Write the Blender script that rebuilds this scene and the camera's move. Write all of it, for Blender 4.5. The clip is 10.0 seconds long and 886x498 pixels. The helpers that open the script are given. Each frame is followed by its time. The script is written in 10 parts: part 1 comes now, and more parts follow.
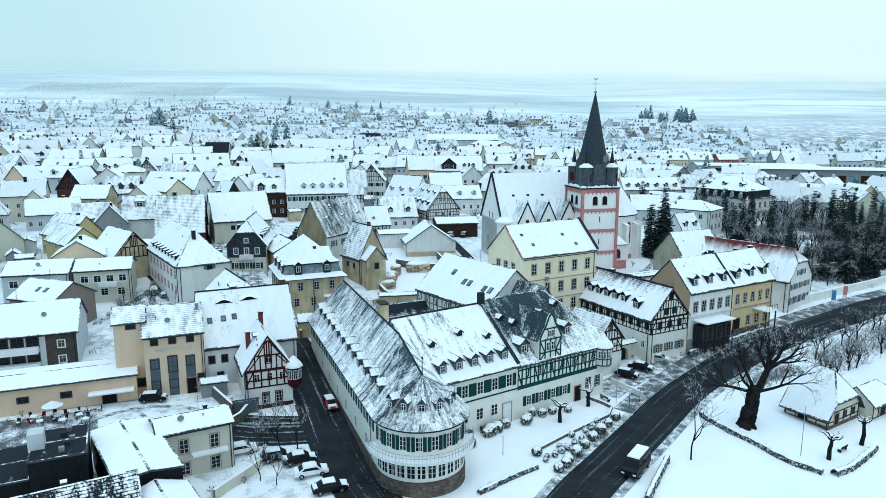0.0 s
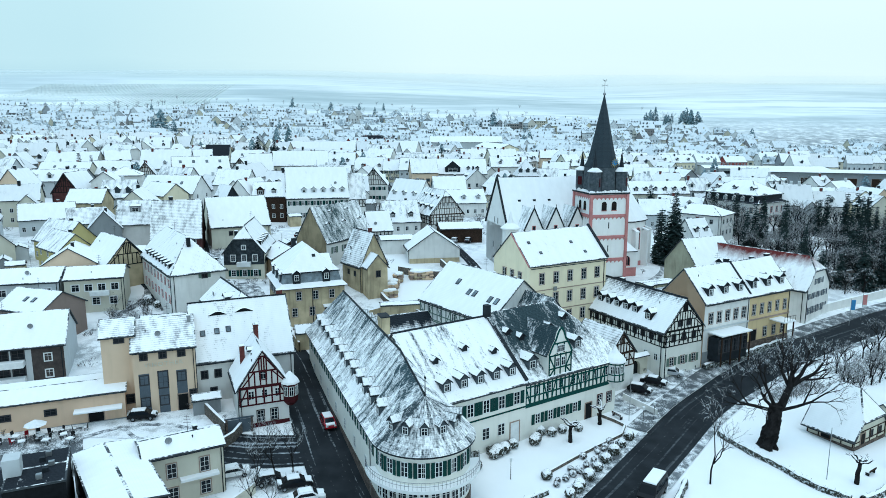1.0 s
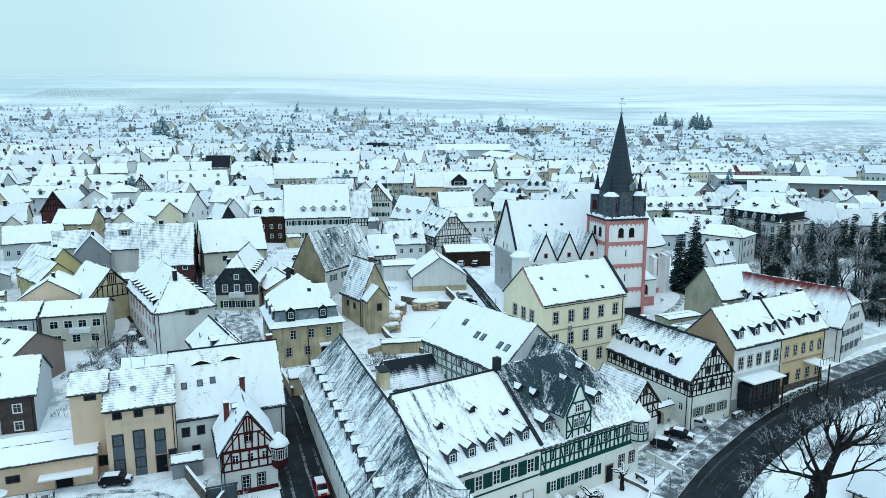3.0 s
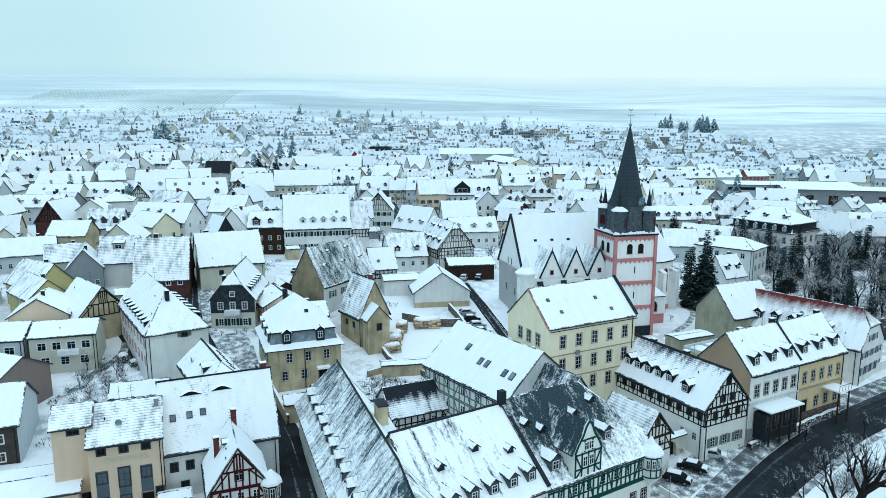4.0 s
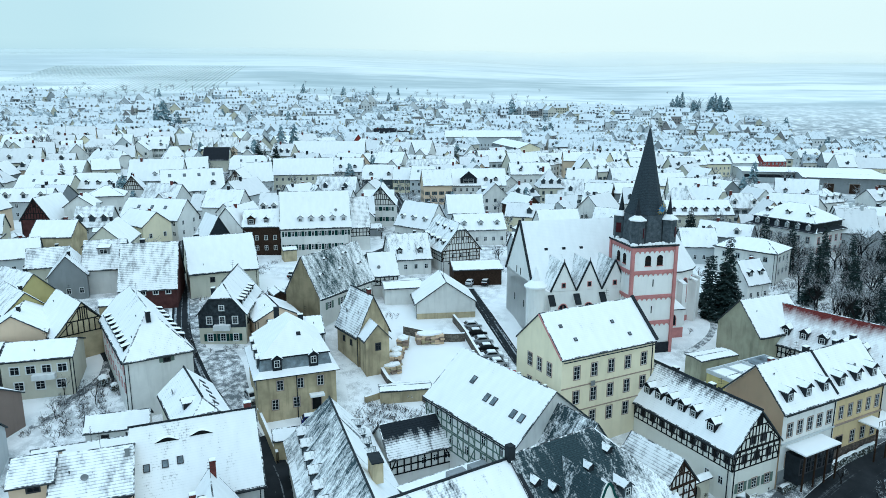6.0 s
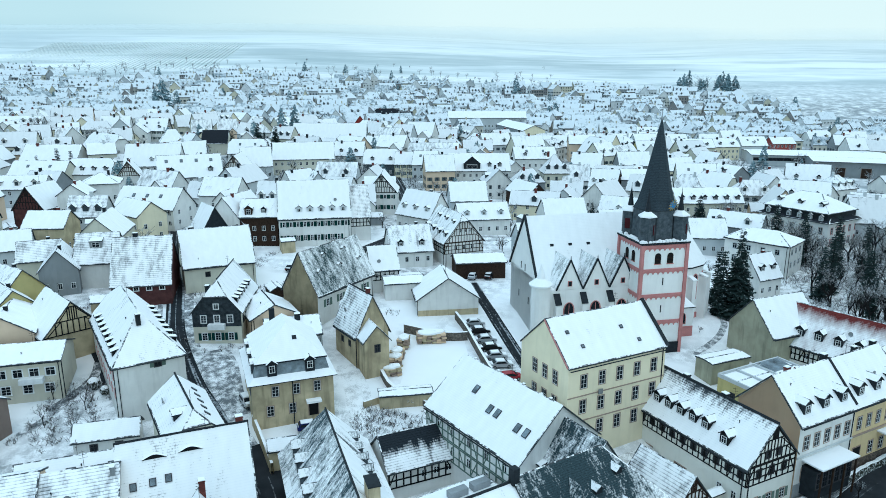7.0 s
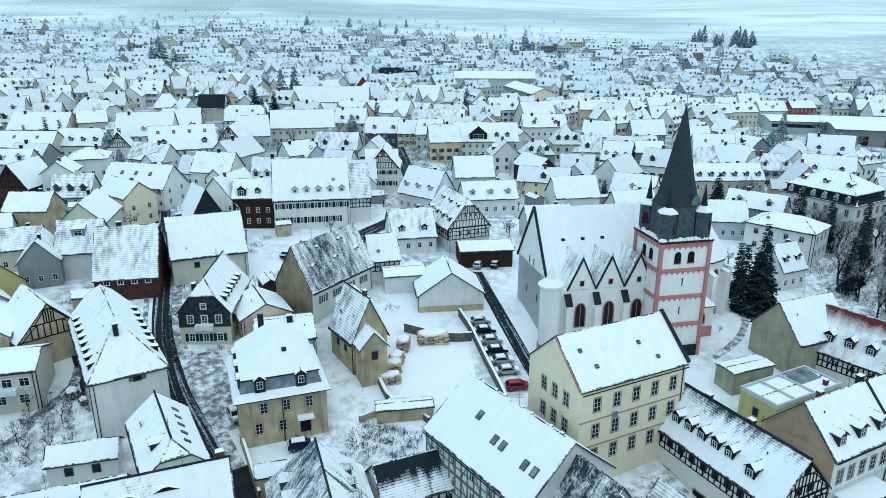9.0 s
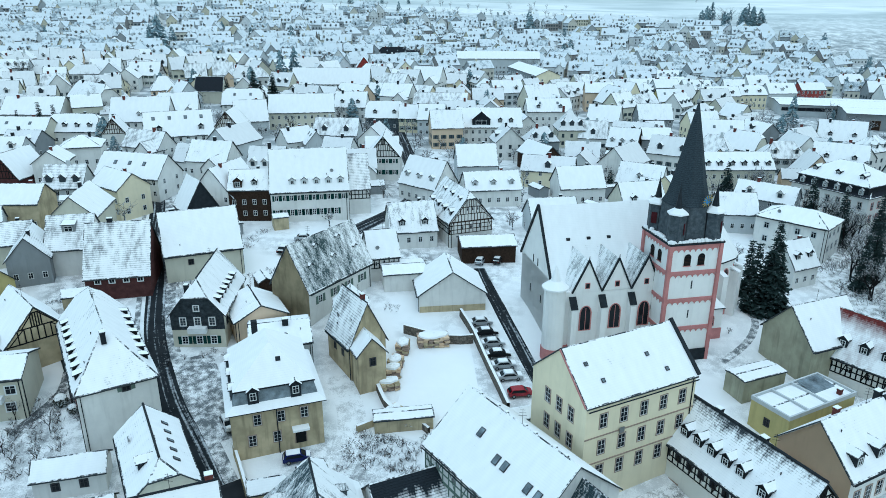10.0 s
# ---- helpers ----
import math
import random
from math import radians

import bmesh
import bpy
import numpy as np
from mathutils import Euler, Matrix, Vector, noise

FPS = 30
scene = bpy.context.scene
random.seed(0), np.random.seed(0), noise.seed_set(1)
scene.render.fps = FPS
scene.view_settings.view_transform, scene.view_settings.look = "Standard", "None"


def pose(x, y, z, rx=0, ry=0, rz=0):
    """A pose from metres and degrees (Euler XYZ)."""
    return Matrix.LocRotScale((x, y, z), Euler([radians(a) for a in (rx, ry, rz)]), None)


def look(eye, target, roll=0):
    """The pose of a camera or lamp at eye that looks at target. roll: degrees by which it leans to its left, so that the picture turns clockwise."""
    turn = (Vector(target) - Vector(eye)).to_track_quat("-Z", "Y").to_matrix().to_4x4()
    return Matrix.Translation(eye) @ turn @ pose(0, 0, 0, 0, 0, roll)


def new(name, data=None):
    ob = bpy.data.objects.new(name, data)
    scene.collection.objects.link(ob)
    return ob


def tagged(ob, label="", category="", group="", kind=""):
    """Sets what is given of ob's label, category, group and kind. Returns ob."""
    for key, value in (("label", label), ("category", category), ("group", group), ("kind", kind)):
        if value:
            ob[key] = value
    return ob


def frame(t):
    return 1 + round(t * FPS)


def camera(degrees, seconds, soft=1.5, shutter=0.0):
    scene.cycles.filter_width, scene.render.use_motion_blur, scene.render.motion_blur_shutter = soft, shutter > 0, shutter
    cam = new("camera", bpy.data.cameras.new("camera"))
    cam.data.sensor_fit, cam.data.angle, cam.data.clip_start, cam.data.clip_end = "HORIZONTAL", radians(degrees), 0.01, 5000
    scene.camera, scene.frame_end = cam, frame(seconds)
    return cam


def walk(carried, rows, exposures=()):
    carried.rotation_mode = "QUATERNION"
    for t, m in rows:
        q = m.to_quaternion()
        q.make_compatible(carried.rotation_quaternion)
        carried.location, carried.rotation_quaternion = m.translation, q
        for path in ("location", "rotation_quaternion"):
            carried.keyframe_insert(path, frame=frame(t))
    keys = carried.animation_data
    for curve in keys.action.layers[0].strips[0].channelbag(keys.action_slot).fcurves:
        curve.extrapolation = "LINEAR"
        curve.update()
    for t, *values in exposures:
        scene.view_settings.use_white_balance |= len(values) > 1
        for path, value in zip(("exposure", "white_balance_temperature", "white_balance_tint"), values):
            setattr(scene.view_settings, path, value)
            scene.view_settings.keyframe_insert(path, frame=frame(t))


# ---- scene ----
# ---- the camera and its flight ----
cam = camera(64.9, 10.0, soft=0.8)
METRES, EYE, TILT, LEAN, TURN = 62.0, 46.0, -10.5, 0.0, 0.0
ROWS = [
    (0.0, 0.0, 0.0, 0.0, 0.0, 0.0, 0.0),
    (0.5, -0.0013, 0.0438, 0.0093, 0.15, 0.06, -0.01),
    (1.0, -0.0023, 0.0884, 0.0205, 0.26, 0.14, -0.04),
    (1.5, -0.0028, 0.1304, 0.0426, 0.38, 0.19, -0.07),
    (2.0, -0.0027, 0.1719, 0.0693, 0.53, 0.21, -0.06),
    (2.5, -0.002, 0.2138, 0.0953, 0.65, 0.24, -0.07),
    (4.0, 0.001, 0.3368, 0.1795, 1.06, 0.24, -0.15),
    (4.5, 0.0023, 0.3785, 0.2099, 1.2, -0.22, -0.18),
    (5.0, 0.0037, 0.4206, 0.2398, 1.35, -0.69, -0.2),
    (5.5, 0.005, 0.4631, 0.2693, 1.48, -1.15, -0.25),
    (7.0, 0.0079, 0.5901, 0.3578, 1.89, -3.74, -0.37),
    (7.5, 0.009, 0.6326, 0.387, 2.04, -4.7, -0.43),
    (8.0, 0.01, 0.6742, 0.4165, 2.17, -5.66, -0.49),
    (8.5, 0.0101, 0.7156, 0.4455, 2.28, -6.62, -0.52),
    (9.0, 0.0111, 0.7578, 0.474, 2.42, -7.59, -0.57),
    (9.5, 0.012, 0.7985, 0.503, 2.55, -8.55, -0.62),
    (10.0, 0.013, 0.8396, 0.5316, 2.67, -9.5, -0.66),
]
walk(cam, [(t, pose(0, 0, EYE, TILT, LEAN, TURN) @ pose(METRES * x, METRES * y, METRES * z, 90 + pitch, roll, yaw)) for t, x, y, z, yaw, pitch, roll in ROWS],
     exposures=[(0.0, -0.14), (5.5, -0.17), (7.5, -0.20), (10.0, -0.25)])

# ---- sky and light: an overcast winter day ----
world = bpy.data.worlds.new("overcast_sky")
scene.world = world
world.use_nodes = True
wn, wl = world.node_tree.nodes, world.node_tree.links
wn.clear()
w_out, w_bg = wn.new("ShaderNodeOutputWorld"), wn.new("ShaderNodeBackground")
w_sky = wn.new("ShaderNodeTexSky")
w_sky.sky_type, w_sky.sun_disc, w_sky.sun_elevation, w_sky.sun_rotation = "NISHITA", False, radians(38), radians(200)
w_geo, w_sep, w_ramp = wn.new("ShaderNodeTexCoord"), wn.new("ShaderNodeSeparateXYZ"), wn.new("ShaderNodeValToRGB")
w_mix, w_gain = wn.new("ShaderNodeMix"), wn.new("ShaderNodeMix")
w_mix.data_type = w_gain.data_type = "RGBA"
w_gain.blend_type = "MULTIPLY"
wl.new(w_geo.outputs["Generated"], w_sep.inputs[0])
wl.new(w_sep.outputs["Z"], w_ramp.inputs["Fac"])
ramp = w_ramp.color_ramp
ramp.elements[0].position, ramp.elements[0].color = 0.0, (0.62, 0.87, 0.95, 1)
ramp.elements[1].position, ramp.elements[1].color = 1.0, (1.18, 1.72, 2.13, 1)
for at, col in ((0.055, (0.76, 1.02, 1.08, 1)), (0.085, (0.82, 1.08, 1.12, 1)), (0.12, (0.88, 1.14, 1.15, 1)), (0.18, (0.92, 1.17, 1.18, 1)), (0.42, (0.72, 1.05, 1.26, 1))):
    el = ramp.elements.new(at)
    el.color = col
w_gain.inputs["Factor"].default_value = 1.0
wl.new(w_sky.outputs["Color"], w_gain.inputs["A"])
w_gain.inputs["B"].default_value = (0.10, 0.10, 0.10, 1)
w_mix.inputs["Factor"].default_value = 0.94
wl.new(w_gain.outputs["Result"], w_mix.inputs["A"])
# the fog lies thicker in the west
w_west, w_fog = wn.new("ShaderNodeMapRange"), wn.new("ShaderNodeMix")
w_west.inputs["From Min"].default_value, w_west.inputs["From Max"].default_value = 0.02, -0.5
w_west.interpolation_type = "SMOOTHSTEP"
w_fog.data_type, w_fog.blend_type = "RGBA", "MULTIPLY"
wl.new(w_sep.outputs["X"], w_west.inputs["Value"])
wl.new(w_west.outputs[0], w_fog.inputs["Factor"])
wl.new(w_ramp.outputs["Color"], w_fog.inputs["A"])
w_fog.inputs["B"].default_value = (0.70, 0.83, 0.91, 1)
wl.new(w_fog.outputs["Result"], w_mix.inputs["B"])
wl.new(w_mix.outputs["Result"], w_bg.inputs["Color"])
w_bg.inputs["Strength"].default_value = 1.0
wl.new(w_bg.outputs[0], w_out.inputs[0])
sun = new("sun", bpy.data.lights.new("sun", "SUN"))
sun.data.energy, sun.data.angle, sun.data.color = 0.6, radians(30), (1.0, 0.98, 0.95)
sun.matrix_world = look((0, 0, 300), (30, 60, 0))


# ---- the lie of the land: rises from the road to the vineyard slopes ----
LAND = [(-400, -3), (40, -1), (90, 0), (108, 1), (122, 1.6), (140, 4.5), (158, 7.2), (171, 8.3), (185, 10.5), (205, 11.5), (235, 14), (330, 18), (400, 20),
        (620, 24), (700, 32), (900, 58), (1500, 140), (2600, 215), (4500, 260)]
LAND_Y, LAND_Z = [a for a, b in LAND], [b for a, b in LAND]


def ground_z(x, y):
    z = float(np.interp(y, LAND_Y, LAND_Z)) - 0.035 * max(-250, min(200, x))
    z -= 1.8 * math.exp(-((x + 29) / 11) ** 2 - ((y - 83) / 12) ** 2)
    if y > 700:
        z += min(1, (y - 700) / 500) * 14 * noise.noise((x / 420, y / 420, 3.1))
    return z


# ---- materials ----
class Nodes:
    """A short hand for building one node material."""

    def __init__(self, name):
        self.mat = bpy.data.materials.new(name)
        self.mat.use_nodes = True
        self.tree = self.mat.node_tree
        self.bsdf = self.tree.nodes["Principled BSDF"]

    def add(self, kind, **values):
        node = self.tree.nodes.new(kind)
        for key, value in values.items():
            node.inputs[key].default_value = value
        return node

    def link(self, a, b):
        self.tree.links.new(a, b)

    def coords(self, output, sx=1.0, sy=1.0, sz=1.0):
        tc, mp = self.add("ShaderNodeTexCoord"), self.add("ShaderNodeMapping")
        mp.inputs["Scale"].default_value = (sx, sy, sz)
        self.link(tc.outputs[output], mp.inputs["Vector"])
        return mp.outputs[0]

    def place(self, sx=1.0, sy=1.0, sz=1.0):
        g, mp = self.add("ShaderNodeNewGeometry"), self.add("ShaderNodeMapping")
        mp.inputs["Scale"].default_value = (sx, sy, sz)
        self.link(g.outputs["Position"], mp.inputs["Vector"])
        return mp.outputs[0]

    def noise(self, vector, scale, detail=4.0, rough=0.55):
        n = self.add("ShaderNodeTexNoise", Scale=scale, Detail=detail, Roughness=rough)
        self.link(vector, n.inputs["Vector"])
        return n.outputs["Fac"]

    def step(self, fac, lo, hi):
        m = self.add("ShaderNodeMapRange")
        m.inputs["From Min"].default_value, m.inputs["From Max"].default_value = lo, hi
        self.link(fac, m.inputs["Value"])
        return m.outputs[0]

    def math(self, op, a, b=0.0):
        m = self.add("ShaderNodeMath")
        m.operation = op
        for slot, v in ((0, a), (1, b)):
            if isinstance(v, (int, float)):
                m.inputs[slot].default_value = v
            else:
                self.link(v, m.inputs[slot])
        return m.outputs[0]

    def mix(self, fac, a, b, kind="MIX"):
        m = self.add("ShaderNodeMix")
        m.data_type, m.blend_type = "RGBA", kind
        for slot, v in (("Factor", fac), ("A", a), ("B", b)):
            if isinstance(v, (int, float, tuple)):
                m.inputs[slot].default_value = v if not isinstance(v, tuple) else (*v, 1)[:4]
            else:
                self.link(v, m.inputs[slot])
        return m.outputs["Result"]

    def bump(self, height, strength, distance):
        b = self.add("ShaderNodeBump", Strength=strength, Distance=distance)
        self.link(height, b.inputs["Height"])
        self.link(b.outputs[0], self.bsdf.inputs["Normal"])

    def done(self, colour, rough=0.8, metal=0.0, spec=0.4):
        if isinstance(colour, tuple):
            self.bsdf.inputs["Base Color"].default_value = (*colour, 1)[:4]
        else:
            self.link(colour, self.bsdf.inputs["Base Color"])
        if isinstance(rough, float):
            self.bsdf.inputs["Roughness"].default_value = rough
        else:
            self.link(rough, self.bsdf.inputs["Roughness"])
        self.bsdf.inputs["Metallic"].default_value = metal
        self.bsdf.inputs["Specular IOR Level"].default_value = spec
        return self.mat


SNOW = (0.85, 0.865, 0.87)


def plain(name, colour, rough=0.7, metal=0.0, vary=0.18, scale=2.0, spec=0.1):
    """A painted or bare surface with blotches at two scales."""
    n = Nodes(name)
    p = n.place()
    big, fine = n.noise(p, scale * 0.25, 3.0), n.noise(p, scale * 3.0, 5.0)
    f = n.math("ADD", n.math("MULTIPLY", big, 0.7), n.math("MULTIPLY", fine, 0.3))
    dark = tuple(c * (1 - vary * 1.6) for c in colour)
    light = tuple(min(1, c * (1 + vary * 0.5)) for c in colour)
    n.bump(fine, 0.25, 0.02)
    return n.done(n.mix(n.step(f, 0.3, 0.7), dark, light), rough, metal, spec)


def plaster(name, colour, grime=0.25):
    """Old render: stained in streaks, rough, with rain marks down the wall."""
    n = Nodes(name)
    p = n.place()
    streak = n.noise(n.place(0.9, 0.9, 0.12), 1.2, 4.0)
    blotch, fine = n.noise(p, 0.35, 4.0), n.noise(p, 6.0, 4.0)
    c = n.mix(n.step(blotch, 0.35, 0.75), colour, tuple(v * (1 - 0.5 * grime) for v in colour))
    c = n.mix(n.math("MULTIPLY", n.step(streak, 0.52, 0.75), grime), c, tuple(v * 0.45 for v in colour))
    n.bump(fine, 0.2, 0.02)
    return n.done(c, 0.9, 0.0, 0.2)


def roofing(name, tile, cover, course=0.34, streaks=0.0, soft=0.0, steep=None, grit=0.18, laps=0.05, thin=1.0):
    """Tiles or slates in courses under a thin, uneven coat of snow. cover: how much of it the snow hides. thin: dims
    the snow's colour, for haze on far roofs.
    """
    n = Nodes(name)
    uv = n.coords("UV")
    big = n.noise(n.coords("UV", 0.10, 0.055), 1.0, 3.0)
    mid = n.noise(n.coords("UV", 0.9, 0.35), 1.0, 4.0)
    fine = n.noise(n.coords("UV", 4.0, 2.2), 1.0, 3.0)
    sep = n.add("ShaderNodeSeparateXYZ")
    n.link(uv, sep.inputs[0])
    lap = n.math("FRACT", n.math("DIVIDE", sep.outputs["Y"], course))
    f = n.math("ADD", n.math("ADD", n.math("MULTIPLY", big, 0.50), n.math("MULTIPLY", mid, 0.38)), n.math("MULTIPLY", fine, grit))
    f = n.math("SUBTRACT", f, n.math("MULTIPLY", n.step(lap, 0.62, 1.0), laps))
    if streaks:
        run = n.noise(n.coords("UV", 1.1, 0.07), 1.0, 3.0)
        f = n.math("SUBTRACT", f, n.math("MULTIPLY", n.step(run, 0.5, 0.7), streaks))
    speck = n.noise(n.coords("UV", 1.1, 0.8), 1.0, 5.0, 0.7)
    f = n.math("SUBTRACT", f, n.math("MULTIPLY", n.step(speck, 0.66, 0.74), 0.22))
    if steep:
        high = n.add("ShaderNodeSeparateXYZ")
        n.link(n.place(), high.inputs[0])
        f = n.math("SUBTRACT", f, n.math("MULTIPLY", n.step(high.outputs["Z"], steep[0], steep[1]), steep[2]))
    edge = 0.70 - 0.42 * cover
    snow = n.step(f, edge - 0.03 - soft, edge + 0.05 + soft)
    grain = n.noise(n.coords("UV", 3.0, 9.0), 1.0, 2.0)
    slate = n.mix(n.step(grain, 0.3, 0.7), tuple(c * 0.6 for c in tile), tuple(min(1, c * 1.35) for c in tile))
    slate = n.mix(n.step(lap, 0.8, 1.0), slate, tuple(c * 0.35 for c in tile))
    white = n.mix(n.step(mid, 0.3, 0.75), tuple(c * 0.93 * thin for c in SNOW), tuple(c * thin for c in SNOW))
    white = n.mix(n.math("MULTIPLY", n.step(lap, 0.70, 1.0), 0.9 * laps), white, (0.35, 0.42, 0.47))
    h = n.math("ADD", n.math("MULTIPLY", snow, 0.7), n.math("ADD", n.math("MULTIPLY", lap, 0.25), n.math("MULTIPLY", fine, 0.3)))
    n.bump(h, 0.35, 0.06)
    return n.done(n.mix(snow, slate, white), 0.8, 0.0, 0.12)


def snowfield(name, track=0.0, bare=(0.10, 0.11, 0.10), scale=1.0, lo=0.47):
    """Lying snow, smooth at large and grainy at small, with thin places where the ground shows."""
    n = Nodes(name)
    p = n.place()
    big, mid, fine = n.noise(p, 0.05 * scale, 4.0), n.noise(p, 0.5 * scale, 5.0), n.noise(p, 5.0 * scale, 3.0)
    c = n.mix(n.step(big, 0.35, 0.7), tuple(v * 0.92 for v in SNOW), SNOW)
    if track:
        f = n.math("ADD", n.math("MULTIPLY", mid, 0.6), n.math("MULTIPLY", fine, 0.4))
        c = n.mix(n.math("MULTIPLY", n.step(f, lo, lo + 0.15), track), c, bare)
    n.bump(n.math("ADD", mid, n.math("MULTIPLY", fine, 0.2)), 0.3, 0.15)
    return n.done(c, 0.65, 0.0, 0.3)


def asphalt(name, slush=0.25, lo=0.56):
    n = Nodes(name)
    uv = n.coords("UV")
    wet, fine = n.noise(n.place(), 0.35, 4.0), n.noise(n.place(), 14.0, 2.0)
    rut = n.noise(n.coords("UV", 1.6, 0.03), 1.0, 3.0)
    spot = n.noise(n.place(), 1.8, 5.0)
    c = n.mix(n.step(wet, 0.35, 0.65), (0.012, 0.015, 0.018), (0.026, 0.030, 0.034))
    c = n.mix(n.math("MULTIPLY", n.step(n.math("ADD", n.math("MULTIPLY", rut, 0.75), n.math("MULTIPLY", spot, 0.25)), lo, lo + 0.12), slush), c, (0.55, 0.60, 0.64))
    n.bump(fine, 0.2, 0.01)
    return n.done(c, n.step(wet, -0.6, 0.9), 0.0, 0.05)


def stonework(name, colour, size=0.45):
    n = Nodes(name)
    v = n.add("ShaderNodeTexVoronoi", Scale=1.0 / size)
    v.feature = "DISTANCE_TO_EDGE"
    n.link(n.place(1, 1, 1.5), v.inputs["Vector"])
    cell = n.add("ShaderNodeTexVoronoi", Scale=1.0 / size)
    n.link(n.place(1, 1, 1.5), cell.inputs["Vector"])
    sep = n.add("ShaderNodeSeparateColor")
    n.link(cell.outputs["Color"], sep.inputs[0])
    c = n.mix(sep.outputs[0], tuple(k * 0.6 for k in colour), tuple(min(1, k * 1.3) for k in colour))
    joint = n.step(v.outputs["Distance"], 0.0, 0.09)
    c = n.mix(joint, tuple(k * 0.5 for k in colour), c)
    n.bump(joint, 0.6, 0.06)
    return n.done(c, 0.9, 0.0, 0.2)


M = {}


def rim_material():
    """The last courses along verges, eaves and ridge: snow broken by bare dark tile."""
    n = Nodes("roof_edge_partly_bare")
    p = n.place()
    f = n.math("ADD", n.math("MULTIPLY", n.noise(p, 0.35, 3.0), 0.55), n.math("MULTIPLY", n.noise(p, 2.4, 4.0), 0.45))
    return n.done(n.mix(n.step(f, 0.46, 0.54), (0.05, 0.058, 0.064), tuple(v * 0.95 for v in SNOW)), 0.8, 0.0, 0.15)


def land(name):
    """Snow in the town; thinly snowed fields in strips beyond, and haze put into the colour of the high slopes."""
    n = Nodes(name)
    p = n.place()
    big, mid, fine = n.noise(p, 0.05, 4.0), n.noise(p, 0.5, 5.0), n.noise(p, 5.0, 3.0)
    c = n.mix(n.step(big, 0.35, 0.7), tuple(v * 0.90 for v in SNOW), SNOW)
    sep = n.add("ShaderNodeSeparateXYZ")
    g = n.add("ShaderNodeNewGeometry")
    n.link(g.outputs["Position"], sep.inputs[0])
    town = n.math("MULTIPLY", n.step(sep.outputs["Y"], 112.0, 126.0), n.math("MULTIPLY", n.step(n.noise(p, 0.05, 3.0), 0.42, 0.66), 0.75))
    town = n.math("MULTIPLY", town, n.math("MAXIMUM", n.step(sep.outputs["Y"], 150.0, 160.0), n.step(sep.outputs["X"], 52.0, 45.0)))
    dirt = n.math("ADD", n.math("MULTIPLY", mid, 0.65), n.math("MULTIPLY", fine, 0.35))
    c = n.mix(n.math("MULTIPLY", town, n.step(dirt, 0.42, 0.57)), c, (0.10, 0.115, 0.125))
    gardens = n.math("MULTIPLY", n.step(sep.outputs["Y"], 240.0, 300.0), n.step(n.noise(p, 0.12, 4.0), 0.36, 0.60))
    c = n.mix(n.math("MULTIPLY", gardens, 0.8), c, (0.16, 0.19, 0.20))
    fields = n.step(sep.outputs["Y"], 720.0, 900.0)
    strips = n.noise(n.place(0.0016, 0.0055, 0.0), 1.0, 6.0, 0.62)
    # thin-snow strips, their greys turned bluish to carry some of the haze
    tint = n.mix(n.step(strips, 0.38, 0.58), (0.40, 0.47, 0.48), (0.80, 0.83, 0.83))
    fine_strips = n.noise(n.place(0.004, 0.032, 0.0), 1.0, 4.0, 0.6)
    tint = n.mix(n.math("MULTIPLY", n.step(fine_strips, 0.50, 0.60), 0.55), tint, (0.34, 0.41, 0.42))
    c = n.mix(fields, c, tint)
    haze_noise = n.noise(n.place(0.0016, 0.004, 0.0), 1.0, 3.0, 0.6)
    # haze as colour: the far slopes fade to the tone of the horizon sky
    high = n.math("MULTIPLY", n.step(sep.outputs["Y"], 950.0, 1500.0), n.math("ADD", 0.80, n.math("MULTIPLY", n.step(haze_noise, 0.36, 0.62), 0.20)))
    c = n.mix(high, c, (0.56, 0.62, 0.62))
    n.bump(n.math("ADD", mid, n.math("MULTIPLY", fine, 0.2)), 0.3, 0.15)
    return n.done(c, 0.75, 0.0, 0.2)


M["snow"] = snowfield("snow")
M["land"] = land("snowed_land_hazed_afar")
M["yard"] = snowfield("trodden_snow", 0.55, (0.16, 0.17, 0.17))
M["thin"] = snowfield("thin_snow_on_earth", 0.85, (0.07, 0.075, 0.06), 1.4)
M["asphalt"] = asphalt("wet_asphalt", 0.16)
M["lane"] = asphalt("slushy_asphalt", 0.85, 0.53)
M["street"] = asphalt("wet_street_with_slush", 0.55, 0.57)
M["paving"] = snowfield("wet_paving_under_slush", 0.97, (0.05, 0.06, 0.068), 1.1, 0.36)
M["slush"] = snowfield("churned_slush", 0.92, (0.06, 0.075, 0.085), 1.6, 0.40)
M["white"] = plaster("white_render", (0.74, 0.73, 0.70), 0.30)
M["church"] = plaster("church_limewash", (0.82, 0.81, 0.79), 0.16)
M["cream"] = plaster("cream_render", (0.6, 0.57, 0.47), 0.2)
M["yellow"] = plaster("pale_yellow_render", (0.79, 0.70, 0.51), 0.18)
M["ochre"] = plaster("ochre_render", (0.62, 0.47, 0.27), 0.2)
M["tan"] = plaster("tan_render", (0.66, 0.48, 0.33), 0.15)
M["mustard"] = plaster("mustard_render", (0.52, 0.44, 0.20), 0.3)
M["beige"] = plaster("beige_render", (0.68, 0.51, 0.37), 0.15)
M["peach"] = plaster("peach_render", (0.70, 0.50, 0.36), 0.15)
M["aged"] = plaster("aged_sandy_render", (0.56, 0.46, 0.30), 0.95)
M["inn"] = plaster("off_white_inn_render", (0.74, 0.73, 0.67), 0.15)
M["cocoa"] = plaster("brown_render", (0.24, 0.18, 0.155), 0.2)
M["umber"] = plain("umber_cladding", (0.075, 0.062, 0.058), 0.7, vary=0.25, scale=4)
M["grey"] = plaster("grey_render", (0.26, 0.28, 0.29), 0.3)
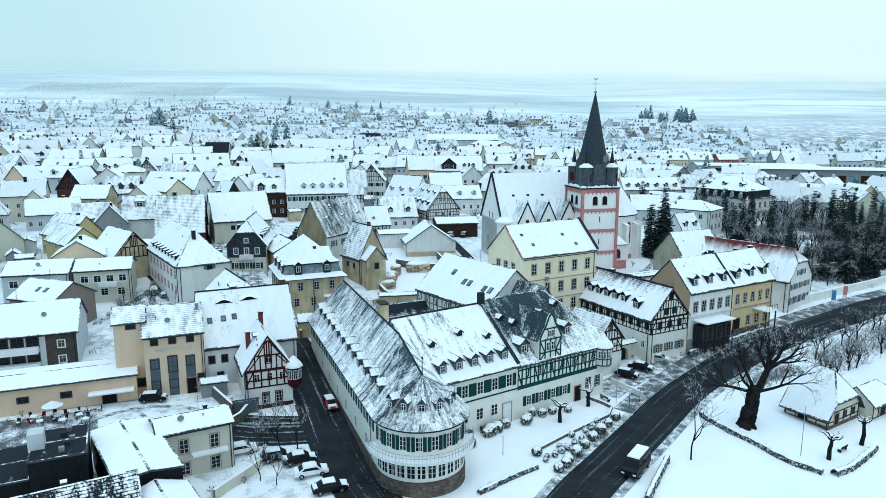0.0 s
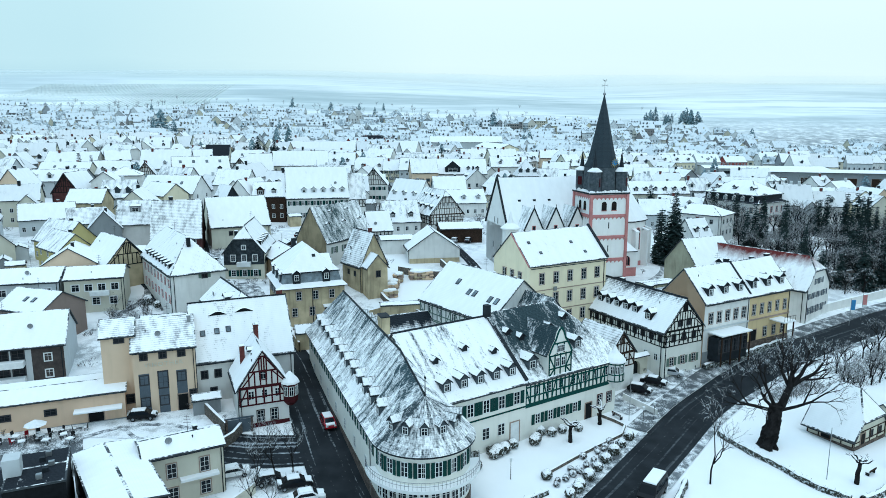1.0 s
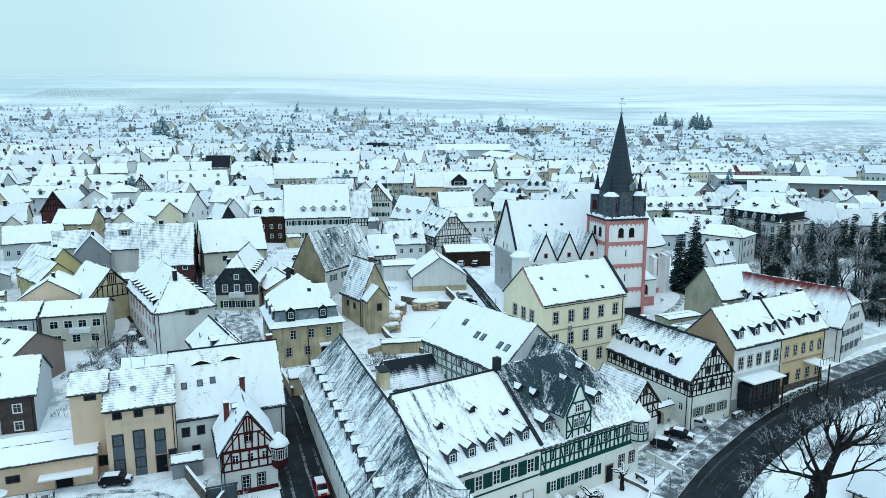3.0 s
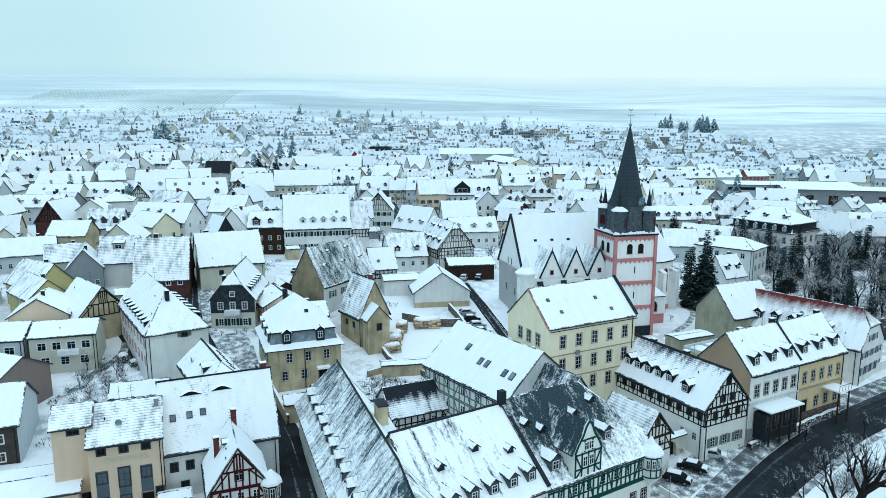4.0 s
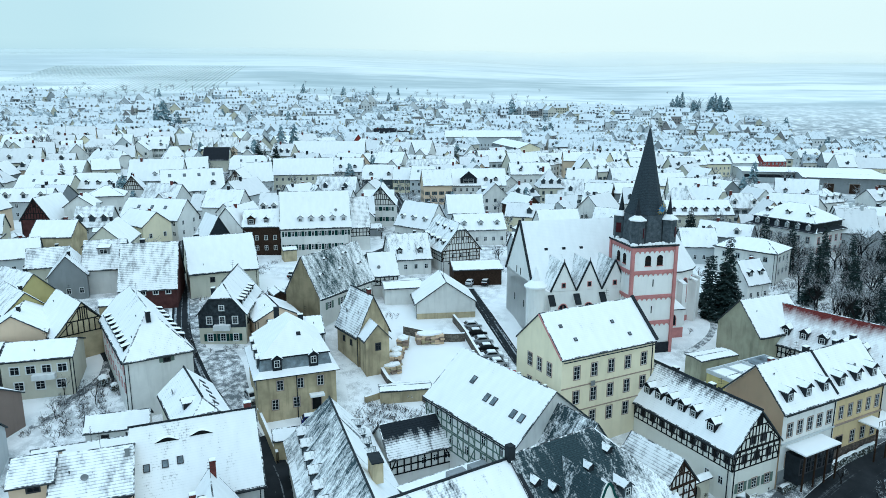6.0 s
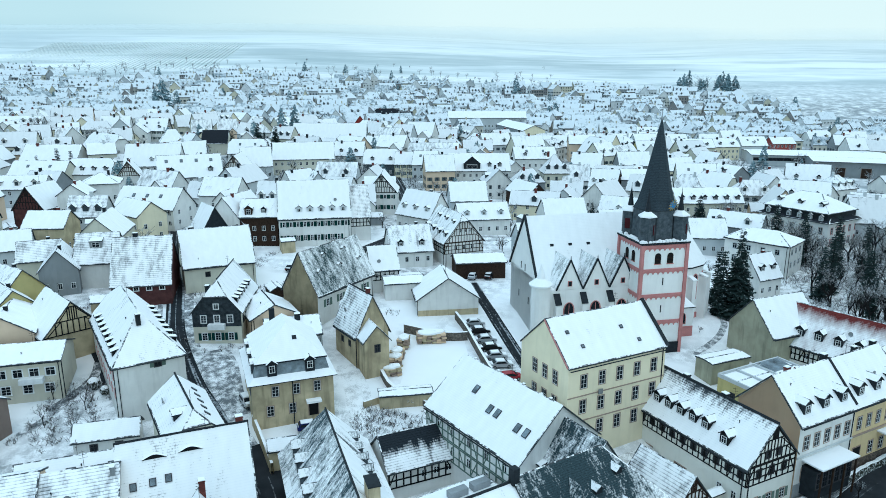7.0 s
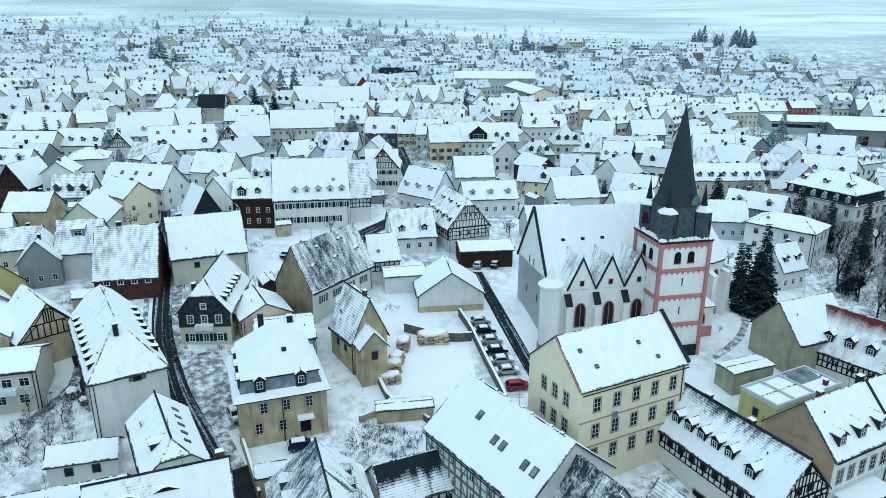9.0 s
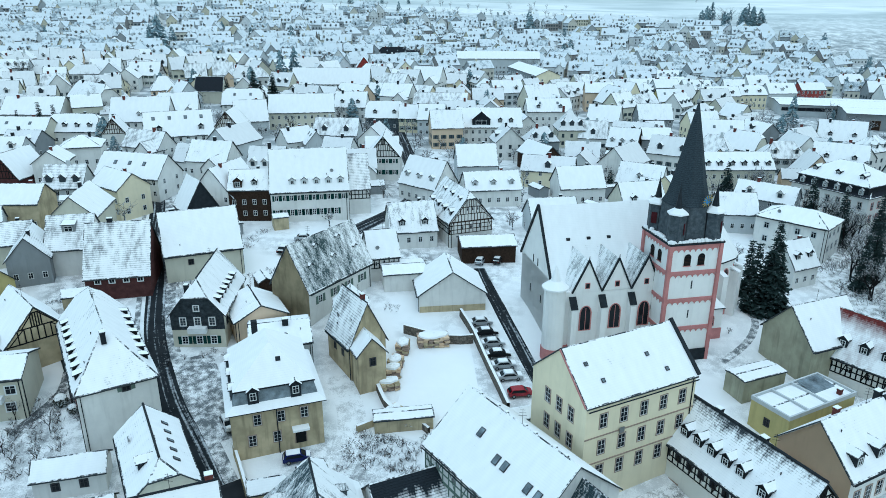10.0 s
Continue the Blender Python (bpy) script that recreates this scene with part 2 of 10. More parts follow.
M["pale"] = plaster("pale_grey_render", (0.52, 0.55, 0.56), 0.2)
M["panel"] = plain("grey_blue_panel", (0.1, 0.125, 0.15), 0.6)
M["pink"] = plain("pink_sandstone_paint", (0.56, 0.23, 0.22), 0.85)
M["brick"] = plain("red_brick", (0.16, 0.05, 0.045), 0.9, vary=0.3, scale=8)
M["stone"] = stonework("rubble_stone", (0.15, 0.13, 0.11))
M["ashlar"] = stonework("dark_sandstone", (0.13, 0.1, 0.085), 0.7)
M["slatewall"] = plain("slate_cladding", (0.08, 0.10, 0.115), 0.6, vary=0.4, scale=6)
M["paleslate"] = plain("weathered_pale_slate", (0.23, 0.28, 0.31), 0.6, vary=0.35, scale=5)
M["olive"] = plaster("weathered_olive_render", (0.40, 0.39, 0.29), 0.7)
M["eave"] = plain("weathered_eaves_board", (0.06, 0.07, 0.076), 0.8, vary=0.3, scale=3)
M["roofglass"] = plain("snow_dusted_roof_glass", (0.20, 0.25, 0.28), 0.4, vary=0.5, scale=3)
M["redwall"] = plaster("brick_red_render", (0.34, 0.07, 0.06), 0.2)
M["oxbrick"] = plain("dark_red_render", (0.10, 0.04, 0.038), 0.9, vary=0.3, scale=4)
M["dark"] = plain("dark_slate_trim", (0.022, 0.028, 0.034), 0.6, vary=0.3, scale=5)
M["black"] = plain("black_boarding", (0.01, 0.012, 0.014), 0.7, vary=0.3, scale=6)
M["timber"] = plain("black_stained_timber", (0.014, 0.014, 0.014), 0.8, vary=0.3, scale=9)
M["brown"] = plain("brown_timber", (0.045, 0.026, 0.018), 0.8, vary=0.35, scale=9)
M["oxblood"] = plain("oxblood_timber", (0.07, 0.012, 0.016), 0.7, vary=0.25, scale=9)
M["green"] = plain("dark_green_timber", (0.003, 0.062, 0.054), 0.6, vary=0.25, scale=9)
M["shutter"] = plain("dark_green_shutter", (0.004, 0.050, 0.044), 0.55, vary=0.2, scale=9)
M["sage"] = plain("sage_shutter", (0.13, 0.19, 0.16), 0.6, vary=0.2, scale=9)
M["frame"] = plain("white_painted_frame", (0.72, 0.74, 0.74), 0.5, vary=0.1, scale=6)
M["trimstone"] = plain("sandstone_surround", (0.36, 0.27, 0.22), 0.85, vary=0.2, scale=6)
M["darkframe"] = plain("dark_window_frame", (0.05, 0.05, 0.055), 0.5)
M["metal"] = plain("weathered_metal", (0.30, 0.32, 0.33), 0.45, 0.7)
M["gold"] = plain("gilded_metal", (0.55, 0.38, 0.10), 0.35, 0.8)
M["blue"] = plain("blue_paint", (0.05, 0.25, 0.50), 0.5)
M["redroof"] = plain("red_tiles", (0.32, 0.05, 0.04), 0.8, vary=0.3, scale=8)
M["redcar"] = plain("red_car_paint", (0.30, 0.01, 0.02), 0.25, vary=0.05, spec=0.4)
M["blackcar"] = plain("black_car_paint", (0.008, 0.009, 0.011), 0.4, vary=0.05, spec=0.15)
M["silver"] = plain("silver_car_paint", (0.42, 0.44, 0.46), 0.3, 0.3, vary=0.05)
M["bluecar"] = plain("dark_blue_car_paint", (0.012, 0.02, 0.10), 0.25, vary=0.05)
M["rubber"] = plain("tyre_rubber", (0.02, 0.02, 0.02), 0.9)
M["bark"] = plain("wet_bark", (0.02, 0.018, 0.018), 0.9, vary=0.5, scale=6)
n_ = Nodes("leafless_hedge_with_snow")
n_f = n_.noise(n_.place(), 3.0, 5.0, 0.7)
M["hedge"] = n_.done(n_.mix(n_.step(n_f, 0.50, 0.60), (0.030, 0.031, 0.024), (0.50, 0.54, 0.55)), 0.9, 0.0, 0.2)
M["rail"] = plain("dark_iron", (0.03, 0.032, 0.035), 0.5, 0.6)
n_ = Nodes("window_glass")
M["glass"] = n_.done((0.010, 0.014, 0.018), 0.12, 0.0, 0.18)
n_ = Nodes("conifer_needles_with_snow")
n_f = n_.noise(n_.place(), 1.6, 3.0)
M["needles"] = n_.done(n_.mix(n_.step(n_f, 0.60, 0.74), (0.012, 0.027, 0.025), (0.34, 0.39, 0.41)), 0.85, 0.0, 0.2)
# haze put into the colour: distant needles paler and bluer than the near ones
n_ = Nodes("distant_needles_hazed")
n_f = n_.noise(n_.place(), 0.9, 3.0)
M["haze_needles"] = n_.done(n_.mix(n_.step(n_f, 0.50, 0.78), (0.15, 0.24, 0.27), (0.32, 0.42, 0.45)), 0.9, 0.0, 0.2)
n_ = Nodes("snowy_twigs")
n_f = n_.noise(n_.place(), 2.2, 3.0)
M["twig"] = n_.done(n_.mix(n_.step(n_f, 0.47, 0.60), (0.05, 0.045, 0.043), (0.58, 0.61, 0.63)), 0.9, 0.0, 0.2)
M["tile_full"] = roofing("roof_under_full_snow", (0.05, 0.055, 0.06), 0.90)
M["rim"] = rim_material()
M["tile_most"] = roofing("roof_mostly_snowed", (0.05, 0.058, 0.064), 0.66, 0.34, 0.0, 0.03, None, 0.36, 0.07)
M["inn_slate"] = roofing("inn_slate_dusted", (0.042, 0.072, 0.084), 0.39, 0.26, 0.13, 0.05, (11.0, 16.5, 0.09), 0.38, 0.03)
M["inn_cone"] = roofing("round_roof_slate", (0.045, 0.064, 0.074), 0.24, 0.26, 0.12, 0.05, (10.0, 14.5, 0.10), 0.38, 0.03)
M["inn_range"] = roofing("inn_range_slate", (0.04, 0.058, 0.068), 0.68, 0.28, 0.15, 0.03, None, 0.30, 0.03)
M["inn_green"] = roofing("timbered_range_slate", (0.03, 0.052, 0.06), 0.37, 0.26, 0.08, 0.05, (11.0, 14.0, 0.16), 0.40, 0.03)
M["tile_half"] = roofing("slate_half_snowed", (0.04, 0.052, 0.058), 0.60, 0.30, 0.08, 0.05, None, 0.32, 0.04)
M["tile_bare"] = roofing("slate_dusted_with_snow", (0.044, 0.076, 0.08), 0.29, 0.30, 0.05, 0.05, None, 0.34, 0.03)
M["tile_rows"] = roofing("tiles_with_bare_courses", (0.06, 0.07, 0.08), 0.74, 0.45, 0.0, 0.04, None, 0.14, 0.10)
M["tile_catch"] = roofing("dark_tiles_catching_snow", (0.014, 0.018, 0.024), 0.22, 0.42, 0.0, 0.0, None, 0.40, 0.12)
M["court_slate"] = roofing("dark_court_roof", (0.016, 0.022, 0.028), 0.66, 0.36, 0.10, 0.06, (8.6, 10.6, 0.38), 0.30, 0.14)
M["gate_tiles"] = roofing("tiles_bare_towards_the_ridge", (0.04, 0.05, 0.058), 0.80, 0.34, 0.0, 0.04, (12.2, 15.0, 0.26), 0.34, 0.09)
M["tile_red_ridge"] = roofing("red_tiles_bare_along_the_ridge", (0.14, 0.026, 0.024), 0.86, 0.34, 0.0, 0.16, (14.8, 17.2, 0.42))
M["tile_dark"] = roofing("dark_roof_swept_bare", (0.016, 0.02, 0.026), 0.12, 0.3)
# snow colour dimmed to 0.86: the haze of distance painted into far roofs
M["tile_soft"] = roofing("far_roof_hazed_snow", (0.12, 0.15, 0.17), 0.86, 0.5, 0.0, 0.03, None, 0.18, 0.05, 0.86)
M["tile_slate"] = roofing("bare_spire_slate", (0.034, 0.048, 0.058), -0.08, 0.3)


# ---- helpers for building ----
def mesh_of(name, bm, mats):
    me = bpy.data.meshes.new(name)
    bm.to_mesh(me)
    bm.free()
    for m in (mats if isinstance(mats, (list, tuple)) else [mats]):
        me.materials.append(m)
    return me


def put(name, me, parent=None, m=None, label=""):
    ob = new(name, me)
    ob.parent = parent
    if m is not None:
        ob.matrix_basis = m
    if label:
        ob["label"] = label
    return ob


def part(name, bm, mats, parent=None, label="", m=None):
    return put(name, mesh_of(name, bm, mats), parent, m, label)


def thing(name, label, category, x, y, z=None, deg=0.0, group=""):
    ob = new(name)
    ob.empty_display_size = 0.5
    ob.matrix_basis = pose(x, y, ground_z(x, y) if z is None else z, 0, 0, deg)
    return tagged(ob, label, category, group)


def face(bm, pts, mat=0):
    f = bm.faces.new([bm.verts.new(p) for p in pts])
    f.material_index = mat
    return f


def box(bm, x0, x1, y0, y1, z0, z1, mat=0):
    v = [bm.verts.new(p) for p in ((x0, y0, z0), (x1, y0, z0), (x1, y1, z0), (x0, y1, z0), (x0, y0, z1), (x1, y0, z1), (x1, y1, z1), (x0, y1, z1))]
    for q in ((3, 2, 1, 0), (4, 5, 6, 7), (0, 1, 5, 4), (1, 2, 6, 5), (2, 3, 7, 6), (3, 0, 4, 7)):
        bm.faces.new([v[i] for i in q]).material_index = mat


def tube(bm, a, b, r0, r1, sides=6, mat=0, caps=False):
    a, b = Vector(a), Vector(b)
    d = (b - a).normalized()
    u = d.orthogonal().normalized()
    w = d.cross(u)
    rings = []
    for p, r in ((a, r0), (b, r1)):
        rings.append([bm.verts.new(p + r * (math.cos(k * 2 * math.pi / sides) * u + math.sin(k * 2 * math.pi / sides) * w)) for k in range(sides)])
    for k in range(sides):
        bm.faces.new((rings[0][k], rings[0][(k + 1) % sides], rings[1][(k + 1) % sides], rings[1][k])).material_index = mat
    if caps:
        bm.faces.new(rings[0][::-1]).material_index = mat
        bm.faces.new(rings[1]).material_index = mat


def loft(bm, rings, mat=0, close=True, top=True):
    """Faces between rings of points with the same count."""
    vs = [[bm.verts.new(p) for p in ring] for ring in rings]
    n = len(vs[0])
    for a, b in zip(vs, vs[1:]):
        for k in range(n if close else n - 1):
            j = (k + 1) % n
            bm.faces.new((a[k], a[j], b[j], b[k])).material_index = mat
    if top:
        bm.faces.new(vs[-1]).material_index = mat
    return vs


CUBES = {}


def bar(name, parent, mat, m, sx, sy, sz, label=""):
    """A beam, board or rail: a shared block, chamfered, scaled to size."""
    if mat not in CUBES:
        bm = bmesh.new()
        bmesh.ops.create_cube(bm, size=1.0)
        CUBES[mat] = mesh_of("block_" + mat, bm, M[mat])
    return put(name, CUBES[mat], parent, m @ Matrix.Diagonal((sx, sy, sz, 1)), label)


def slabs(polys, thick=0.24, top_mat=0, side_mat=1, rim=0.0):
    """Roof planes as one solid: every plane thickened upwards, with u along the eaves and v down the slope, in metres."""
    bm = bmesh.new()
    cache = {}

    def vert(p):
        key = tuple(round(c, 3) for c in p)
        if key not in cache:
            cache[key] = bm.verts.new(p)
        return cache[key]

    low = [bm.faces.new([vert(p) for p in poly]) for poly in polys]
    bmesh.ops.recalc_face_normals(bm, faces=low)
    if sum(f.normal.z for f in low) < 0:
        bmesh.ops.reverse_faces(bm, faces=low)
    out = bmesh.ops.extrude_face_region(bm, geom=low)
    tops = [g for g in out["geom"] if isinstance(g, bmesh.types.BMFace)]
    for v in {v for f in tops for v in f.verts}:
        v.co.z += thick
    uv = bm.loops.layers.uv.new("UVMap")
    edge = set(bmesh.ops.inset_individual(bm, faces=tops, thickness=rim, use_even_offset=True)["faces"]) if rim else set()
    tops = set(tops) | edge
    for f in bm.faces:
        f.normal_update()
        f.material_index = 2 if f in edge else top_mat if f in tops else side_mat
        if f in tops:
            nrm = f.normal if f.normal.z > 0 else -f.normal
            along = Vector((0, 0, 1)).cross(nrm)
            along = along.normalized() if along.length > 1e-4 else Vector((1, 0, 0))
            down = along.cross(nrm).normalized()
            off = math.atan2(nrm.y, nrm.x) * 6.6
            for lp in f.loops:
                lp[uv].uv = (along.dot(lp.vert.co) + off, down.dot(lp.vert.co))
    return bm


PARTS = {}


def grid_frame(bm, xs, zs, y0, y1, mat=0):
    """A frame in one piece: a grid of bars whose odd cells are open."""
    front = [[bm.verts.new((x, y0, z)) for z in zs] for x in xs]
    back = [[bm.verts.new((x, y1, z)) for z in zs] for x in xs]
    nx, nz = len(xs) - 1, len(zs) - 1
    solid = lambda i, j: 0 <= i < nx and 0 <= j < nz and not (i % 2 and j % 2)
    for i in range(nx):
        for j in range(nz):
            if not solid(i, j):
                continue
            bm.faces.new((front[i][j], front[i + 1][j], front[i + 1][j + 1], front[i][j + 1])).material_index = mat
            for (di, dj), (a, b) in (((-1, 0), ((i, j + 1), (i, j))), ((1, 0), ((i + 1, j), (i + 1, j + 1))), ((0, -1), ((i, j), (i + 1, j))), ((0, 1), ((i + 1, j + 1), (i, j + 1)))):
                if not solid(i + di, j + dj):
                    bm.faces.new((front[b[0]][b[1]], front[a[0]][a[1]], back[a[0]][a[1]], back[b[0]][b[1]])).material_index = mat


def lattice(bm, w, h, t, cross, m=0.04, y0=-0.045, y1=0.05):
    """A window's frame with a mullion and glazing bars."""
    zs = [0, t]
    for k in cross:
        zs += [h * k - 0.018, h * k + 0.018]
    grid_frame(bm, [-w / 2, -w / 2 + t, -m, m, w / 2 - t, w / 2], zs + [h - t, h], y0, y1)


def window_meshes(w, h, surround, arch=False):
    key = ("w", round(w, 2), round(h, 2), surround, arch)
    if key not in PARTS:
        bm = bmesh.new()
        s = 0.13
        if surround:
            grid_frame(bm, [-w / 2 - s, -w / 2, w / 2, w / 2 + s], [-s, 0, h, h + s], -0.07, 0.06, 1)
        t = 0.055 if surround else 0.095
        lattice(bm, w, h, t, (0.66,) if h < 1.5 else (0.34, 0.66), 0.025 if surround else 0.045)
        fr = mesh_of("window", bm, [M["darkframe" if surround == "darkframe" else "frame"], M[surround or "frame"]])
        bm = bmesh.new()
        box(bm, -w / 2 + t, w / 2 - t, -0.015, 0.04, t, h - t)
        PARTS[key] = (fr, mesh_of("pane", bm, M["glass"]))
    return PARTS[key]


def shutter_mesh(w, h, mat):
    key = ("s", round(w, 2), round(h, 2), mat)
    if key not in PARTS:
        bm = bmesh.new()
        prof = [(-0.01, 0), (-0.06, 0), (-0.06, 0.1)]
        k = 0.1
        while k < h - 0.2:
            prof += [(-0.065, k + 0.02), (-0.035, k + 0.10)]
            k += 0.11
        prof += [(-0.06, h - 0.09), (-0.06, h), (-0.01, h)]
        loft(bm, [[(s * w / 2, a, b) for a, b in prof] for s in (-1, 1)], close=True, top=True)
        PARTS[key] = mesh_of("shutter", bm, M[mat])
    return PARTS[key]


SIDES = {"S": 0, "E": 90, "N": 180, "W": 270}


class House:
    """A building with its ridge along its own x. Heights are from the ground at its middle. clip: how much of each end's gable is hipped (0 to 1)."""

    def __init__(self, name, label, x, y, deg, L, W, e, r, wall="white", roof="tile_full", clip=(0, 0), shift=0.0, over=0.45, side=0.3, inset=None, category="house", base=None, foot=3.0, group=""):
        self.ob = thing(name, label, category, x, y, base, deg, group)
        self.L, self.W, self.e, self.r, self.shift = L, W, e, r, shift
        self.wall, self.roof_mat, self.name = wall, roof, name
        if wall:
            self.walls(clip, foot)
        if roof:
            self.roof(roof, clip, over, side, inset)

    def walls(self, clip, foot):
        L, W, e, r, sh = self.L, self.W, self.e, self.r, self.shift
        bm = bmesh.new()
        x0, x1, y0, y1 = -L / 2, L / 2, -W / 2, W / 2
        for ya, yb, flip in ((y0, y0, 0), (y1, y1, 1)):
            p = [(x0, ya, -foot), (x1, ya, -foot), (x1, ya, e), (x0, ya, e)]
            face(bm, p[::-1] if flip else p)
        for xx, c, flip in ((x1, clip[1], 0), (x0, clip[0], 1)):
            if c >= 1:
                p = [(xx, y0, -foot), (xx, y1, -foot), (xx, y1, e), (xx, y0, e)]
            else:
                k = 1 - c
                top = e + k * (r - e)
                p = [(xx, y0, -foot), (xx, y1, -foot), (xx, y1, e), (xx, y1 + k * (sh - y1), top), (xx, y0 + k * (sh - y0), top), (xx, y0, e)]
                if c == 0:
                    p = p[:3] + [(xx, sh, r)] + p[5:]
            face(bm, p[::-1] if flip else p)
        part("wall", bm, M[self.wall], self.ob)

    def roof(self, mat, clip, over, side, inset):
        L, W, e, r, sh = self.L, self.W, self.e, self.r, self.shift
        y0, y1 = -W / 2, W / 2
        s0, s1 = (r - e) / (sh - y0), (r - e) / (y1 - sh)
        polys = []
        ys, yn, zs, zn = y0 - over, y1 + over, e - over * s0, e - over * s1
        ins = W / 2 * 0.9 if inset is None else inset
        row = []
        for s, c in ((-1, clip[0]), (1, clip[1])):
            xe = s * (L / 2 + (side if c < 1 else over))
            k = 1 - c
            top = e + k * (r - e)
            row.append((xe, c, k, top, s * (L / 2 + (side if c == 0 else 0) - c * ins)))
        (xa, ca, ka, ta, ra), (xb, cb, kb, tb, rb) = row

        def corner(x, c, k, t):
            if c >= 1:
                return (x, ys, zs), (x, yn, zn)
            return (x, y0 + k * (sh - y0), t), (x, y1 + k * (sh - y1), t)

        (sa, na), (sb, nb) = corner(xa, ca, ka, ta), corner(xb, cb, kb, tb)
        part_hip = lambda c: 0 < c < 1
        polys.append([(xa, ys, zs), (xb, ys, zs), *([sb] if part_hip(cb) else []), (rb, sh, r), (ra, sh, r), *([sa] if part_hip(ca) else [])])
        polys.append([(xb, yn, zn), (xa, yn, zn), *([na] if part_hip(ca) else []), (ra, sh, r), (rb, sh, r), *([nb] if part_hip(cb) else [])])
        if cb:
            polys.append([sb, nb, (rb, sh, r)])
        if ca:
            polys.append([na, sa, (ra, sh, r)])
        self.rx = (ra, rb)
        part("roof", slabs(polys, 0.24, rim=0.17), [M[mat], M["eave"], M["rim"]], self.ob)

    def ridge_cap(self, mat="dark", r=0.16):
        bm = bmesh.new()
        tube(bm, (self.rx[0], self.shift, self.r + 0.26), (self.rx[1], self.shift, self.r + 0.26), r, r, 6, caps=True)
        part("ridge", bm, M[mat], self.ob)

    def spot(self, side, u, z, out=0.0):
        """On a wall: u metres along it from its left end as seen from outside, z up."""
        L, W = self.L, self.W
        ox, oy = {"S": (-L / 2 + u, -W / 2 - out), "E": (L / 2 + out, -W / 2 + u), "N": (L / 2 - u, W / 2 + out), "W": (-L / 2 - out, W / 2 - u)}[side]
        return pose(ox, oy, z, 0, 0, SIDES[side])

    def length(self, side):
        return self.L if side in "SN" else self.W

    def window(self, side, u, z, w=1.0, h=1.5, surround="trimstone", shutters=""):
        fr, pn = window_meshes(w, h, surround)
        m = self.spot(side, u, z)
        ob = put("window", fr, self.ob, m)
        put("pane", pn, ob)
        if shutters:
            sw = w * 0.60
            for s in (-1, 1):
                put("shutter", shutter_mesh(sw, h, shutters), self.ob, m @ pose(s * (w / 2 + sw / 2 + 0.1), -0.02, 0))
        return ob

    def windows(self, side, z, n, w=1.0, h=1.5, u0=None, u1=None, surround="trimstone", shutters=""):
        a = 0.0 if u0 is None else u0
        b = self.length(side) if u1 is None else u1
        for k in range(n):
            self.window(side, a + (k + 0.5) * (b - a) / n, z, w, h, surround, shutters)

    def small_windows(self, side, z, n, shutters="", w=0.95, h=1.35):
        """Plain windows for a house that is never seen near."""
        for k in range(n):
            m = self.spot(side, (k + 0.5) * self.length(side) / n, z)
            put("window", window_joined(w, h), self.ob, m)
            if shutters and n < 8:
                for s in (-1, 1):
                    put("shutter", shutter_mesh(0.5, h, shutters), self.ob, m @ pose(s * (w / 2 + 0.28), -0.02, 0))

    def door(self, side, u, z=0.0, w=1.1, h=2.2, mat="brown"):
        key = ("d", w, h, mat)
        if key not in PARTS:
            bm = bmesh.new()
            box(bm, -w / 2, w / 2, -0.05, 0.03, 0, h)
            box(bm, -w / 2 - 0.14, -w / 2, -0.1, 0.03, 0, h + 0.14, 1)
            box(bm, w / 2, w / 2 + 0.14, -0.1, 0.03, 0, h + 0.14, 1)
            box(bm, -w / 2, w / 2, -0.1, 0.03, h, h + 0.14, 1)
            box(bm, -w / 2 + 0.12, w / 2 - 0.12, -0.07, -0.04, 0.15, h * 0.45, 0)
            box(bm, -w / 2 + 0.12, w / 2 - 0.12, -0.07, -0.04, h * 0.52, h - 0.15, 0)
            PARTS[key] = mesh_of("door", bm, [M[mat], M["trimstone"]])
        return put("door", PARTS[key], self.ob, self.spot(side, u, z))

    def beam(self, side, u0, z0, u1, z1, mat, t=0.2, d=0.09):
        ln = math.hypot(u1 - u0, z1 - z0)
        a = math.degrees(math.atan2(z1 - z0, u1 - u0))
        bar("timber_beam", self.ob, mat, self.spot(side, (u0 + u1) / 2, (z0 + z1) / 2) @ pose(0, -d / 2 + 0.02, 0, 0, -a, 0), ln, d, t)

    def timber(self, side, z0, z1, n, mat="timber", u0=0.0, u1=None, rails=(0.45,), braces=(), t=0.2):
        u1 = self.length(side) if u1 is None else u1
        for z in (z0 + t / 2, z1 - t / 2, *[z0 + (z1 - z0) * k for k in rails]):
            self.beam(side, u0, z, u1, z, mat, t)
        for k in range(n + 1):
            u = u0 + 0.1 + (u1 - u0 - 0.2) * k / n
            self.beam(side, u, z0 + t, u, z1 - t, mat, t, 0.11)
        for k, way in braces:
            a, b = u0 + (u1 - u0) * k / n, u0 + (u1 - u0) * (k + 1) / n
            self.beam(side, a if way > 0 else b, z0 + t, b if way > 0 else a, z1 - t, mat, t * 0.9, 0.07)

    def gable_timber(self, side, mat="timber", levels=3, n=6, clip=0.0, t=0.2):
        W, e, r = self.W, self.e, self.r
        left, right = (0, W)
        mid = W / 2 + (self.shift if side == "E" else -self.shift)

        def half(z):
            k = min(1, max(0, (z - e) / (r - e)))
            return left + k * mid, right - k * (right - mid)

        top = r - clip * (r - e)
        self.beam(side, left, e, *(half(top)[0], top), mat, t * 1.3)
        self.beam(side, right, e, *(half(top)[1], top), mat, t * 1.3)
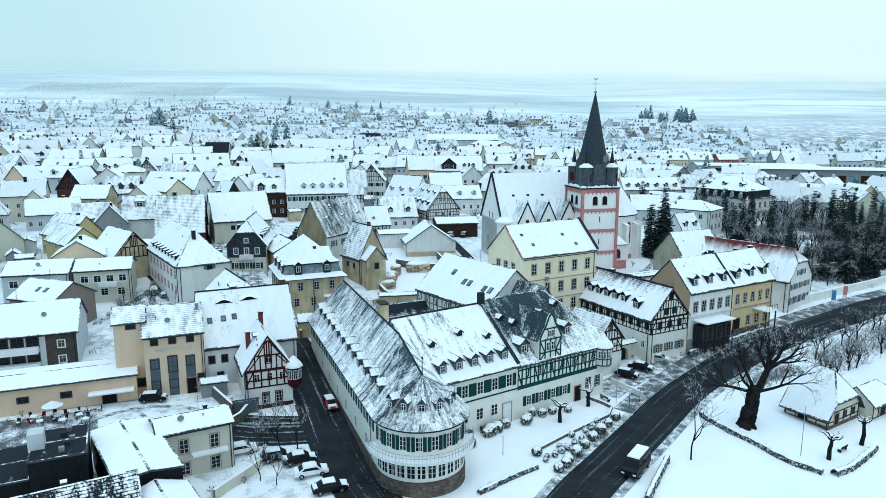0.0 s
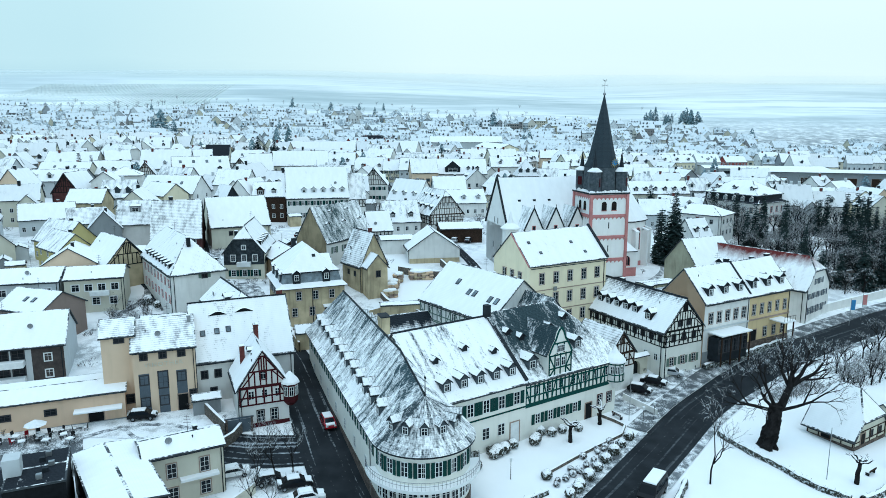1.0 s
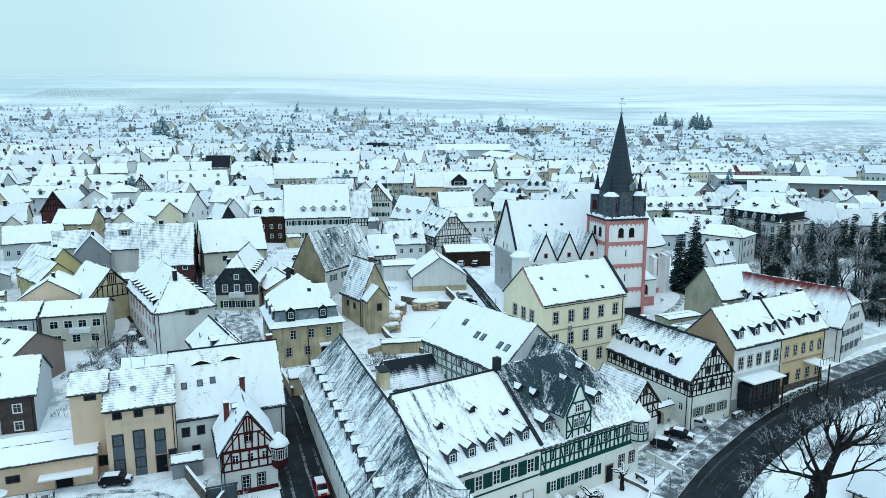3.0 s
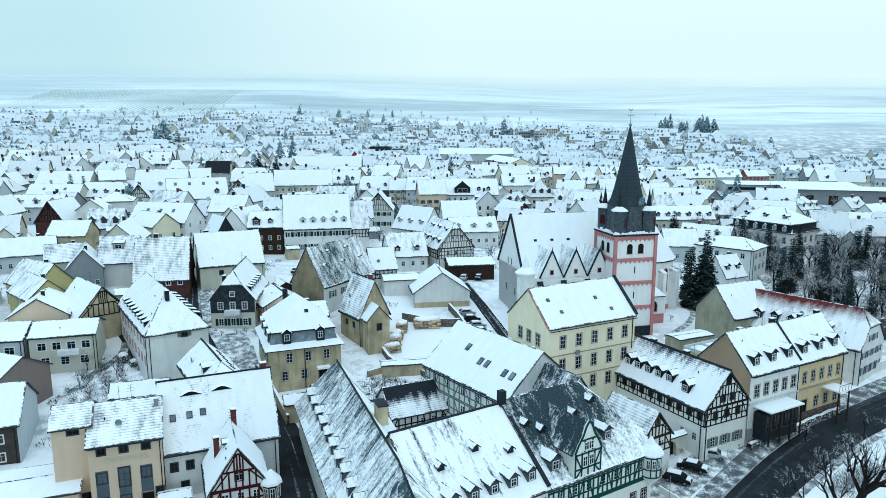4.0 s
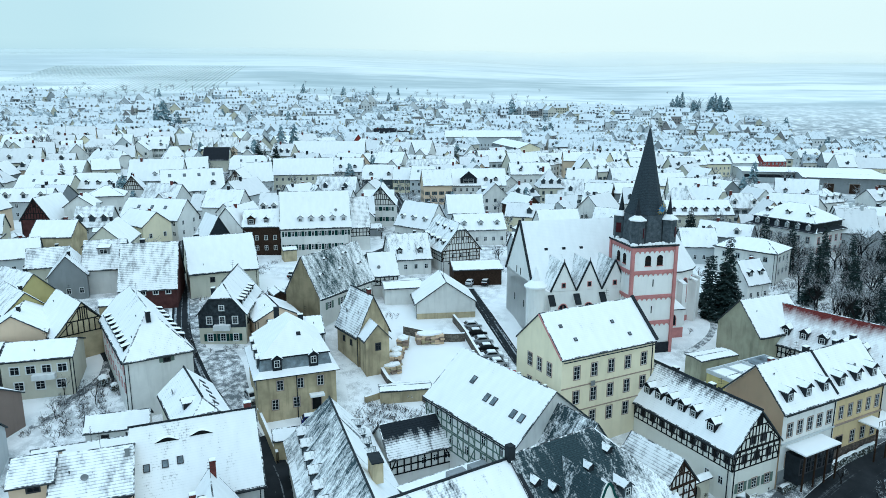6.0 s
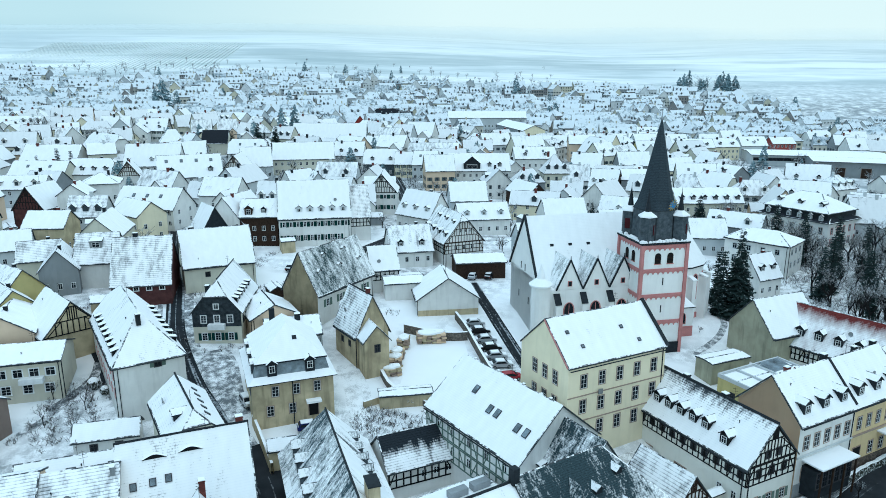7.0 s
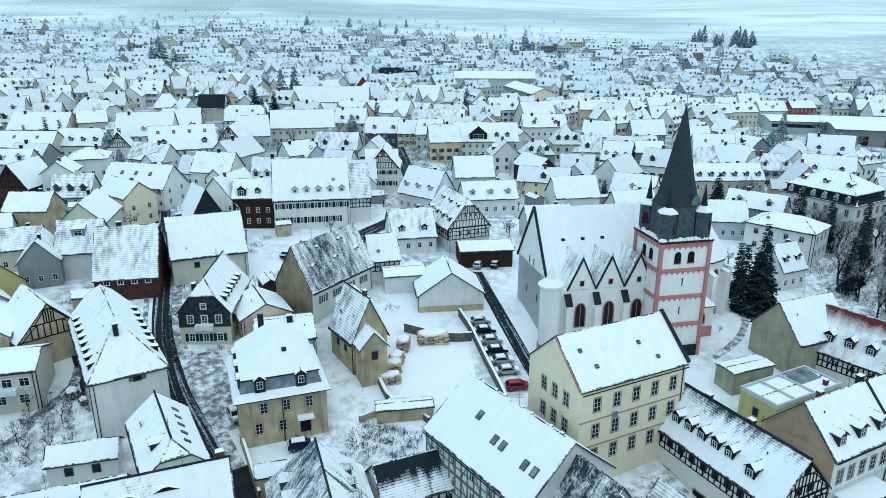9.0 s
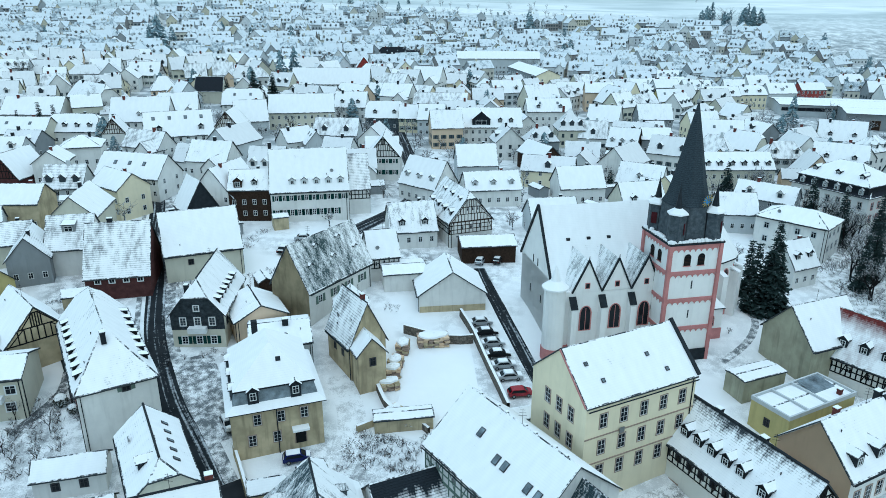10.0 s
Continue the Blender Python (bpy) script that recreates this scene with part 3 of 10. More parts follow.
        for k in range(levels + 1):
            z = e + (top - e) * k / (levels + (0 if clip else 0.35))
            a, b = half(z)
            self.beam(side, a, z, b, z, mat, t)
            if k < levels:
                z2 = e + (top - e) * (k + 1) / (levels + (0 if clip else 0.35))
                a2, b2 = half(z2)
                m = max(2, n - k * 2)
                for j in range(m + 1):
                    u = a2 + (b2 - a2) * j / m
                    self.beam(side, u, z, u, z2, mat, t * 0.9, 0.11)
                self.beam(side, a + (a2 - a) * 0.2 + 0.2, z, a2 + (b2 - a2) / m, z2, mat, t * 0.8, 0.07)
                self.beam(side, b - 0.2, z, b2 - (b2 - a2) / m, z2, mat, t * 0.8, 0.07)

    def slope(self, side):
        run = (self.shift + self.W / 2) if side == "S" else (self.W / 2 - self.shift)
        return (self.r - self.e) / run, run

    def dormer(self, side, u, inset, w=1.3, h=1.35, kind="gable", body="dark", roof="tile_full", win=True):
        """A dormer on a roof plane: u along the eaves from the left, inset metres up the plan from the wall."""
        s, run = self.slope(side)
        m = self.spot(side, u, self.e + inset * s + 0.12) @ pose(0, inset, 0)
        d = h / s + 0.5
        rise = w * 0.42 if kind == "gable" else 0.25
        key = ("dm", round(w, 2), round(h, 2), round(s, 2), kind, body, roof)
        if key not in PARTS:
            bm = bmesh.new()
            box(bm, -w / 2, w / 2, 0, d, -0.3, h)
            if kind == "gable":
                face(bm, [(-w / 2, 0.002, h), (w / 2, 0.002, h), (0, 0.002, h + rise)])
                polys = [[(-w / 2 - 0.2, -0.25, h - 0.16), (0, -0.25, h + rise), (0, d + rise / s, h + rise), (-w / 2 - 0.2, d, h - 0.16)],
                         [(0, -0.25, h + rise), (w / 2 + 0.2, -0.25, h - 0.16), (w / 2 + 0.2, d, h - 0.16), (0, d + rise / s, h + rise)]]
            else:
                polys = [[(-w / 2 - 0.15, -0.25, h), (w / 2 + 0.15, -0.25, h), (w / 2 + 0.15, d + 0.9, h + 0.55), (-w / 2 - 0.15, d + 0.9, h + 0.55)]]
            rf = slabs(polys, 0.16, rim=0.1)
            PARTS[key] = (mesh_of("dormer", bm, M[body]), mesh_of("dormer_roof", rf, [M[roof], M["dark"], M["rim"]]))
        bd, rf = PARTS[key]
        ob = put("dormer", bd, self.ob, m)
        put("dormer_roof", rf, ob)
        if win:
            fr, pn = window_meshes(w * 0.62, h * 0.72, "")
            put("window", window_joined(w * 0.62, h * 0.72), ob, pose(0, -0.01, h * 0.16))
        return ob

    def eyebrow(self, side, u, inset, w=2.9, h=0.5):
        """A low curved dormer: a dark lens under a swell of the snowed roof."""
        s, run = self.slope(side)
        key = ("eye", w, h, round(s, 2))
        if key not in PARTS:
            bm = bmesh.new()
            n = 12
            arc = [(-w / 2 + w * k / n, h * math.sin(math.pi * k / n) ** 1.5) for k in range(n + 1)]
            d = (h + 0.3) / s
            lo = [bm.verts.new((x, 0, -0.12)) for x, z in arc]
            hi = [bm.verts.new((x, 0, z)) for x, z in arc]
            lip = [bm.verts.new((x, -0.12, z + 0.12)) for x, z in arc]
            bk = [bm.verts.new((x, (z + 0.2) / s, z + 0.14)) for x, z in arc]
            for k in range(n):
                bm.faces.new((lo[k], lo[k + 1], hi[k + 1], hi[k])).material_index = 1
                bm.faces.new((hi[k], hi[k + 1], lip[k + 1], lip[k])).material_index = 1
                bm.faces.new((lip[k], lip[k + 1], bk[k + 1], bk[k]))
            PARTS[key] = mesh_of("eyebrow_dormer", bm, [M["snow"], M["black"]])
        put("eyebrow_dormer", PARTS[key], self.ob, self.spot(side, u, self.e + inset * s + 0.24) @ pose(0, inset, 0))

    def dormers(self, side, n, inset, w=1.3, h=1.35, kind="gable", u0=0.0, u1=None, body="dark", roof="tile_full"):
        u1 = self.length(side) if u1 is None else u1
        for k in range(n):
            self.dormer(side, u0 + (k + 0.5) * (u1 - u0) / n, inset, w, h, kind, body, roof)

    def skylight(self, side, u, inset, w=0.9, h=1.3):
        s, run = self.slope(side)
        a = math.degrees(math.atan(s))
        key = ("sk", w, h)
        if key not in PARTS:
            bm = bmesh.new()
            box(bm, -w / 2, w / 2, -h / 2, h / 2, 0, 0.12, 0)
            box(bm, -w / 2 + 0.1, w / 2 - 0.1, -h / 2 + 0.1, h / 2 - 0.1, 0.12, 0.135, 1)
            PARTS[key] = mesh_of("skylight", bm, [M["darkframe"], M["roofglass"]])
        put("skylight", PARTS[key], self.ob, self.spot(side, u, self.e + inset * s + 0.24) @ pose(0, inset, 0, a, 0, 0))

    def chimney(self, u, v, h=1.6, w=0.7, d=0.6, mat="brick", cap=True):
        """u along the ridge from the middle, v across it."""
        z = self.r - abs(v - self.shift) * (self.r - self.e) / (self.W / 2)
        key = ("ch", w, d, h, mat)
        if key not in PARTS:
            bm = bmesh.new()
            box(bm, -w / 2, w / 2, -d / 2, d / 2, -1.2, h, 0)
            box(bm, -w / 2 - 0.06, w / 2 + 0.06, -d / 2 - 0.06, d / 2 + 0.06, h - 0.22, h - 0.08, 0)
            box(bm, -w / 2 - 0.04, w / 2 + 0.04, -d / 2 - 0.04, d / 2 + 0.04, h, h + 0.1, 1)
            PARTS[key] = mesh_of("chimney", bm, [M[mat], M["snow"]])
        put("chimney", PARTS[key], self.ob, pose(u, v, z))


def window_joined(w, h):
    """A small window with its panes in one mesh."""
    key = ("wj", round(w, 2), round(h, 2))
    if key not in PARTS:
        bm = bmesh.new()
        t = 0.09
        lattice(bm, w, h, t, (0.6,), 0.03, -0.07)
        box(bm, -w / 2 + t, w / 2 - t, -0.03, 0.04, t, h - t, 1)
        PARTS[key] = mesh_of("window", bm, [M["frame"], M["glass"]])
    return PARTS[key]


# ---- ground, roads ----
def make_ground():
    xs = [-3200, -1800, -1100, -700, -450, -250] + list(range(-225, -75, 25)) + list(range(-75, 0, 5)) + list(range(0, 200, 25)) + [200, 320, 500, 800, 1200, 1900, 3200]
    ys = sorted(set(LAND_Y + list(range(-350, 40, 60)) + list(range(50, 120, 5)) + list(range(120, 700, 20)) + list(range(720, 1500, 60)) + list(range(1500, 4500, 250))))
    bm = bmesh.new()
    vs = [[bm.verts.new((x, y, ground_z(x, y))) for x in xs] for y in ys]
    for a, b in zip(vs, vs[1:]):
        for k in range(len(xs) - 1):
            bm.faces.new((a[k], a[k + 1], b[k + 1], b[k]))
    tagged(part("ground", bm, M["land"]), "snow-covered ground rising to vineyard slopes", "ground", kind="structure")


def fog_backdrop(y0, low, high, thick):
    """A glowing, part-transparent sheet that stands in for low fog on the far slopes, curved round the town."""
    n = Nodes("fog_glow_sheet")
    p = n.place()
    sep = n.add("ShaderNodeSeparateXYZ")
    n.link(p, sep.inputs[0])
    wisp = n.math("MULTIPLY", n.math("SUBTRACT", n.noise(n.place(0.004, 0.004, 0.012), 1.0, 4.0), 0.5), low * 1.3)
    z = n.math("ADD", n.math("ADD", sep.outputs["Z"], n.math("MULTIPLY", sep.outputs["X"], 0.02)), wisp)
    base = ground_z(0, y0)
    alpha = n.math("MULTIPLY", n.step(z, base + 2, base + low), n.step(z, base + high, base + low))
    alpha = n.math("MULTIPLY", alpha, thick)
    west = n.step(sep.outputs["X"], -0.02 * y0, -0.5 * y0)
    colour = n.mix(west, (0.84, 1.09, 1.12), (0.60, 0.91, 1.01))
    # the sheet emits the horizon's sky colour, so it reads as haze
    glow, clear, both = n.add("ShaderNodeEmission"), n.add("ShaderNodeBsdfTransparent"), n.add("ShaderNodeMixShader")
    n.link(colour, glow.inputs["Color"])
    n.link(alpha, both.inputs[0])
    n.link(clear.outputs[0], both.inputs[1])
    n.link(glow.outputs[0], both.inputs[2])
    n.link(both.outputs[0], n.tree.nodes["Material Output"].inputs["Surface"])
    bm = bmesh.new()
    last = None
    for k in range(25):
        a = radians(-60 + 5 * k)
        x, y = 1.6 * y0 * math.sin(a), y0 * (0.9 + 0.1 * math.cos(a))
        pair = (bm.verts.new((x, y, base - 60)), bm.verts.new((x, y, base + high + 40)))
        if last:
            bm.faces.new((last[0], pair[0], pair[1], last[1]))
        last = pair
    tagged(part("backdrop_fog", bm, n.mat), "glowing sheet standing in for fog over the far slopes", "fog", kind="structure")


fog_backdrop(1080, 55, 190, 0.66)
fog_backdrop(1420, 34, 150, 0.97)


def smooth_line(pts, step=2.0):
    """Points along a gentle curve through the given ones."""
    p = [Vector((*q, 0)) for q in pts]
    p = [2 * p[0] - p[1]] + p + [2 * p[-1] - p[-2]]
    out = []
    for k in range(1, len(p) - 2):
        n = max(1, int((p[k + 1] - p[k]).length / step))
        for j in range(n):
            t = j / n
            a, b, c, d = p[k - 1], p[k], p[k + 1], p[k + 2]
            out.append(0.5 * ((2 * b) + (c - a) * t + (2 * a - 5 * b + 4 * c - d) * t * t + (3 * b - a - 3 * c + d) * t ** 3))
    out.append(p[-2])
    return out


def strip(name, pts, left, right, lift, mat, label, category, kind="structure", drop=0.0):
    """A ribbon that follows the land. left and right: its edges, metres from the line. drop: height of its side walls."""
    line = smooth_line(pts)
    bm = bmesh.new()
    uv = bm.loops.layers.uv.new("UVMap")
    rows, run = [], 0.0
    for k, q in enumerate(line):
        d = (line[min(k + 1, len(line) - 1)] - line[max(k - 1, 0)]).normalized()
        nrm = Vector((-d.y, d.x, 0))
        run += (q - line[k - 1]).length if k else 0
        row = []
        for w in np.linspace(left, right, 5):
            s = q + nrm * float(w)
            row.append((bm.verts.new((s.x, s.y, ground_z(s.x, s.y) + lift)), float(w), run))
        rows.append(row)
    for a, b in zip(rows, rows[1:]):
        for k in range(4):
            f = bm.faces.new((a[k][0], b[k][0], b[k + 1][0], a[k + 1][0]))
            f.material_index = 1 if category == "wall" else 0
            for lp, src in zip(f.loops, (a[k], b[k], b[k + 1], a[k + 1])):
                lp[uv].uv = (src[1], src[2])
        if drop:
            for k in (0, 4):
                va, vb = a[k][0].co, b[k][0].co
                face(bm, [va, vb, vb - Vector((0, 0, drop)), va - Vector((0, 0, drop))])
    bmesh.ops.recalc_face_normals(bm, faces=bm.faces)
    ob = part(name, bm, [M[mat], M["snow"]])
    return tagged(ob, label, category, kind=kind)


make_ground()
ROAD = [(-40, 5), (-12, 38), (5, 61), (17.2, 81), (24, 90.5), (33.0, 102.5), (41.8, 113.9), (52.3, 124.6), (66.2, 135.4), (87.0, 148.4), (113.0, 163.5), (153, 185), (232, 224)]
STREET = [(4, 58), (-6, 72), (-12.5, 84), (-17, 95), (-20.8, 105), (-25, 116), (-29, 126), (-34.5, 134.5), (-41, 143.5), (-48, 153), (-57.5, 170), (-65.5, 190), (-75.5, 212), (-82.5, 230), (-92, 250)]
strip("road", ROAD, -3.7, 3.5, 0.05, "asphalt", "dark wet asphalt road with slushy edges", "road")
for name_, line_, a_, b_ in (("road_edge_east", ROAD, -4.7, -3.5), ("road_edge_west", ROAD[:6], 3.3, 4.5), ("street_edge", STREET[4:], 2.7, 3.7)):
    strip(name_, line_, a_, b_, 0.075, "slush", "grey slush ploughed to the road side", "slush")
strip("pavement_east", ROAD[5:11], 3.6, 6.6, 0.16, "paving", "trodden snowy pavement with a kerb beside the road", "pavement", drop=0.2)
strip("street", STREET[:8], -4.6, 2.9, 0.07, "street", "narrow slushy street between the houses", "road")
strip("upper_lane", STREET[7:], -1.8, 2.0, 0.07, "lane", "narrow slushy lane through the old town", "road")
strip("lane_edge", STREET[7:], -3.6, -1.7, 0.08, "slush", "grey slush along the lane", "slush")
strip("church_lane", [(15.5, 152), (12.8, 160), (9.6, 172), (6.2, 184), (3.4, 196), (2.0, 203)], -1.4, 1.2, 0.06, "lane", "slushy lane along the church", "road")
strip("upper_street", [(-38, 203), (-28, 222), (-20, 236), (-16, 252), (-20, 280), (-30, 330)], -2.4, 2.4, 0.06, "lane", "slushy street through the old town", "road")
strip("garden_path", [(-66.8, 157.0), (-65.2, 152.0), (-66.0, 147.0), (-67.6, 142.0)], -0.8, 0.8, 0.09, "paving", "cleared dark garden path", "path")
# shade of the cluttered gap beside the house, put in as dark asphalt
strip("house_passage", [(-72.0, 163.5), (-66.5, 156.2), (-61.5, 149.0)], -0.4, 1.5, 0.08, "asphalt", "dark strip standing for the shade along the white house", "path")
strip("courtyard_track", [(-20, 134), (-17.5, 142), (-18, 151), (-22, 160)], -2.2, 2.2, 0.05, "yard", "snowy yard with wheel tracks", "yard")
strip("junction", [(-15.5, 97.5), (-22, 97.0), (-28.5, 96.8), (-36, 97.5)], -3.6, 4.2, 0.06, "lane", "slushy asphalt at the street corner", "road")
strip("snowy_court", [(-8, 146), (-5, 154), (-5.5, 163), (-6.5, 171)], -7.0, 6.0, 0.05, "snow", "undisturbed snow in the walled court", "yard")
strip("corner_car_park", [(-7.5, 74.0), (-14.0, 81.5), (-20.5, 90.5), (-24, 94.5)], 2.0, 13.0, 0.06, "yard", "trodden snow of the small car park", "yard")
strip("little_square", [(-47.5, 163.5), (-43.6, 157.0), (-40.4, 149.5), (-37.0, 143.0)], -4.2, 2.6, 0.05, "slush", "churned slush on the little square by the street", "yard")
strip("choir_path", [(46.0, 171.0), (50.0, 174.5), (54.2, 179.5), (57.0, 186.0), (55.5, 193.0)], -0.7, 0.7, 0.06, "slush", "slushy path round the choir", "path")
strip("garden_path", [(-69, 135.5), (-67, 140.0), (-66, 146.0), (-64.6, 151.5)], -0.7, 0.7, 0.06, "slush", "cleared path through a snowy garden", "path")
strip("school_yard", [(21.0, 132.0), (26.5, 135.5), (31.5, 138.0)], -3.0, 3.2, 0.05, "thin", "dark yard at the foot of the school house", "yard")
strip("tyre_track", [(-53.5, 95.5), (-50.0, 99.0), (-46.0, 101.6), (-40.0, 102.0), (-34.0, 99.5)], -0.45, 0.45, 0.08, "slush", "dark tyre tracks in the yard snow", "track")
strip("tyre_track_branch", [(-47.5, 100.8), (-44.5, 98.2), (-40.0, 97.6), (-35.0, 98.5)], -0.35, 0.35, 0.085, "slush", "dark tyre tracks in the yard snow", "track")
strip("winery_yard", [(-66, 100), (-54, 103), (-40, 103), (-31, 101)], -5.5, 5.5, 0.05, "yard", "snowy winery yard with tyre marks", "yard")
strip("guest_car_park", [(27, 112), (33, 119), (41, 126.5), (48, 131)], -3.0, 2.4, 0.05, "slush", "slushy car park beside the road", "yard")

# ---- the inn: a long wing with a round end, and a front range with a green timbered part ----
AXIS = -69.4
ROUND = (-3.0, 85.2)
A_LEN = 47.6


def inn_round_wing():
    """Built with x along the wing towards its round end, whose middle is the origin."""
    ob = thing("inn_wing", "white inn wing with slate mansard roof, dormers and rounded end", "building", ROUND[0], ROUND[1], 0.0, AXIS)
    R, e, r, n = 5.8, 9.0, 16.4, 20
    TIP, TOP, END = 1.0, 13.9, -9.0
    arc = [(R * math.cos(a), R * math.sin(a)) for a in [(-90 + 180 * k / n) * math.pi / 180 for k in range(n + 1)]]
    plan = [(-A_LEN, -R)] + arc + [(-A_LEN, R)]
    bm = bmesh.new()
    loft(bm, [[(x, y, -2.5) for x, y in plan], [(x, y, e) for x, y in plan]], close=True, top=False)
    part("wall", bm, M["inn"], ob)
    bm = bmesh.new()
    q = [(x * (1 + 0.14 / R) if x > 0 else x, y * (1 + 0.14 / R)) for x, y in plan]
    loft(bm, [[(x, y, -2.5) for x, y in q], [(x, y, 1.9) for x, y in q]], close=True, top=True)
    part("plinth", bm, M["ashlar"], ob)
    over, s = 0.7, (r - e) / R
    E = R + over
    ze, zk, Rk = e - over * 0.45, e + 0.35, R - 0.15
    polys, yard_side, cone = [], [], []
    arc_e = [(E * math.cos(a), E * math.sin(a), ze) for a in [(-90 + 180 * k / n) * math.pi / 180 for k in range(n + 1)]]
    arc_k = [(Rk * math.cos(a), Rk * math.sin(a), zk) for a in [(-90 + 180 * k / n) * math.pi / 180 for k in range(n + 1)]]
    # the half-cone steepens a little towards its tip
    arc_m = [(2.9 * math.cos(a) + 0.4, 3.0 * math.sin(a), 12.0) for a in [(-90 + 180 * k / n) * math.pi / 180 for k in range(n + 1)]]
    for k in range(n):
        cone.append([arc_e[k], arc_e[k + 1], arc_k[k + 1], arc_k[k]])
        cone.append([arc_k[k], arc_k[k + 1], arc_m[k + 1], arc_m[k]])
        cone.append([arc_m[k], arc_m[k + 1], (TIP, 0, TOP)])
    back = -A_LEN
    for s_, ea, ka in ((-1, arc_e[0], arc_k[0]), (1, arc_e[-1], arc_k[-1])):
        slope = polys if s_ < 0 else yard_side
        slope.append([(back, s_ * E, ze), ea, ka, (back, s_ * Rk, zk)])
        ma = arc_m[0] if s_ < 0 else arc_m[-1]
        slope.append([(back, s_ * Rk, zk), ka, (END, 0, r), (back + 3.5, 0, r)])
        polys.append([ka, ma, (END, 0, r)])
        polys.append([ma, (TIP, 0, TOP), (END, 0, r)])
    polys.append([(back, -Rk, zk), (back, Rk, zk), (back + 3.5, 0, r)])
    part("roof", slabs(polys, 0.2), [M["inn_slate"], M["dark"]], ob)
    part("yard_roof", slabs(yard_side, 0.2), [M["inn_range"], M["dark"]], ob, "snowy slope towards the yard")
    part("round_roof", slabs(cone, 0.2), [M["inn_cone"], M["dark"]], ob, "slated half-cone over the round end")
    sl = (r - zk) / Rk
    for k in range(12):
        x = -A_LEN + 4.0 + k * (A_LEN - 6.5) / 11.2
        inn_dormer(ob, pose(x, -Rk + 0.9, zk + 0.9 * sl + 0.1), sl)
    for k in range(5):
        inn_dormer(ob, pose(-A_LEN + 5.0 + 2.9 * k, Rk - 1.6, zk + 1.6 * sl + 0.1, 0, 0, 180) @ Matrix.Diagonal((0.8, 0.9, 0.8, 1)), sl)
    slc = (12.0 - zk) / (Rk - 3.2)
    for a in (-72, -44, -16, 12, 40, 66):
        inn_dormer(ob, pose(0, 0, 0, 0, 0, a) @ pose(Rk - 1.0, 0, zk + 1.0 * slc + 0.1, 0, 0, 90) @ Matrix.Diagonal((0.82, 1.0, 0.82, 1)), slc)
    # windows of the two storeys along the street
    for k in range(15):
        x = -A_LEN + 2.0 + k * (A_LEN - 3.0) / 14.5
        m = pose(x, -R, 6.2)
        fr, pn = window_meshes(1.0, 1.7, "")
        put("pane", pn, put("window", fr, ob, m))
        for s_ in (-1, 1):
            put("shutter", shutter_mesh(0.62, 1.7, "shutter"), ob, m @ pose(s_ * 0.85, -0.02, 0))
        if k % 2:
            put("pane", pn, put("window", fr, ob, pose(x, -R, 2.6)))
    for k, a in enumerate(range(-80, 81, 20)):
        turn = pose(0, 0, 0, 0, 0, a)
        fr, pn = window_meshes(0.95, 1.9, "")
        m = turn @ pose(R - 0.02, 0, 6.0, 0, 0, 90)
        put("pane", pn, put("window", fr, ob, m))
        for s_ in (-1, 1):
            put("shutter", shutter_mesh(0.46, 1.9, "shutter"), ob, m @ pose(s_ * 0.72, -0.02, 0))
    for a in range(-82, 83, 13):
        fr, pn = window_meshes(1.14, 2.1, "")
        put("pane", pn, put("window", fr, ob, pose(0, 0, 0, 0, 0, a) @ pose(R - 0.02, 0, 2.3, 0, 0, 90)))
    # balcony round the end
    for name, r0, r1, z0, z1, mat in (("balcony_floor", R - 0.1, R + 1.25, 4.85, 5.1, "snow"), ("balcony_rim", R + 1.1, R + 1.3, 4.7, 5.08, "frame")):
        bm = bmesh.new()
        rows = []
        for a in np.radians(np.linspace(-100, 80, 30)):
            c, s_ = math.cos(a), math.sin(a)
            rows.append([(r0 * c, r0 * s_, z0), (r1 * c, r1 * s_, z0), (r1 * c, r1 * s_, z1), (r0 * c, r0 * s_, z1)])
        loft(bm, rows, close=True, top=True)
        part(name, bm, M[mat], ob)
    bm = bmesh.new()
    last = None
    for a in np.radians(np.linspace(-100, 80, 46)):
        p = Vector(((R + 1.2) * math.cos(a), (R + 1.2) * math.sin(a), 5.1))
        tube(bm, p, p + Vector((0, 0, 0.95)), 0.02, 0.02, 4)
        if last:
            for z in (0.5, 0.95):
                tube(bm, last + Vector((0, 0, z)), p + Vector((0, 0, z)), 0.025, 0.025, 4)
        last = p
    part("balcony_rail", bm, M["metal"], ob)
    bm = bmesh.new()
    tube(bm, (TIP, 0, TOP), (TIP, 0, TOP + 2.6), 0.09, 0.05, 6)
    face(bm, [(TIP - 0.5, 0, TOP + 2.3), (TIP + 0.1, 0, TOP + 2.2), (TIP + 0.6, 0, TOP + 2.6), (TIP, 0, TOP + 2.7)])
    part("weathervane", bm, M["dark"], ob)
    bm = bmesh.new()
    tube(bm, (-A_LEN + 3.5, 0, r + 0.22), (END, 0, r + 0.22), 0.15, 0.15, 6, caps=True)
    tube(bm, (END, 0, r + 0.22), (TIP, 0, TOP + 0.22), 0.13, 0.13, 6, caps=True)
    part("ridge", bm, M["dark"], ob)
    bar("drainpipe", ob, "metal", pose(-3.0, -R - 0.1, 3.6), 0.1, 0.1, 9.0)
    bar("street_sign", ob, "blue", pose(-4.8, -R - 0.05, 3.0), 1.2, 0.05, 0.5, "small blue sign on the wall")
    bar("chimney", ob, "aged", pose(-24, 1.9, r - 0.6), 2.4, 1.3, 2.6, "broad rendered chimney stack")
    bar("chimney_cap", ob, "dark", pose(-24, 1.9, r + 0.78), 2.6, 1.5, 0.16)


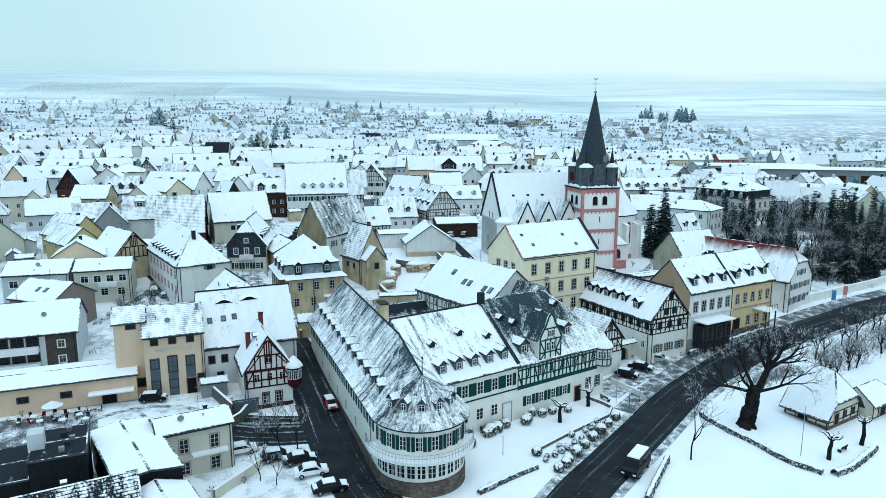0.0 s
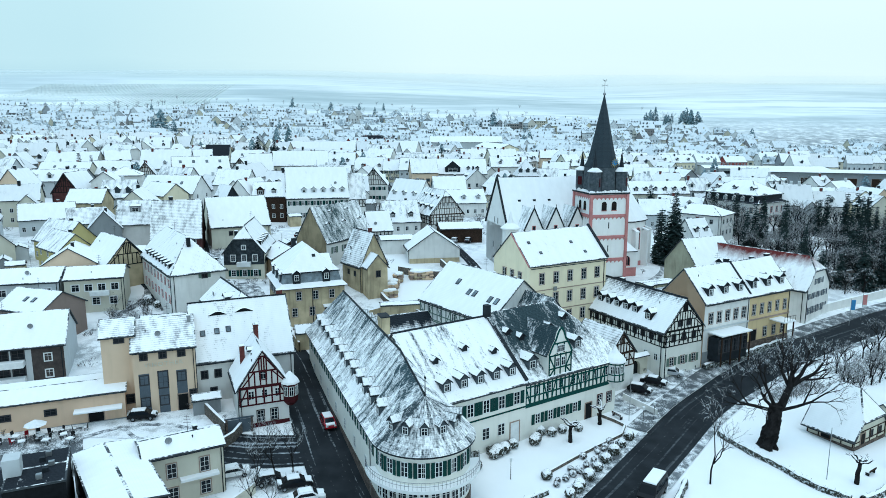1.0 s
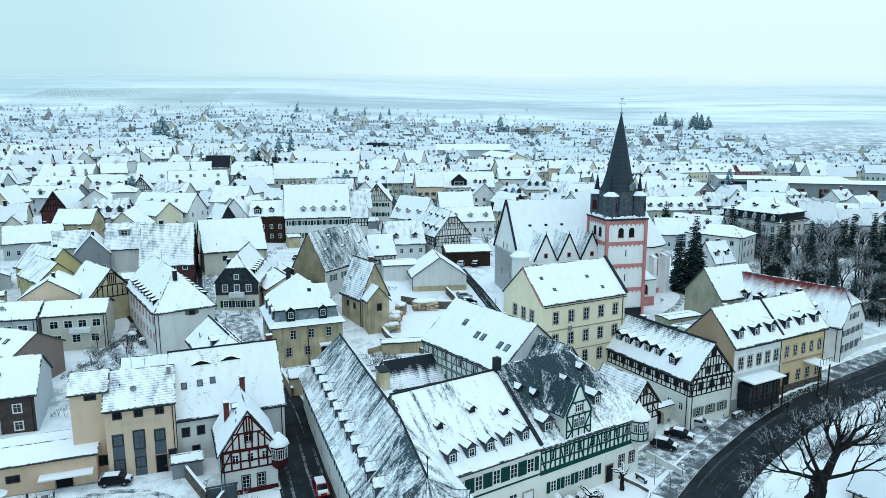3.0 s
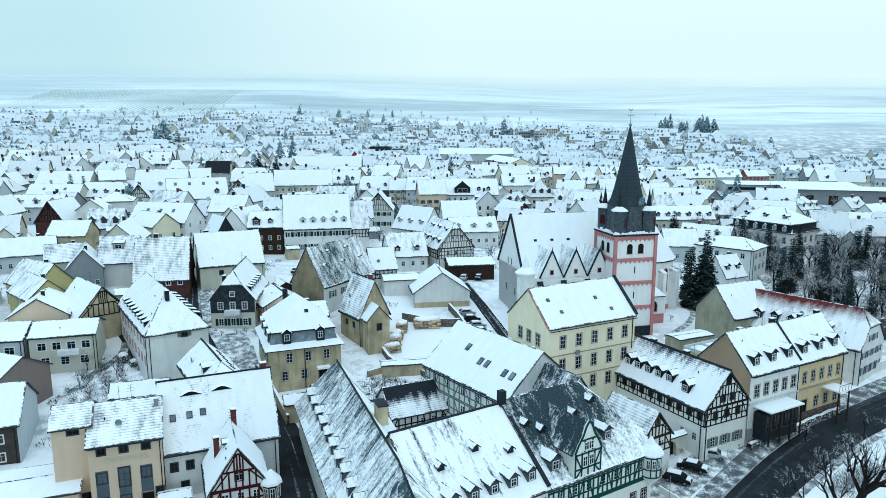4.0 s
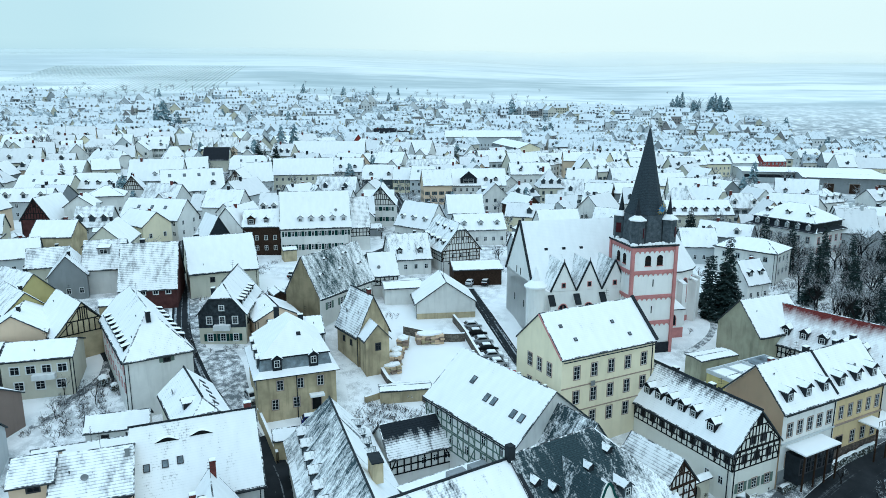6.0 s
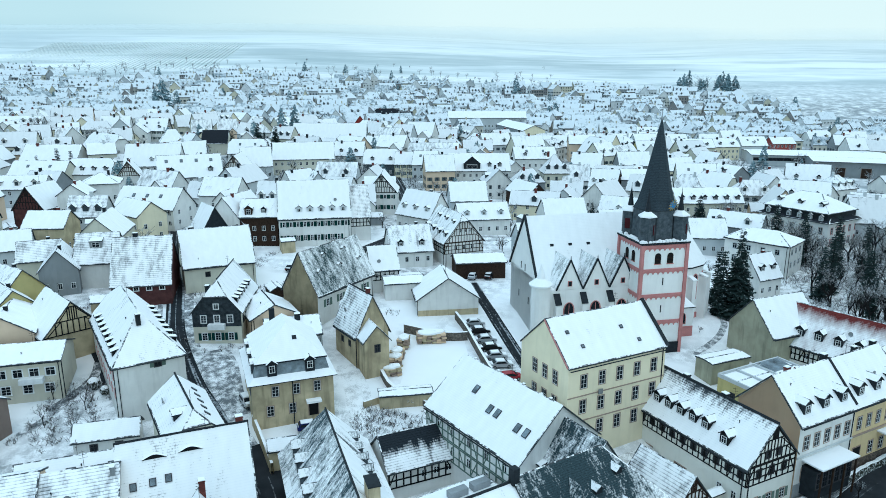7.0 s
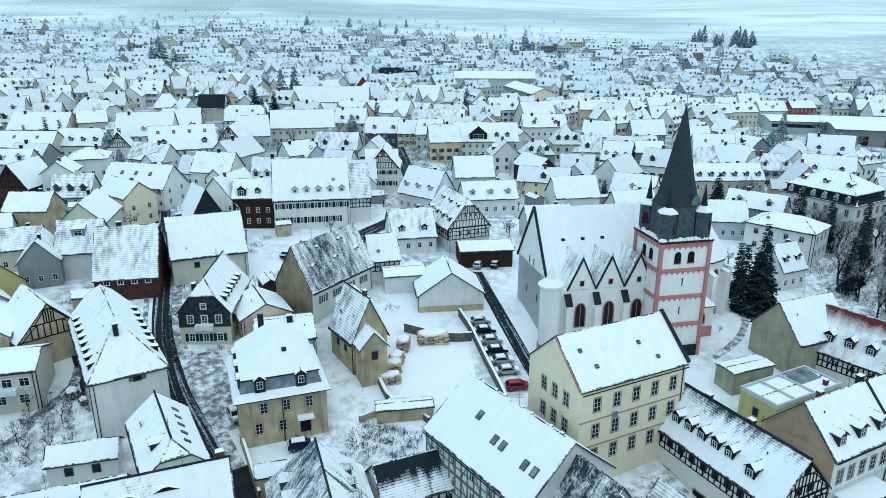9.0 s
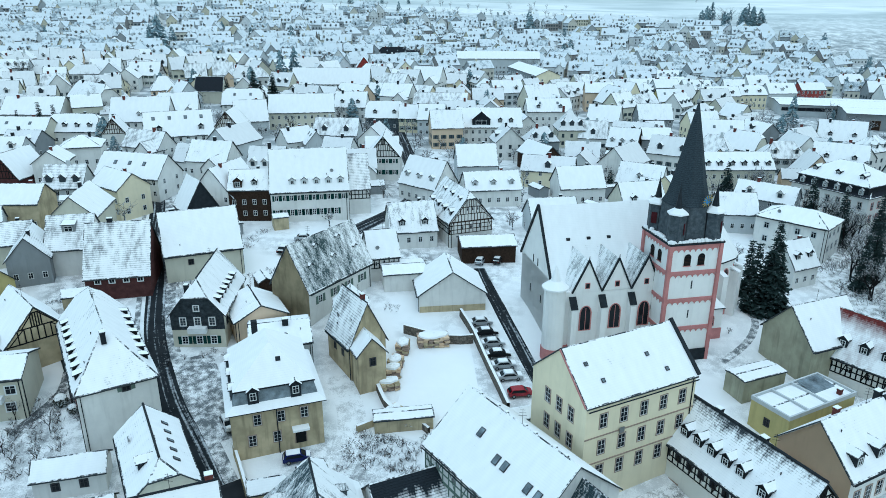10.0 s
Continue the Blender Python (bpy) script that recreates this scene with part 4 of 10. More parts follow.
def inn_dormer(ob, m, sl):
    key = ("inn_dormer", round(sl, 2))
    if key not in PARTS:
        w, h = 1.2, 1.4
        d = h / sl + 0.3
        bm = bmesh.new()
        box(bm, -w / 2, w / 2, 0, d, -0.4, h)
        face(bm, [(-w / 2, 0.002, h), (w / 2, 0.002, h), (0, 0.002, h + 0.75)])
        polys = [[(-w / 2 - 0.16, -0.22, h - 0.16), (0, -0.22, h + 0.8), (0, d + 0.7, h + 0.8), (-w / 2 - 0.16, d - 0.1, h - 0.16)],
                 [(0, -0.22, h + 0.8), (w / 2 + 0.16, -0.22, h - 0.16), (w / 2 + 0.16, d - 0.1, h - 0.16), (0, d + 0.7, h + 0.8)]]
        PARTS[key] = (mesh_of("dormer", bm, M["slatewall"]), mesh_of("dormer_roof", slabs(polys, 0.12, rim=0.1), [M["inn_slate"], M["dark"], M["rim"]]))
    a, b = PARTS[key]
    dm = put("dormer", a, ob, m)
    put("dormer_roof", b, dm)
    put("window", window_joined(0.9, 1.15), dm, pose(0, -0.01, 0.2))


inn_round_wing()
FRONT = 34.0


def front_at(along, back):
    """A place by the inn's front: metres along it from where its two parts meet, and back from it."""
    u, v = math.radians(FRONT), math.radians(FRONT + 90)
    return 10.7 + along * math.cos(u) + back * math.cos(v), 101.0 + along * math.sin(u) + back * math.sin(v)


x, y = front_at(-7.4, 8.2)
inn = House("inn_main_range", "white inn range with green shutters and half-snowed slate roof", x, y, FRONT, 16.6, 16.4, 9.0, 16.4, "inn", "inn_range", shift=1.4, category="building", base=0.2)
inn.ridge_cap()
inn.dormers("S", 5, 1.0, 1.35, 1.45, u0=2.0, u1=16.2, body="slatewall", roof="tile_most")
for u, k in ((4, 4.6), (9.5, 5.4), (14, 4.2)):
    inn.dormer("S", u, k, 0.9, 0.7, "gable", "dark", "tile_half", False)
inn.windows("S", 5.9, 5, 1.15, 1.95, 2.5, 16.3, "", "shutter")
inn.windows("S", 1.9, 4, 1.3, 1.8, 2.5, 13.5, "")
inn.door("S", 14.6, 0.1, 1.6, 3.2, "frame")
inn.beam("S", 0, 5.2, 16.6, 5.2, "shutter", 0.22)
for k in range(4):
    bar("planter_hedge", inn.ob, "hedge", inn.spot("S", 3.2 + 3.4 * k, 0.4, 0.7), 1.6, 0.7, 1.2)
bar("fire_wall_cap", inn.ob, "dark", pose(8.3, -3.5, 12.9, 37.5, 0, 0), 0.5, 12.2, 0.5)
bar("chimney", inn.ob, "dark", pose(8.2, 1.2, 17.4), 0.9, 0.9, 2.0)
x, y = front_at(10.4, 8.6)
grn = House("inn_timbered_range", "inn range with dark green timber framing and dusted slate roof", x, y, FRONT, 19.0, 17.0, 8.8, 16.9, "inn", "inn_green", clip=(0, 0.75), shift=1.0, category="building", base=0.2)
grn.timber("S", 5.2, 8.6, 22, "green", rails=(0.36, 0.80), braces=[(k, 1 if k % 4 else -1) for k in range(0, 22, 2)], t=0.22)
grn.beam("S", 0, 5.0, 19, 5.0, "green", 0.36)
grn.windows("S", 6.5, 7, 1.0, 1.5, 0.8, 18.2, "")
grn.windows("S", 1.9, 4, 1.0, 1.6, 1.2, 11.4, "", "shutter")
grn.door("S", 13.0, 0.1, 1.3, 2.6, "black")
grn.windows("S", 1.9, 2, 0.95, 1.6, 14.4, 18.6, "oxblood")
grn.dormer("S", 2.3, 1.2, 1.7, 1.6, "gable", "slatewall", "tile_most")
grn.dormer("S", 12.6, 2.4, 1.4, 1.5, "gable", "slatewall", "tile_most")
for u, k in ((1.5, 6.0), (3.4, 5.0), (9.5, 5.6), (13.5, 6.5), (10.5, 3.5)):
    grn.dormer("S", u, k, 1.0, 0.7, "gable", "dark", "tile_half", False)


def inn_cross_gable():
    """The tall timbered gable over the front."""
    w, z0, z1, top = 4.6, 7.2, 10.6, 14.6
    m = grn.spot("S", 6.6, 1.5)
    bm = bmesh.new()
    box(bm, -w / 2, w / 2, -0.12, 7.0, z0, z1)
    steps = [(-w / 2, z1), (-w / 2 + 0.5, z1 + 1.0), (-w / 2 + 1.3, z1 + 2.2), (-0.5, z1 + 3.4), (0, top), (0.5, z1 + 3.4), (w / 2 - 1.3, z1 + 2.2), (w / 2 - 0.5, z1 + 1.0), (w / 2, z1)]
    fr = [bm.verts.new((a, -0.12, b)) for a, b in steps]
    bk = [bm.verts.new((a, 0.2, b)) for a, b in steps]
    bm.faces.new(fr)
    for k in range(len(steps) - 1):
        bm.faces.new((fr[k], fr[k + 1], bk[k + 1], bk[k]))
    g = part("cross_gable", bm, M["inn"], grn.ob, "white gable with green framing", m)
    polys = [[(-w / 2 - 0.3, 0.1, z1 - 0.3), (0, 0.1, top - 0.4), (0, 7.6, top - 0.4), (-w / 2 - 0.3, 4.2, z1 - 0.3)],
             [(0, 0.1, top - 0.4), (w / 2 + 0.3, 0.1, z1 - 0.3), (w / 2 + 0.3, 4.2, z1 - 0.3), (0, 7.6, top - 0.4)]]
    part("gable_roof", slabs(polys, 0.15), [M["inn_green"], M["dark"]], g)

    def gb(a, b, t=0.2):
        ln, an = math.hypot(b[0] - a[0], b[1] - a[1]), math.degrees(math.atan2(b[1] - a[1], b[0] - a[0]))
        bar("timber_beam", g, "green", pose((a[0] + b[0]) / 2, -0.15, (a[1] + b[1]) / 2, 0, -an, 0), ln, 0.1, t)

    for z in (z0, 8.4, 10.4, 12.2):
        k = w / 2 - max(0, (z - z1) * 0.62)
        gb((-k, z), (k, z))
    for x_ in (-2.2, -1.1, 0, 1.1, 2.2):
        gb((x_, z0), (x_, z1))
    for x_ in (-0.7, 0.7):
        gb((x_, z1), (x_, 12.2))
    gb((-2.2, z0), (-1.1, 8.4)), gb((2.2, z0), (1.1, 8.4)), gb((-1.2, 8.5), (-2.2, 10.4)), gb((1.2, 8.5), (2.2, 10.4))
    for a, b in zip(steps, steps[1:]):
        gb(a, b, 0.28)
    for x_, z in ((-0.55, 8.6), (0.55, 8.6), (-0.4, 10.8), (0.4, 10.8)):
        put("window", window_joined(0.85, 1.4 if z < 10 else 1.1), g, pose(x_, -0.14, z))


inn_cross_gable()


def inn_oriel():
    """The round bay at the corner of the timbered range, with a snowy cap."""
    ob = grn.ob
    m = grn.spot("S", 18.6, 1.3)
    bm = bmesh.new()
    ring = [(1.5 * math.cos(a), 1.5 * math.sin(a)) for a in np.radians(np.arange(0, 360, 30))]
    loft(bm, [[(x * 0.45, y * 0.45, 2.9) for x, y in ring], [(x, y, 4.1) for x, y in ring], [(x, y, 7.3) for x, y in ring]])
    o = part("corner_oriel", bm, M["white"], ob, "rounded corner oriel with snowy cap", m)
    bm = bmesh.new()
    loft(bm, [[(x * 1.18, y * 1.18, 7.2) for x, y in ring], [(x * 1.18, y * 1.18, 7.4) for x, y in ring], [(x * 0.9, y * 0.9, 8.0) for x, y in ring], [(x * 0.45, y * 0.45, 8.6) for x, y in ring], [(x * 0.06, y * 0.06, 9.6) for x, y in ring]])
    part("oriel_cap", bm, M["snow"], o)
    for a in range(-150, 31, 30):
        t = pose(0, 0, 0, 0, 0, a)
        put("window", window_joined(0.6, 1.3), o, t @ pose(1.46, 0, 5.4, 0, 0, 90))
        bar("timber_beam", o, "green", t @ pose(0, 0, 0, 0, 0, 15) @ pose(1.5, 0, 5.7), 0.12, 0.14, 3.2)
    for z in (4.2, 5.3, 7.0):
        bm = bmesh.new()
        loft(bm, [[(x * 1.05, y * 1.05, z - 0.1) for x, y in ring], [(x * 1.05, y * 1.05, z + 0.1) for x, y in ring]], top=False)
        part("timber_band", bm, M["green"], o)


inn_oriel()

# rear parts of the inn round its court
back = House("inn_rear_roof", "steep dusted slate roof behind the inn", *front_at(15.0, 14.4), FRONT + 90, 9.6, 11.0, 9.0, 16.4, "pale", "inn_green", clip=(0, 0), category="building", base=1.0)
back.dormers("N", 5, 0.8, 0.9, 1.0, "shed")
c1 = House("court_outbuilding", "small half-timbered outbuilding with swept dark roof", -7.2, 131.2, 27, 10.0, 7.4, 4.5, 8.0, "white", "court_slate", base=3.0, category="outbuilding")
c1.timber("S", 1.6, 4.4, 9, "timber", braces=((0, 1), (8, -1)))
c1.windows("S", 2.4, 3, 0.9, 1.1, 4.5, 10.2, "")
flat = House("court_flat_roof", "low snow-covered flat roof in the inn court", *front_at(-1.0, 19.6), FRONT, 13.0, 4.6, 8.6, 8.9, "white", "tile_full", base=0.5, category="outbuilding")
for k in range(2):
    bar("vent_box", flat.ob, "metal", pose(1.0 + k * 3.4, 0, 9.6), 2.6, 1.1, 0.9, "metal ventilation unit with snow")
for u, v in ((-11.5, 14.5), (-13.2, 20.0)):
    t = House("inn_rear_bay", "small snowed bay on the rear of the inn wing", *front_at(u, v), FRONT - 10, 6.5, 4.2, 9.6, 10.3, "pale", "tile_full", base=0.5, category="outbuilding")

# ---- the long framed house with the snowed roof ----
ax = House("framed_annex", "long green-grey half-timbered house under deep snow", 6.9, 131.2, -52.9, 20.6, 14.6, 9.8, 16.0, "white", "tile_full", base=3.2, over=0.35)
ax.timber("S", 3.4, 6.4, 15, "sage", rails=(0.4,), braces=[(k, 1) for k in (0, 4, 8, 12)] + [(k, -1) for k in (2, 6, 10, 14)], t=0.17)
ax.timber("S", 6.5, 9.6, 15, "sage", rails=(0.4,), braces=[(k, -1) for k in (0, 4, 8, 12)] + [(k, 1) for k in (2, 6, 10, 14)], t=0.17)
ax.windows("S", 4.5, 5, 0.95, 1.4, 1.0, 20.0, "")
ax.windows("S", 7.7, 5, 0.95, 1.4, 1.0, 20.0, "")
for u, k in ((6.5, 4.3), (11.0, 3.2), (12.6, 3.2), (17.0, 3.0), (18.7, 3.0)):
    ax.skylight("S", u, k)
for k in range(7):
    ax.chimney(-8 + k * 2.7, 0.1 + (k % 2) * 0.8, 0.35, 0.28, 0.28, "dark")

# ---- the yellow schoolhouse ----
yb = House("school_house", "pale yellow three-storey house with deep snow on its roof", 21.0, 145.1, 29.1, 19.0, 12.4, 14.6, 20.2, "yellow", "tile_full", base=4.5, over=0.25, side=0.15, foot=4)
for z in (2.9, 6.8, 10.9):
    yb.windows("S", z, 5, 1.15, 2.15, 1.2, 18.4)
    yb.windows("W", z, 3, 1.15, 2.15, 2.6, 10.6)
for z in (5.6, 9.7):
    yb.beam("S", 0, z, 19, z, "trimstone", 0.16, 0.12)
bar("verge", yb.ob, "pink", yb.spot("W", 9.3, 17.4) @ pose(0, -0.1, 0, 0, 42, 0), 8.4, 0.25, 0.3, "reddish gable verge")
bar("verge", yb.ob, "dark", yb.spot("E", 3.1, 17.5) @ pose(0, -0.2, 0.2, 0, -42, 0), 8.8, 0.5, 0.5, "dark gable verge")
for u, k in ((4, 2.0), (12.5, 3.4), (14.6, 1.4), (2.5, 4.0)):
    yb.skylight("S", u, k, 0.6, 0.6)
bar("satellite_dish", yb.ob, "metal", yb.spot("S", 6.0, 9.8, 0.3), 0.8, 0.15, 0.8, "grey satellite dish")

# ---- the black-and-white framed house on the road ----
tb = House("framed_gate_house", "black-and-white half-timbered house with snowy dormers", 37.9, 136.6, -61.1, 21.1, 9.6, 7.0, 12.4, "inn", "gate_tiles", base=2.4, foot=5)
tb.timber("S", 4.0, 6.9, 20, "timber", rails=(0.36, 0.72), braces=[(k, 1 if k % 4 else -1) for k in range(1, 20, 4)], t=0.15)
tb.windows("S", 4.95, 10, 0.9, 1.2, 0.0, 21.1, "darkframe")
tb.timber("E", 4.0, 6.9, 8, "timber", rails=(0.36, 0.72), braces=((0, 1), (7, -1), (3, 1), (4, -1)), t=0.17)
tb.gable_timber("E", "timber", 3, 8, t=0.17)
tb.windows("E", 4.9, 3, 0.9, 1.3, 1.0, 8.6, "darkframe")
tb.windows("E", 7.6, 2, 0.9, 1.1, 2.8, 6.8, "darkframe")
tb.windows("E", 0.4, 3, 1.0, 1.5, 0.6, 9.0, "trimstone", "sage")
tb.windows("S", 1.2, 2, 0.9, 1.3, 15.5, 20.5, "")
tb.dormers("S", 5, 1.1, 1.4, 1.4, u0=1.4, u1=13.6, body="black", roof="tile_full")
tb.dormer("S", 16.2, 0.7, 1.5, 1.5, "gable", "black", "tile_full")
tb.ridge_cap("dark", 0.2)
for u in (2.5, 9.5):
    key = tb.door("S", u, -2.0 + u * 0.0, 2.2, 3.2, "black")
for u in (1.5, -6.0):
    tb.chimney(u, 0.3, 1.0, 0.9, 0.7, "dark")


def court_gate():
    ob = thing("court_gateway", "rendered gateway with a round arch and snowy coping", "gateway", 33.6, 125.8, 0.2, 31)
    bm = bmesh.new()
    n = 12
    prof = [(-3.2, -1), (-1.5, -1)] + [(-1.5 * math.cos(math.pi * k / n), 2.2 + 1.5 * math.sin(math.pi * k / n)) for k in range(n + 1)] + [(1.5, -1), (3.2, -1), (3.2, 4.3), (-3.2, 4.3)]
    fr, bk = [bm.verts.new((a, -0.4, b)) for a, b in prof], [bm.verts.new((a, 0.4, b)) for a, b in prof]
    bm.faces.new(fr), bm.faces.new(bk[::-1])
    for k in range(len(prof)):
        j = (k + 1) % len(prof)
        bm.faces.new((fr[k], bk[k], bk[j], fr[j]))
    part("wall", bm, M["cream"], ob)
    part("coping", slabs([[(-3.4, -0.8, 4.2), (3.4, -0.8, 4.2), (3.4, 0, 4.7), (-3.4, 0, 4.7)], [(3.4, 0.8, 4.2), (-3.4, 0.8, 4.2), (-3.4, 0, 4.7), (3.4, 0, 4.7)]], 0.2), [M["tile_full"], M["dark"]], ob)
    for s in (-1, 1):
        bar("gate_leaf", ob, "black", pose(s * 0.75, 0.3, 1.2), 1.45, 0.1, 4.4)


court_gate()
pit = House("small_timbered_gable_house", "small half-timbered gable house with snow-ridged roof", 27.6, 124.0, -57, 9.0, 6.2, 5.4, 9.2, "white", "tile_rows", base=1.8, category="house")
pit.gable_timber("E", "brown", 2, 5)
pit.timber("E", 2.8, 5.3, 5, "brown", braces=((0, 1), (4, -1)))
pit.windows("E", 3.6, 2, 0.8, 1.0, 1.0, 5.2, "")

# ---- white and ochre double house on the road ----
rw = House("white_row_house", "white two-storey house with slate dormers and a porch", 50.2, 137.2, 30, 12.6, 10.4, 10.6, 16.0, "white", "tile_full", base=2.9, foot=5)
ro = House("ochre_row_house", "ochre two-storey house joined to its white neighbour", 61.0, 143.45, 30, 12.6, 10.4, 10.6, 16.0, "ochre", "tile_full", base=2.9, foot=5)
bm = bmesh.new()
face(bm, [(-6.33, 5.2, -3), (-6.33, -5.2, -3), (-6.33, -5.2, 10.5), (-6.33, 0, 15.9), (-6.33, 5.2, 10.5)])
bmesh.ops.solidify(bm, geom=bm.faces[:], thickness=-0.04)
bmesh.ops.recalc_face_normals(bm, faces=bm.faces)
part("gable_render", bm, M["tan"], rw.ob, "bare tan gable wall")
for h_, mat in ((rw, "trimstone"), (ro, "trimstone")):
    h_.dormers("S", 3, 0.7, 1.5, 1.6, body="dark", roof="tile_full")
    h_.beam("S", 0, 10.2, 12.6, 10.2, "dark", 0.3, 0.2)
rw.windows("S", 6.4, 5, 1.15, 2.1, 0.6, 12.2)
rw.windows("S", 1.6, 4, 1.3, 2.0, 0.6, 12.2)
ro.windows("S", 6.4, 5, 1.0, 2.1, 0.4, 12.2)
ro.windows("S", 1.6, 3, 1.1, 2.0, 4.0, 12.2)
ro.door("S", 1.8, 0.0, 1.8, 3.4, "black")
for h_, u0, u1, z in ((rw, 1.2, 9.6, 4.9), (ro, 6.6, 10.2, 4.9)):
    m = h_.spot("S", (u0 + u1) / 2, z, 1.6)
    pr = bar("porch_roof", h_.ob, "snow", m, u1 - u0, 3.4, 0.22, "snow-covered porch roof")
    n_p = 4 if h_ is rw else 2
    for k in range(n_p):
        bar("porch_post", h_.ob, "brown", h_.spot("S", u0 + 0.3 + k * (u1 - u0 - 0.6) / (n_p - 1), z / 2 - 0.5, 3.0), 0.2, 0.2, z + 0.9)
for h_, u0, u1, z in ((rw, 1.4, 9.4, 4.6),):
    vr = bar("veranda", h_.ob, "dark", h_.spot("S", (u0 + u1) / 2, z / 2 - 0.4, 1.2), u1 - u0, 2.3, z - 0.2, "dark glazed veranda under the porch roof")
    n_w = int((u1 - u0) / 1.3)
    for k in range(n_w):
        fr, pn = window_meshes(1.05, 2.4, "darkframe")
        put("pane", pn, put("window", fr, h_.ob, h_.spot("S", u0 + (k + 0.5) * (u1 - u0) / n_w, 1.4, 2.37)))
rw.chimney(-1.5, 1.2, 1.2, 0.8, 0.6, "brick")
rw.chimney(6.0, 0.6, 1.4, 0.9, 0.7, "dark")
ro.chimney(1.5, 0.8, 1.2, 0.8, 0.6, "dark")
ro.chimney(6.0, 0.6, 1.2, 0.9, 0.7, "dark")
for k in range(5):
    bar("balcony_rail_bar", ro.ob, "rail", ro.spot("S", 6.7 + 0.85 * k, 5.5, 3.2), 0.05, 0.05, 1.0)
bar("balcony_rail", ro.ob, "rail", ro.spot("S", 8.4, 6.0, 3.2), 3.6, 0.06, 0.06)
bar("cornice", rw.ob, "pale", rw.spot("S", 6.3, 5.5, 0.06), 12.6, 0.2, 0.3, "grey moulded cornice")
bar("cornice", ro.ob, "trimstone", ro.spot("S", 6.3, 5.5, 0.06), 12.6, 0.2, 0.3, "sandstone cornice")
bar("plinth", rw.ob, "grey", rw.spot("S", 6.3, 0.1, 0.04), 12.6, 0.12, 2.2)
bar("plinth", ro.ob, "ashlar", ro.spot("S", 6.3, 0.1, 0.04), 12.6, 0.12, 2.2)
bar("verge", rw.ob, "dark", pose(6.3, -2.6, 13.55, 46, 0, 0), 0.35, 7.6, 0.35)

# ---- white house with the red roof ----
r1 = House("grey_gabled_wing", "sandy gabled wing with smooth snow on its roof", 61.8, 172.4, 25, 12.6, 10.8, 6.2, 12.0, "olive", "tile_full", base=6.6)
r2 = House("red_roofed_house", "white timbered house with half-bared red tile roof", 73.5, 163.5, -50, 24.0, 11.5, 6.2, 12.6, "white", "tile_red_ridge", clip=(0, 0.45), base=4.6, foot=5)
r2.timber("S", 3.2, 6.0, 20, "timber", rails=(0.45,), braces=[(k, 1) for k in range(1, 20, 4)], u0=0, u1=17)
r2.windows("S", 4.0, 5, 0.9, 1.2, 1, 16, "")
r2.dormers("S", 5, 1.2, 1.5, 1.5, u0=1.5, u1=19, body="dark", roof="tile_full")
r2.windows("E", 6.9, 2, 0.9, 1.3, 3.5, 8.0, "", "panel")
r2.windows("E", 3.9, 4, 0.9, 1.3, 0.8, 10.6, "", "panel")
r2.windows("E", 0.6, 4, 0.9, 1.6, 0.8, 10.6, "", "panel")
yy = House("mustard_yard_building", "mustard-walled yard building with flat snowy roof and parapets", 53.2, 155.0, 30, 15.5, 6.8, 4.4, 4.55, "mustard", "tile_full", base=5.2, over=0.05, side=0.05, category="outbuilding")
for v in (-3.35, 3.35):
    bar("parapet", yy.ob, "pale", pose(0, v, 4.75), 15.7, 0.28, 0.7)
for u in (-7.7, -3.4, 1.2, 7.7):
    bar("parapet", yy.ob, "pale", pose(u, 0, 4.75), 0.28, 6.6, 0.7)
bar("glass_roof", yy.ob, "roofglass", pose(4.4, 0.4, 4.85, 8, 0, 0), 5.0, 5.0, 0.08, "grey patent glazing with snow")
yy.window("W", 3.2, 1.4, 0.8, 1.2, "darkframe")
yy.chimney(5.4, -2.2, 1.2, 0.7, 0.6, "brick")
ys = House("grey_yard_store", "grey rendered store with flat snowy roof", 48.6, 162.6, 25, 9.0, 4.2, 3.9, 4.1, "olive", "tile_full", base=5.8, over=0.15, side=0.15, category="outbuilding")
House("yard_building", "low yard building with snowy lean-to roof", 62.5, 151.0, 30, 7, 5, 4.8, 6.2, "tan", "tile_most", category="outbuilding")


# ---- the church ----
CH = 14.5
CHURCH = (23.4, 184.8)


def arch_window(bm, w, h, mat_frame=0, mat_glass=1, y=0.0):
    """A pointed window standing on z 0, facing -y: a rim, a dark pane and a mullion."""
    n = 8
    half = w / 2
    pts = [(-half, 0), (half, 0), (half, h - w * 0.8)]
    pts += [(half * math.cos(a), h - w * 0.8 + w * 0.8 * math.sin(a)) for a in np.linspace(0.15, math.pi - 0.15, n)]
    pts += [(-half, h - w * 0.8)]
    out = [(p[0] * 1.22, p[1] * 1.06 - 0.12) for p in pts]
    a, b = [bm.verts.new((q[0], y - 0.1, q[1])) for q in out], [bm.verts.new((q[0], y - 0.06, q[1])) for q in pts]
    c = [bm.verts.new((q[0], y + 0.05, q[1])) for q in out]
    for k in range(len(pts)):
        j = (k + 1) % len(pts)
        bm.faces.new((a[k], a[j], b[j], b[k])).material_index = mat_frame
        bm.faces.new((a[k], c[k], c[j], a[j])).material_index = mat_frame
    bm.faces.new([bm.verts.new((q[0], y - 0.04, q[1])) for q in pts]).material_index = mat_glass
    box(bm, -0.05, 0.05, y - 0.09, y, 0, h - 0.3, mat_frame)


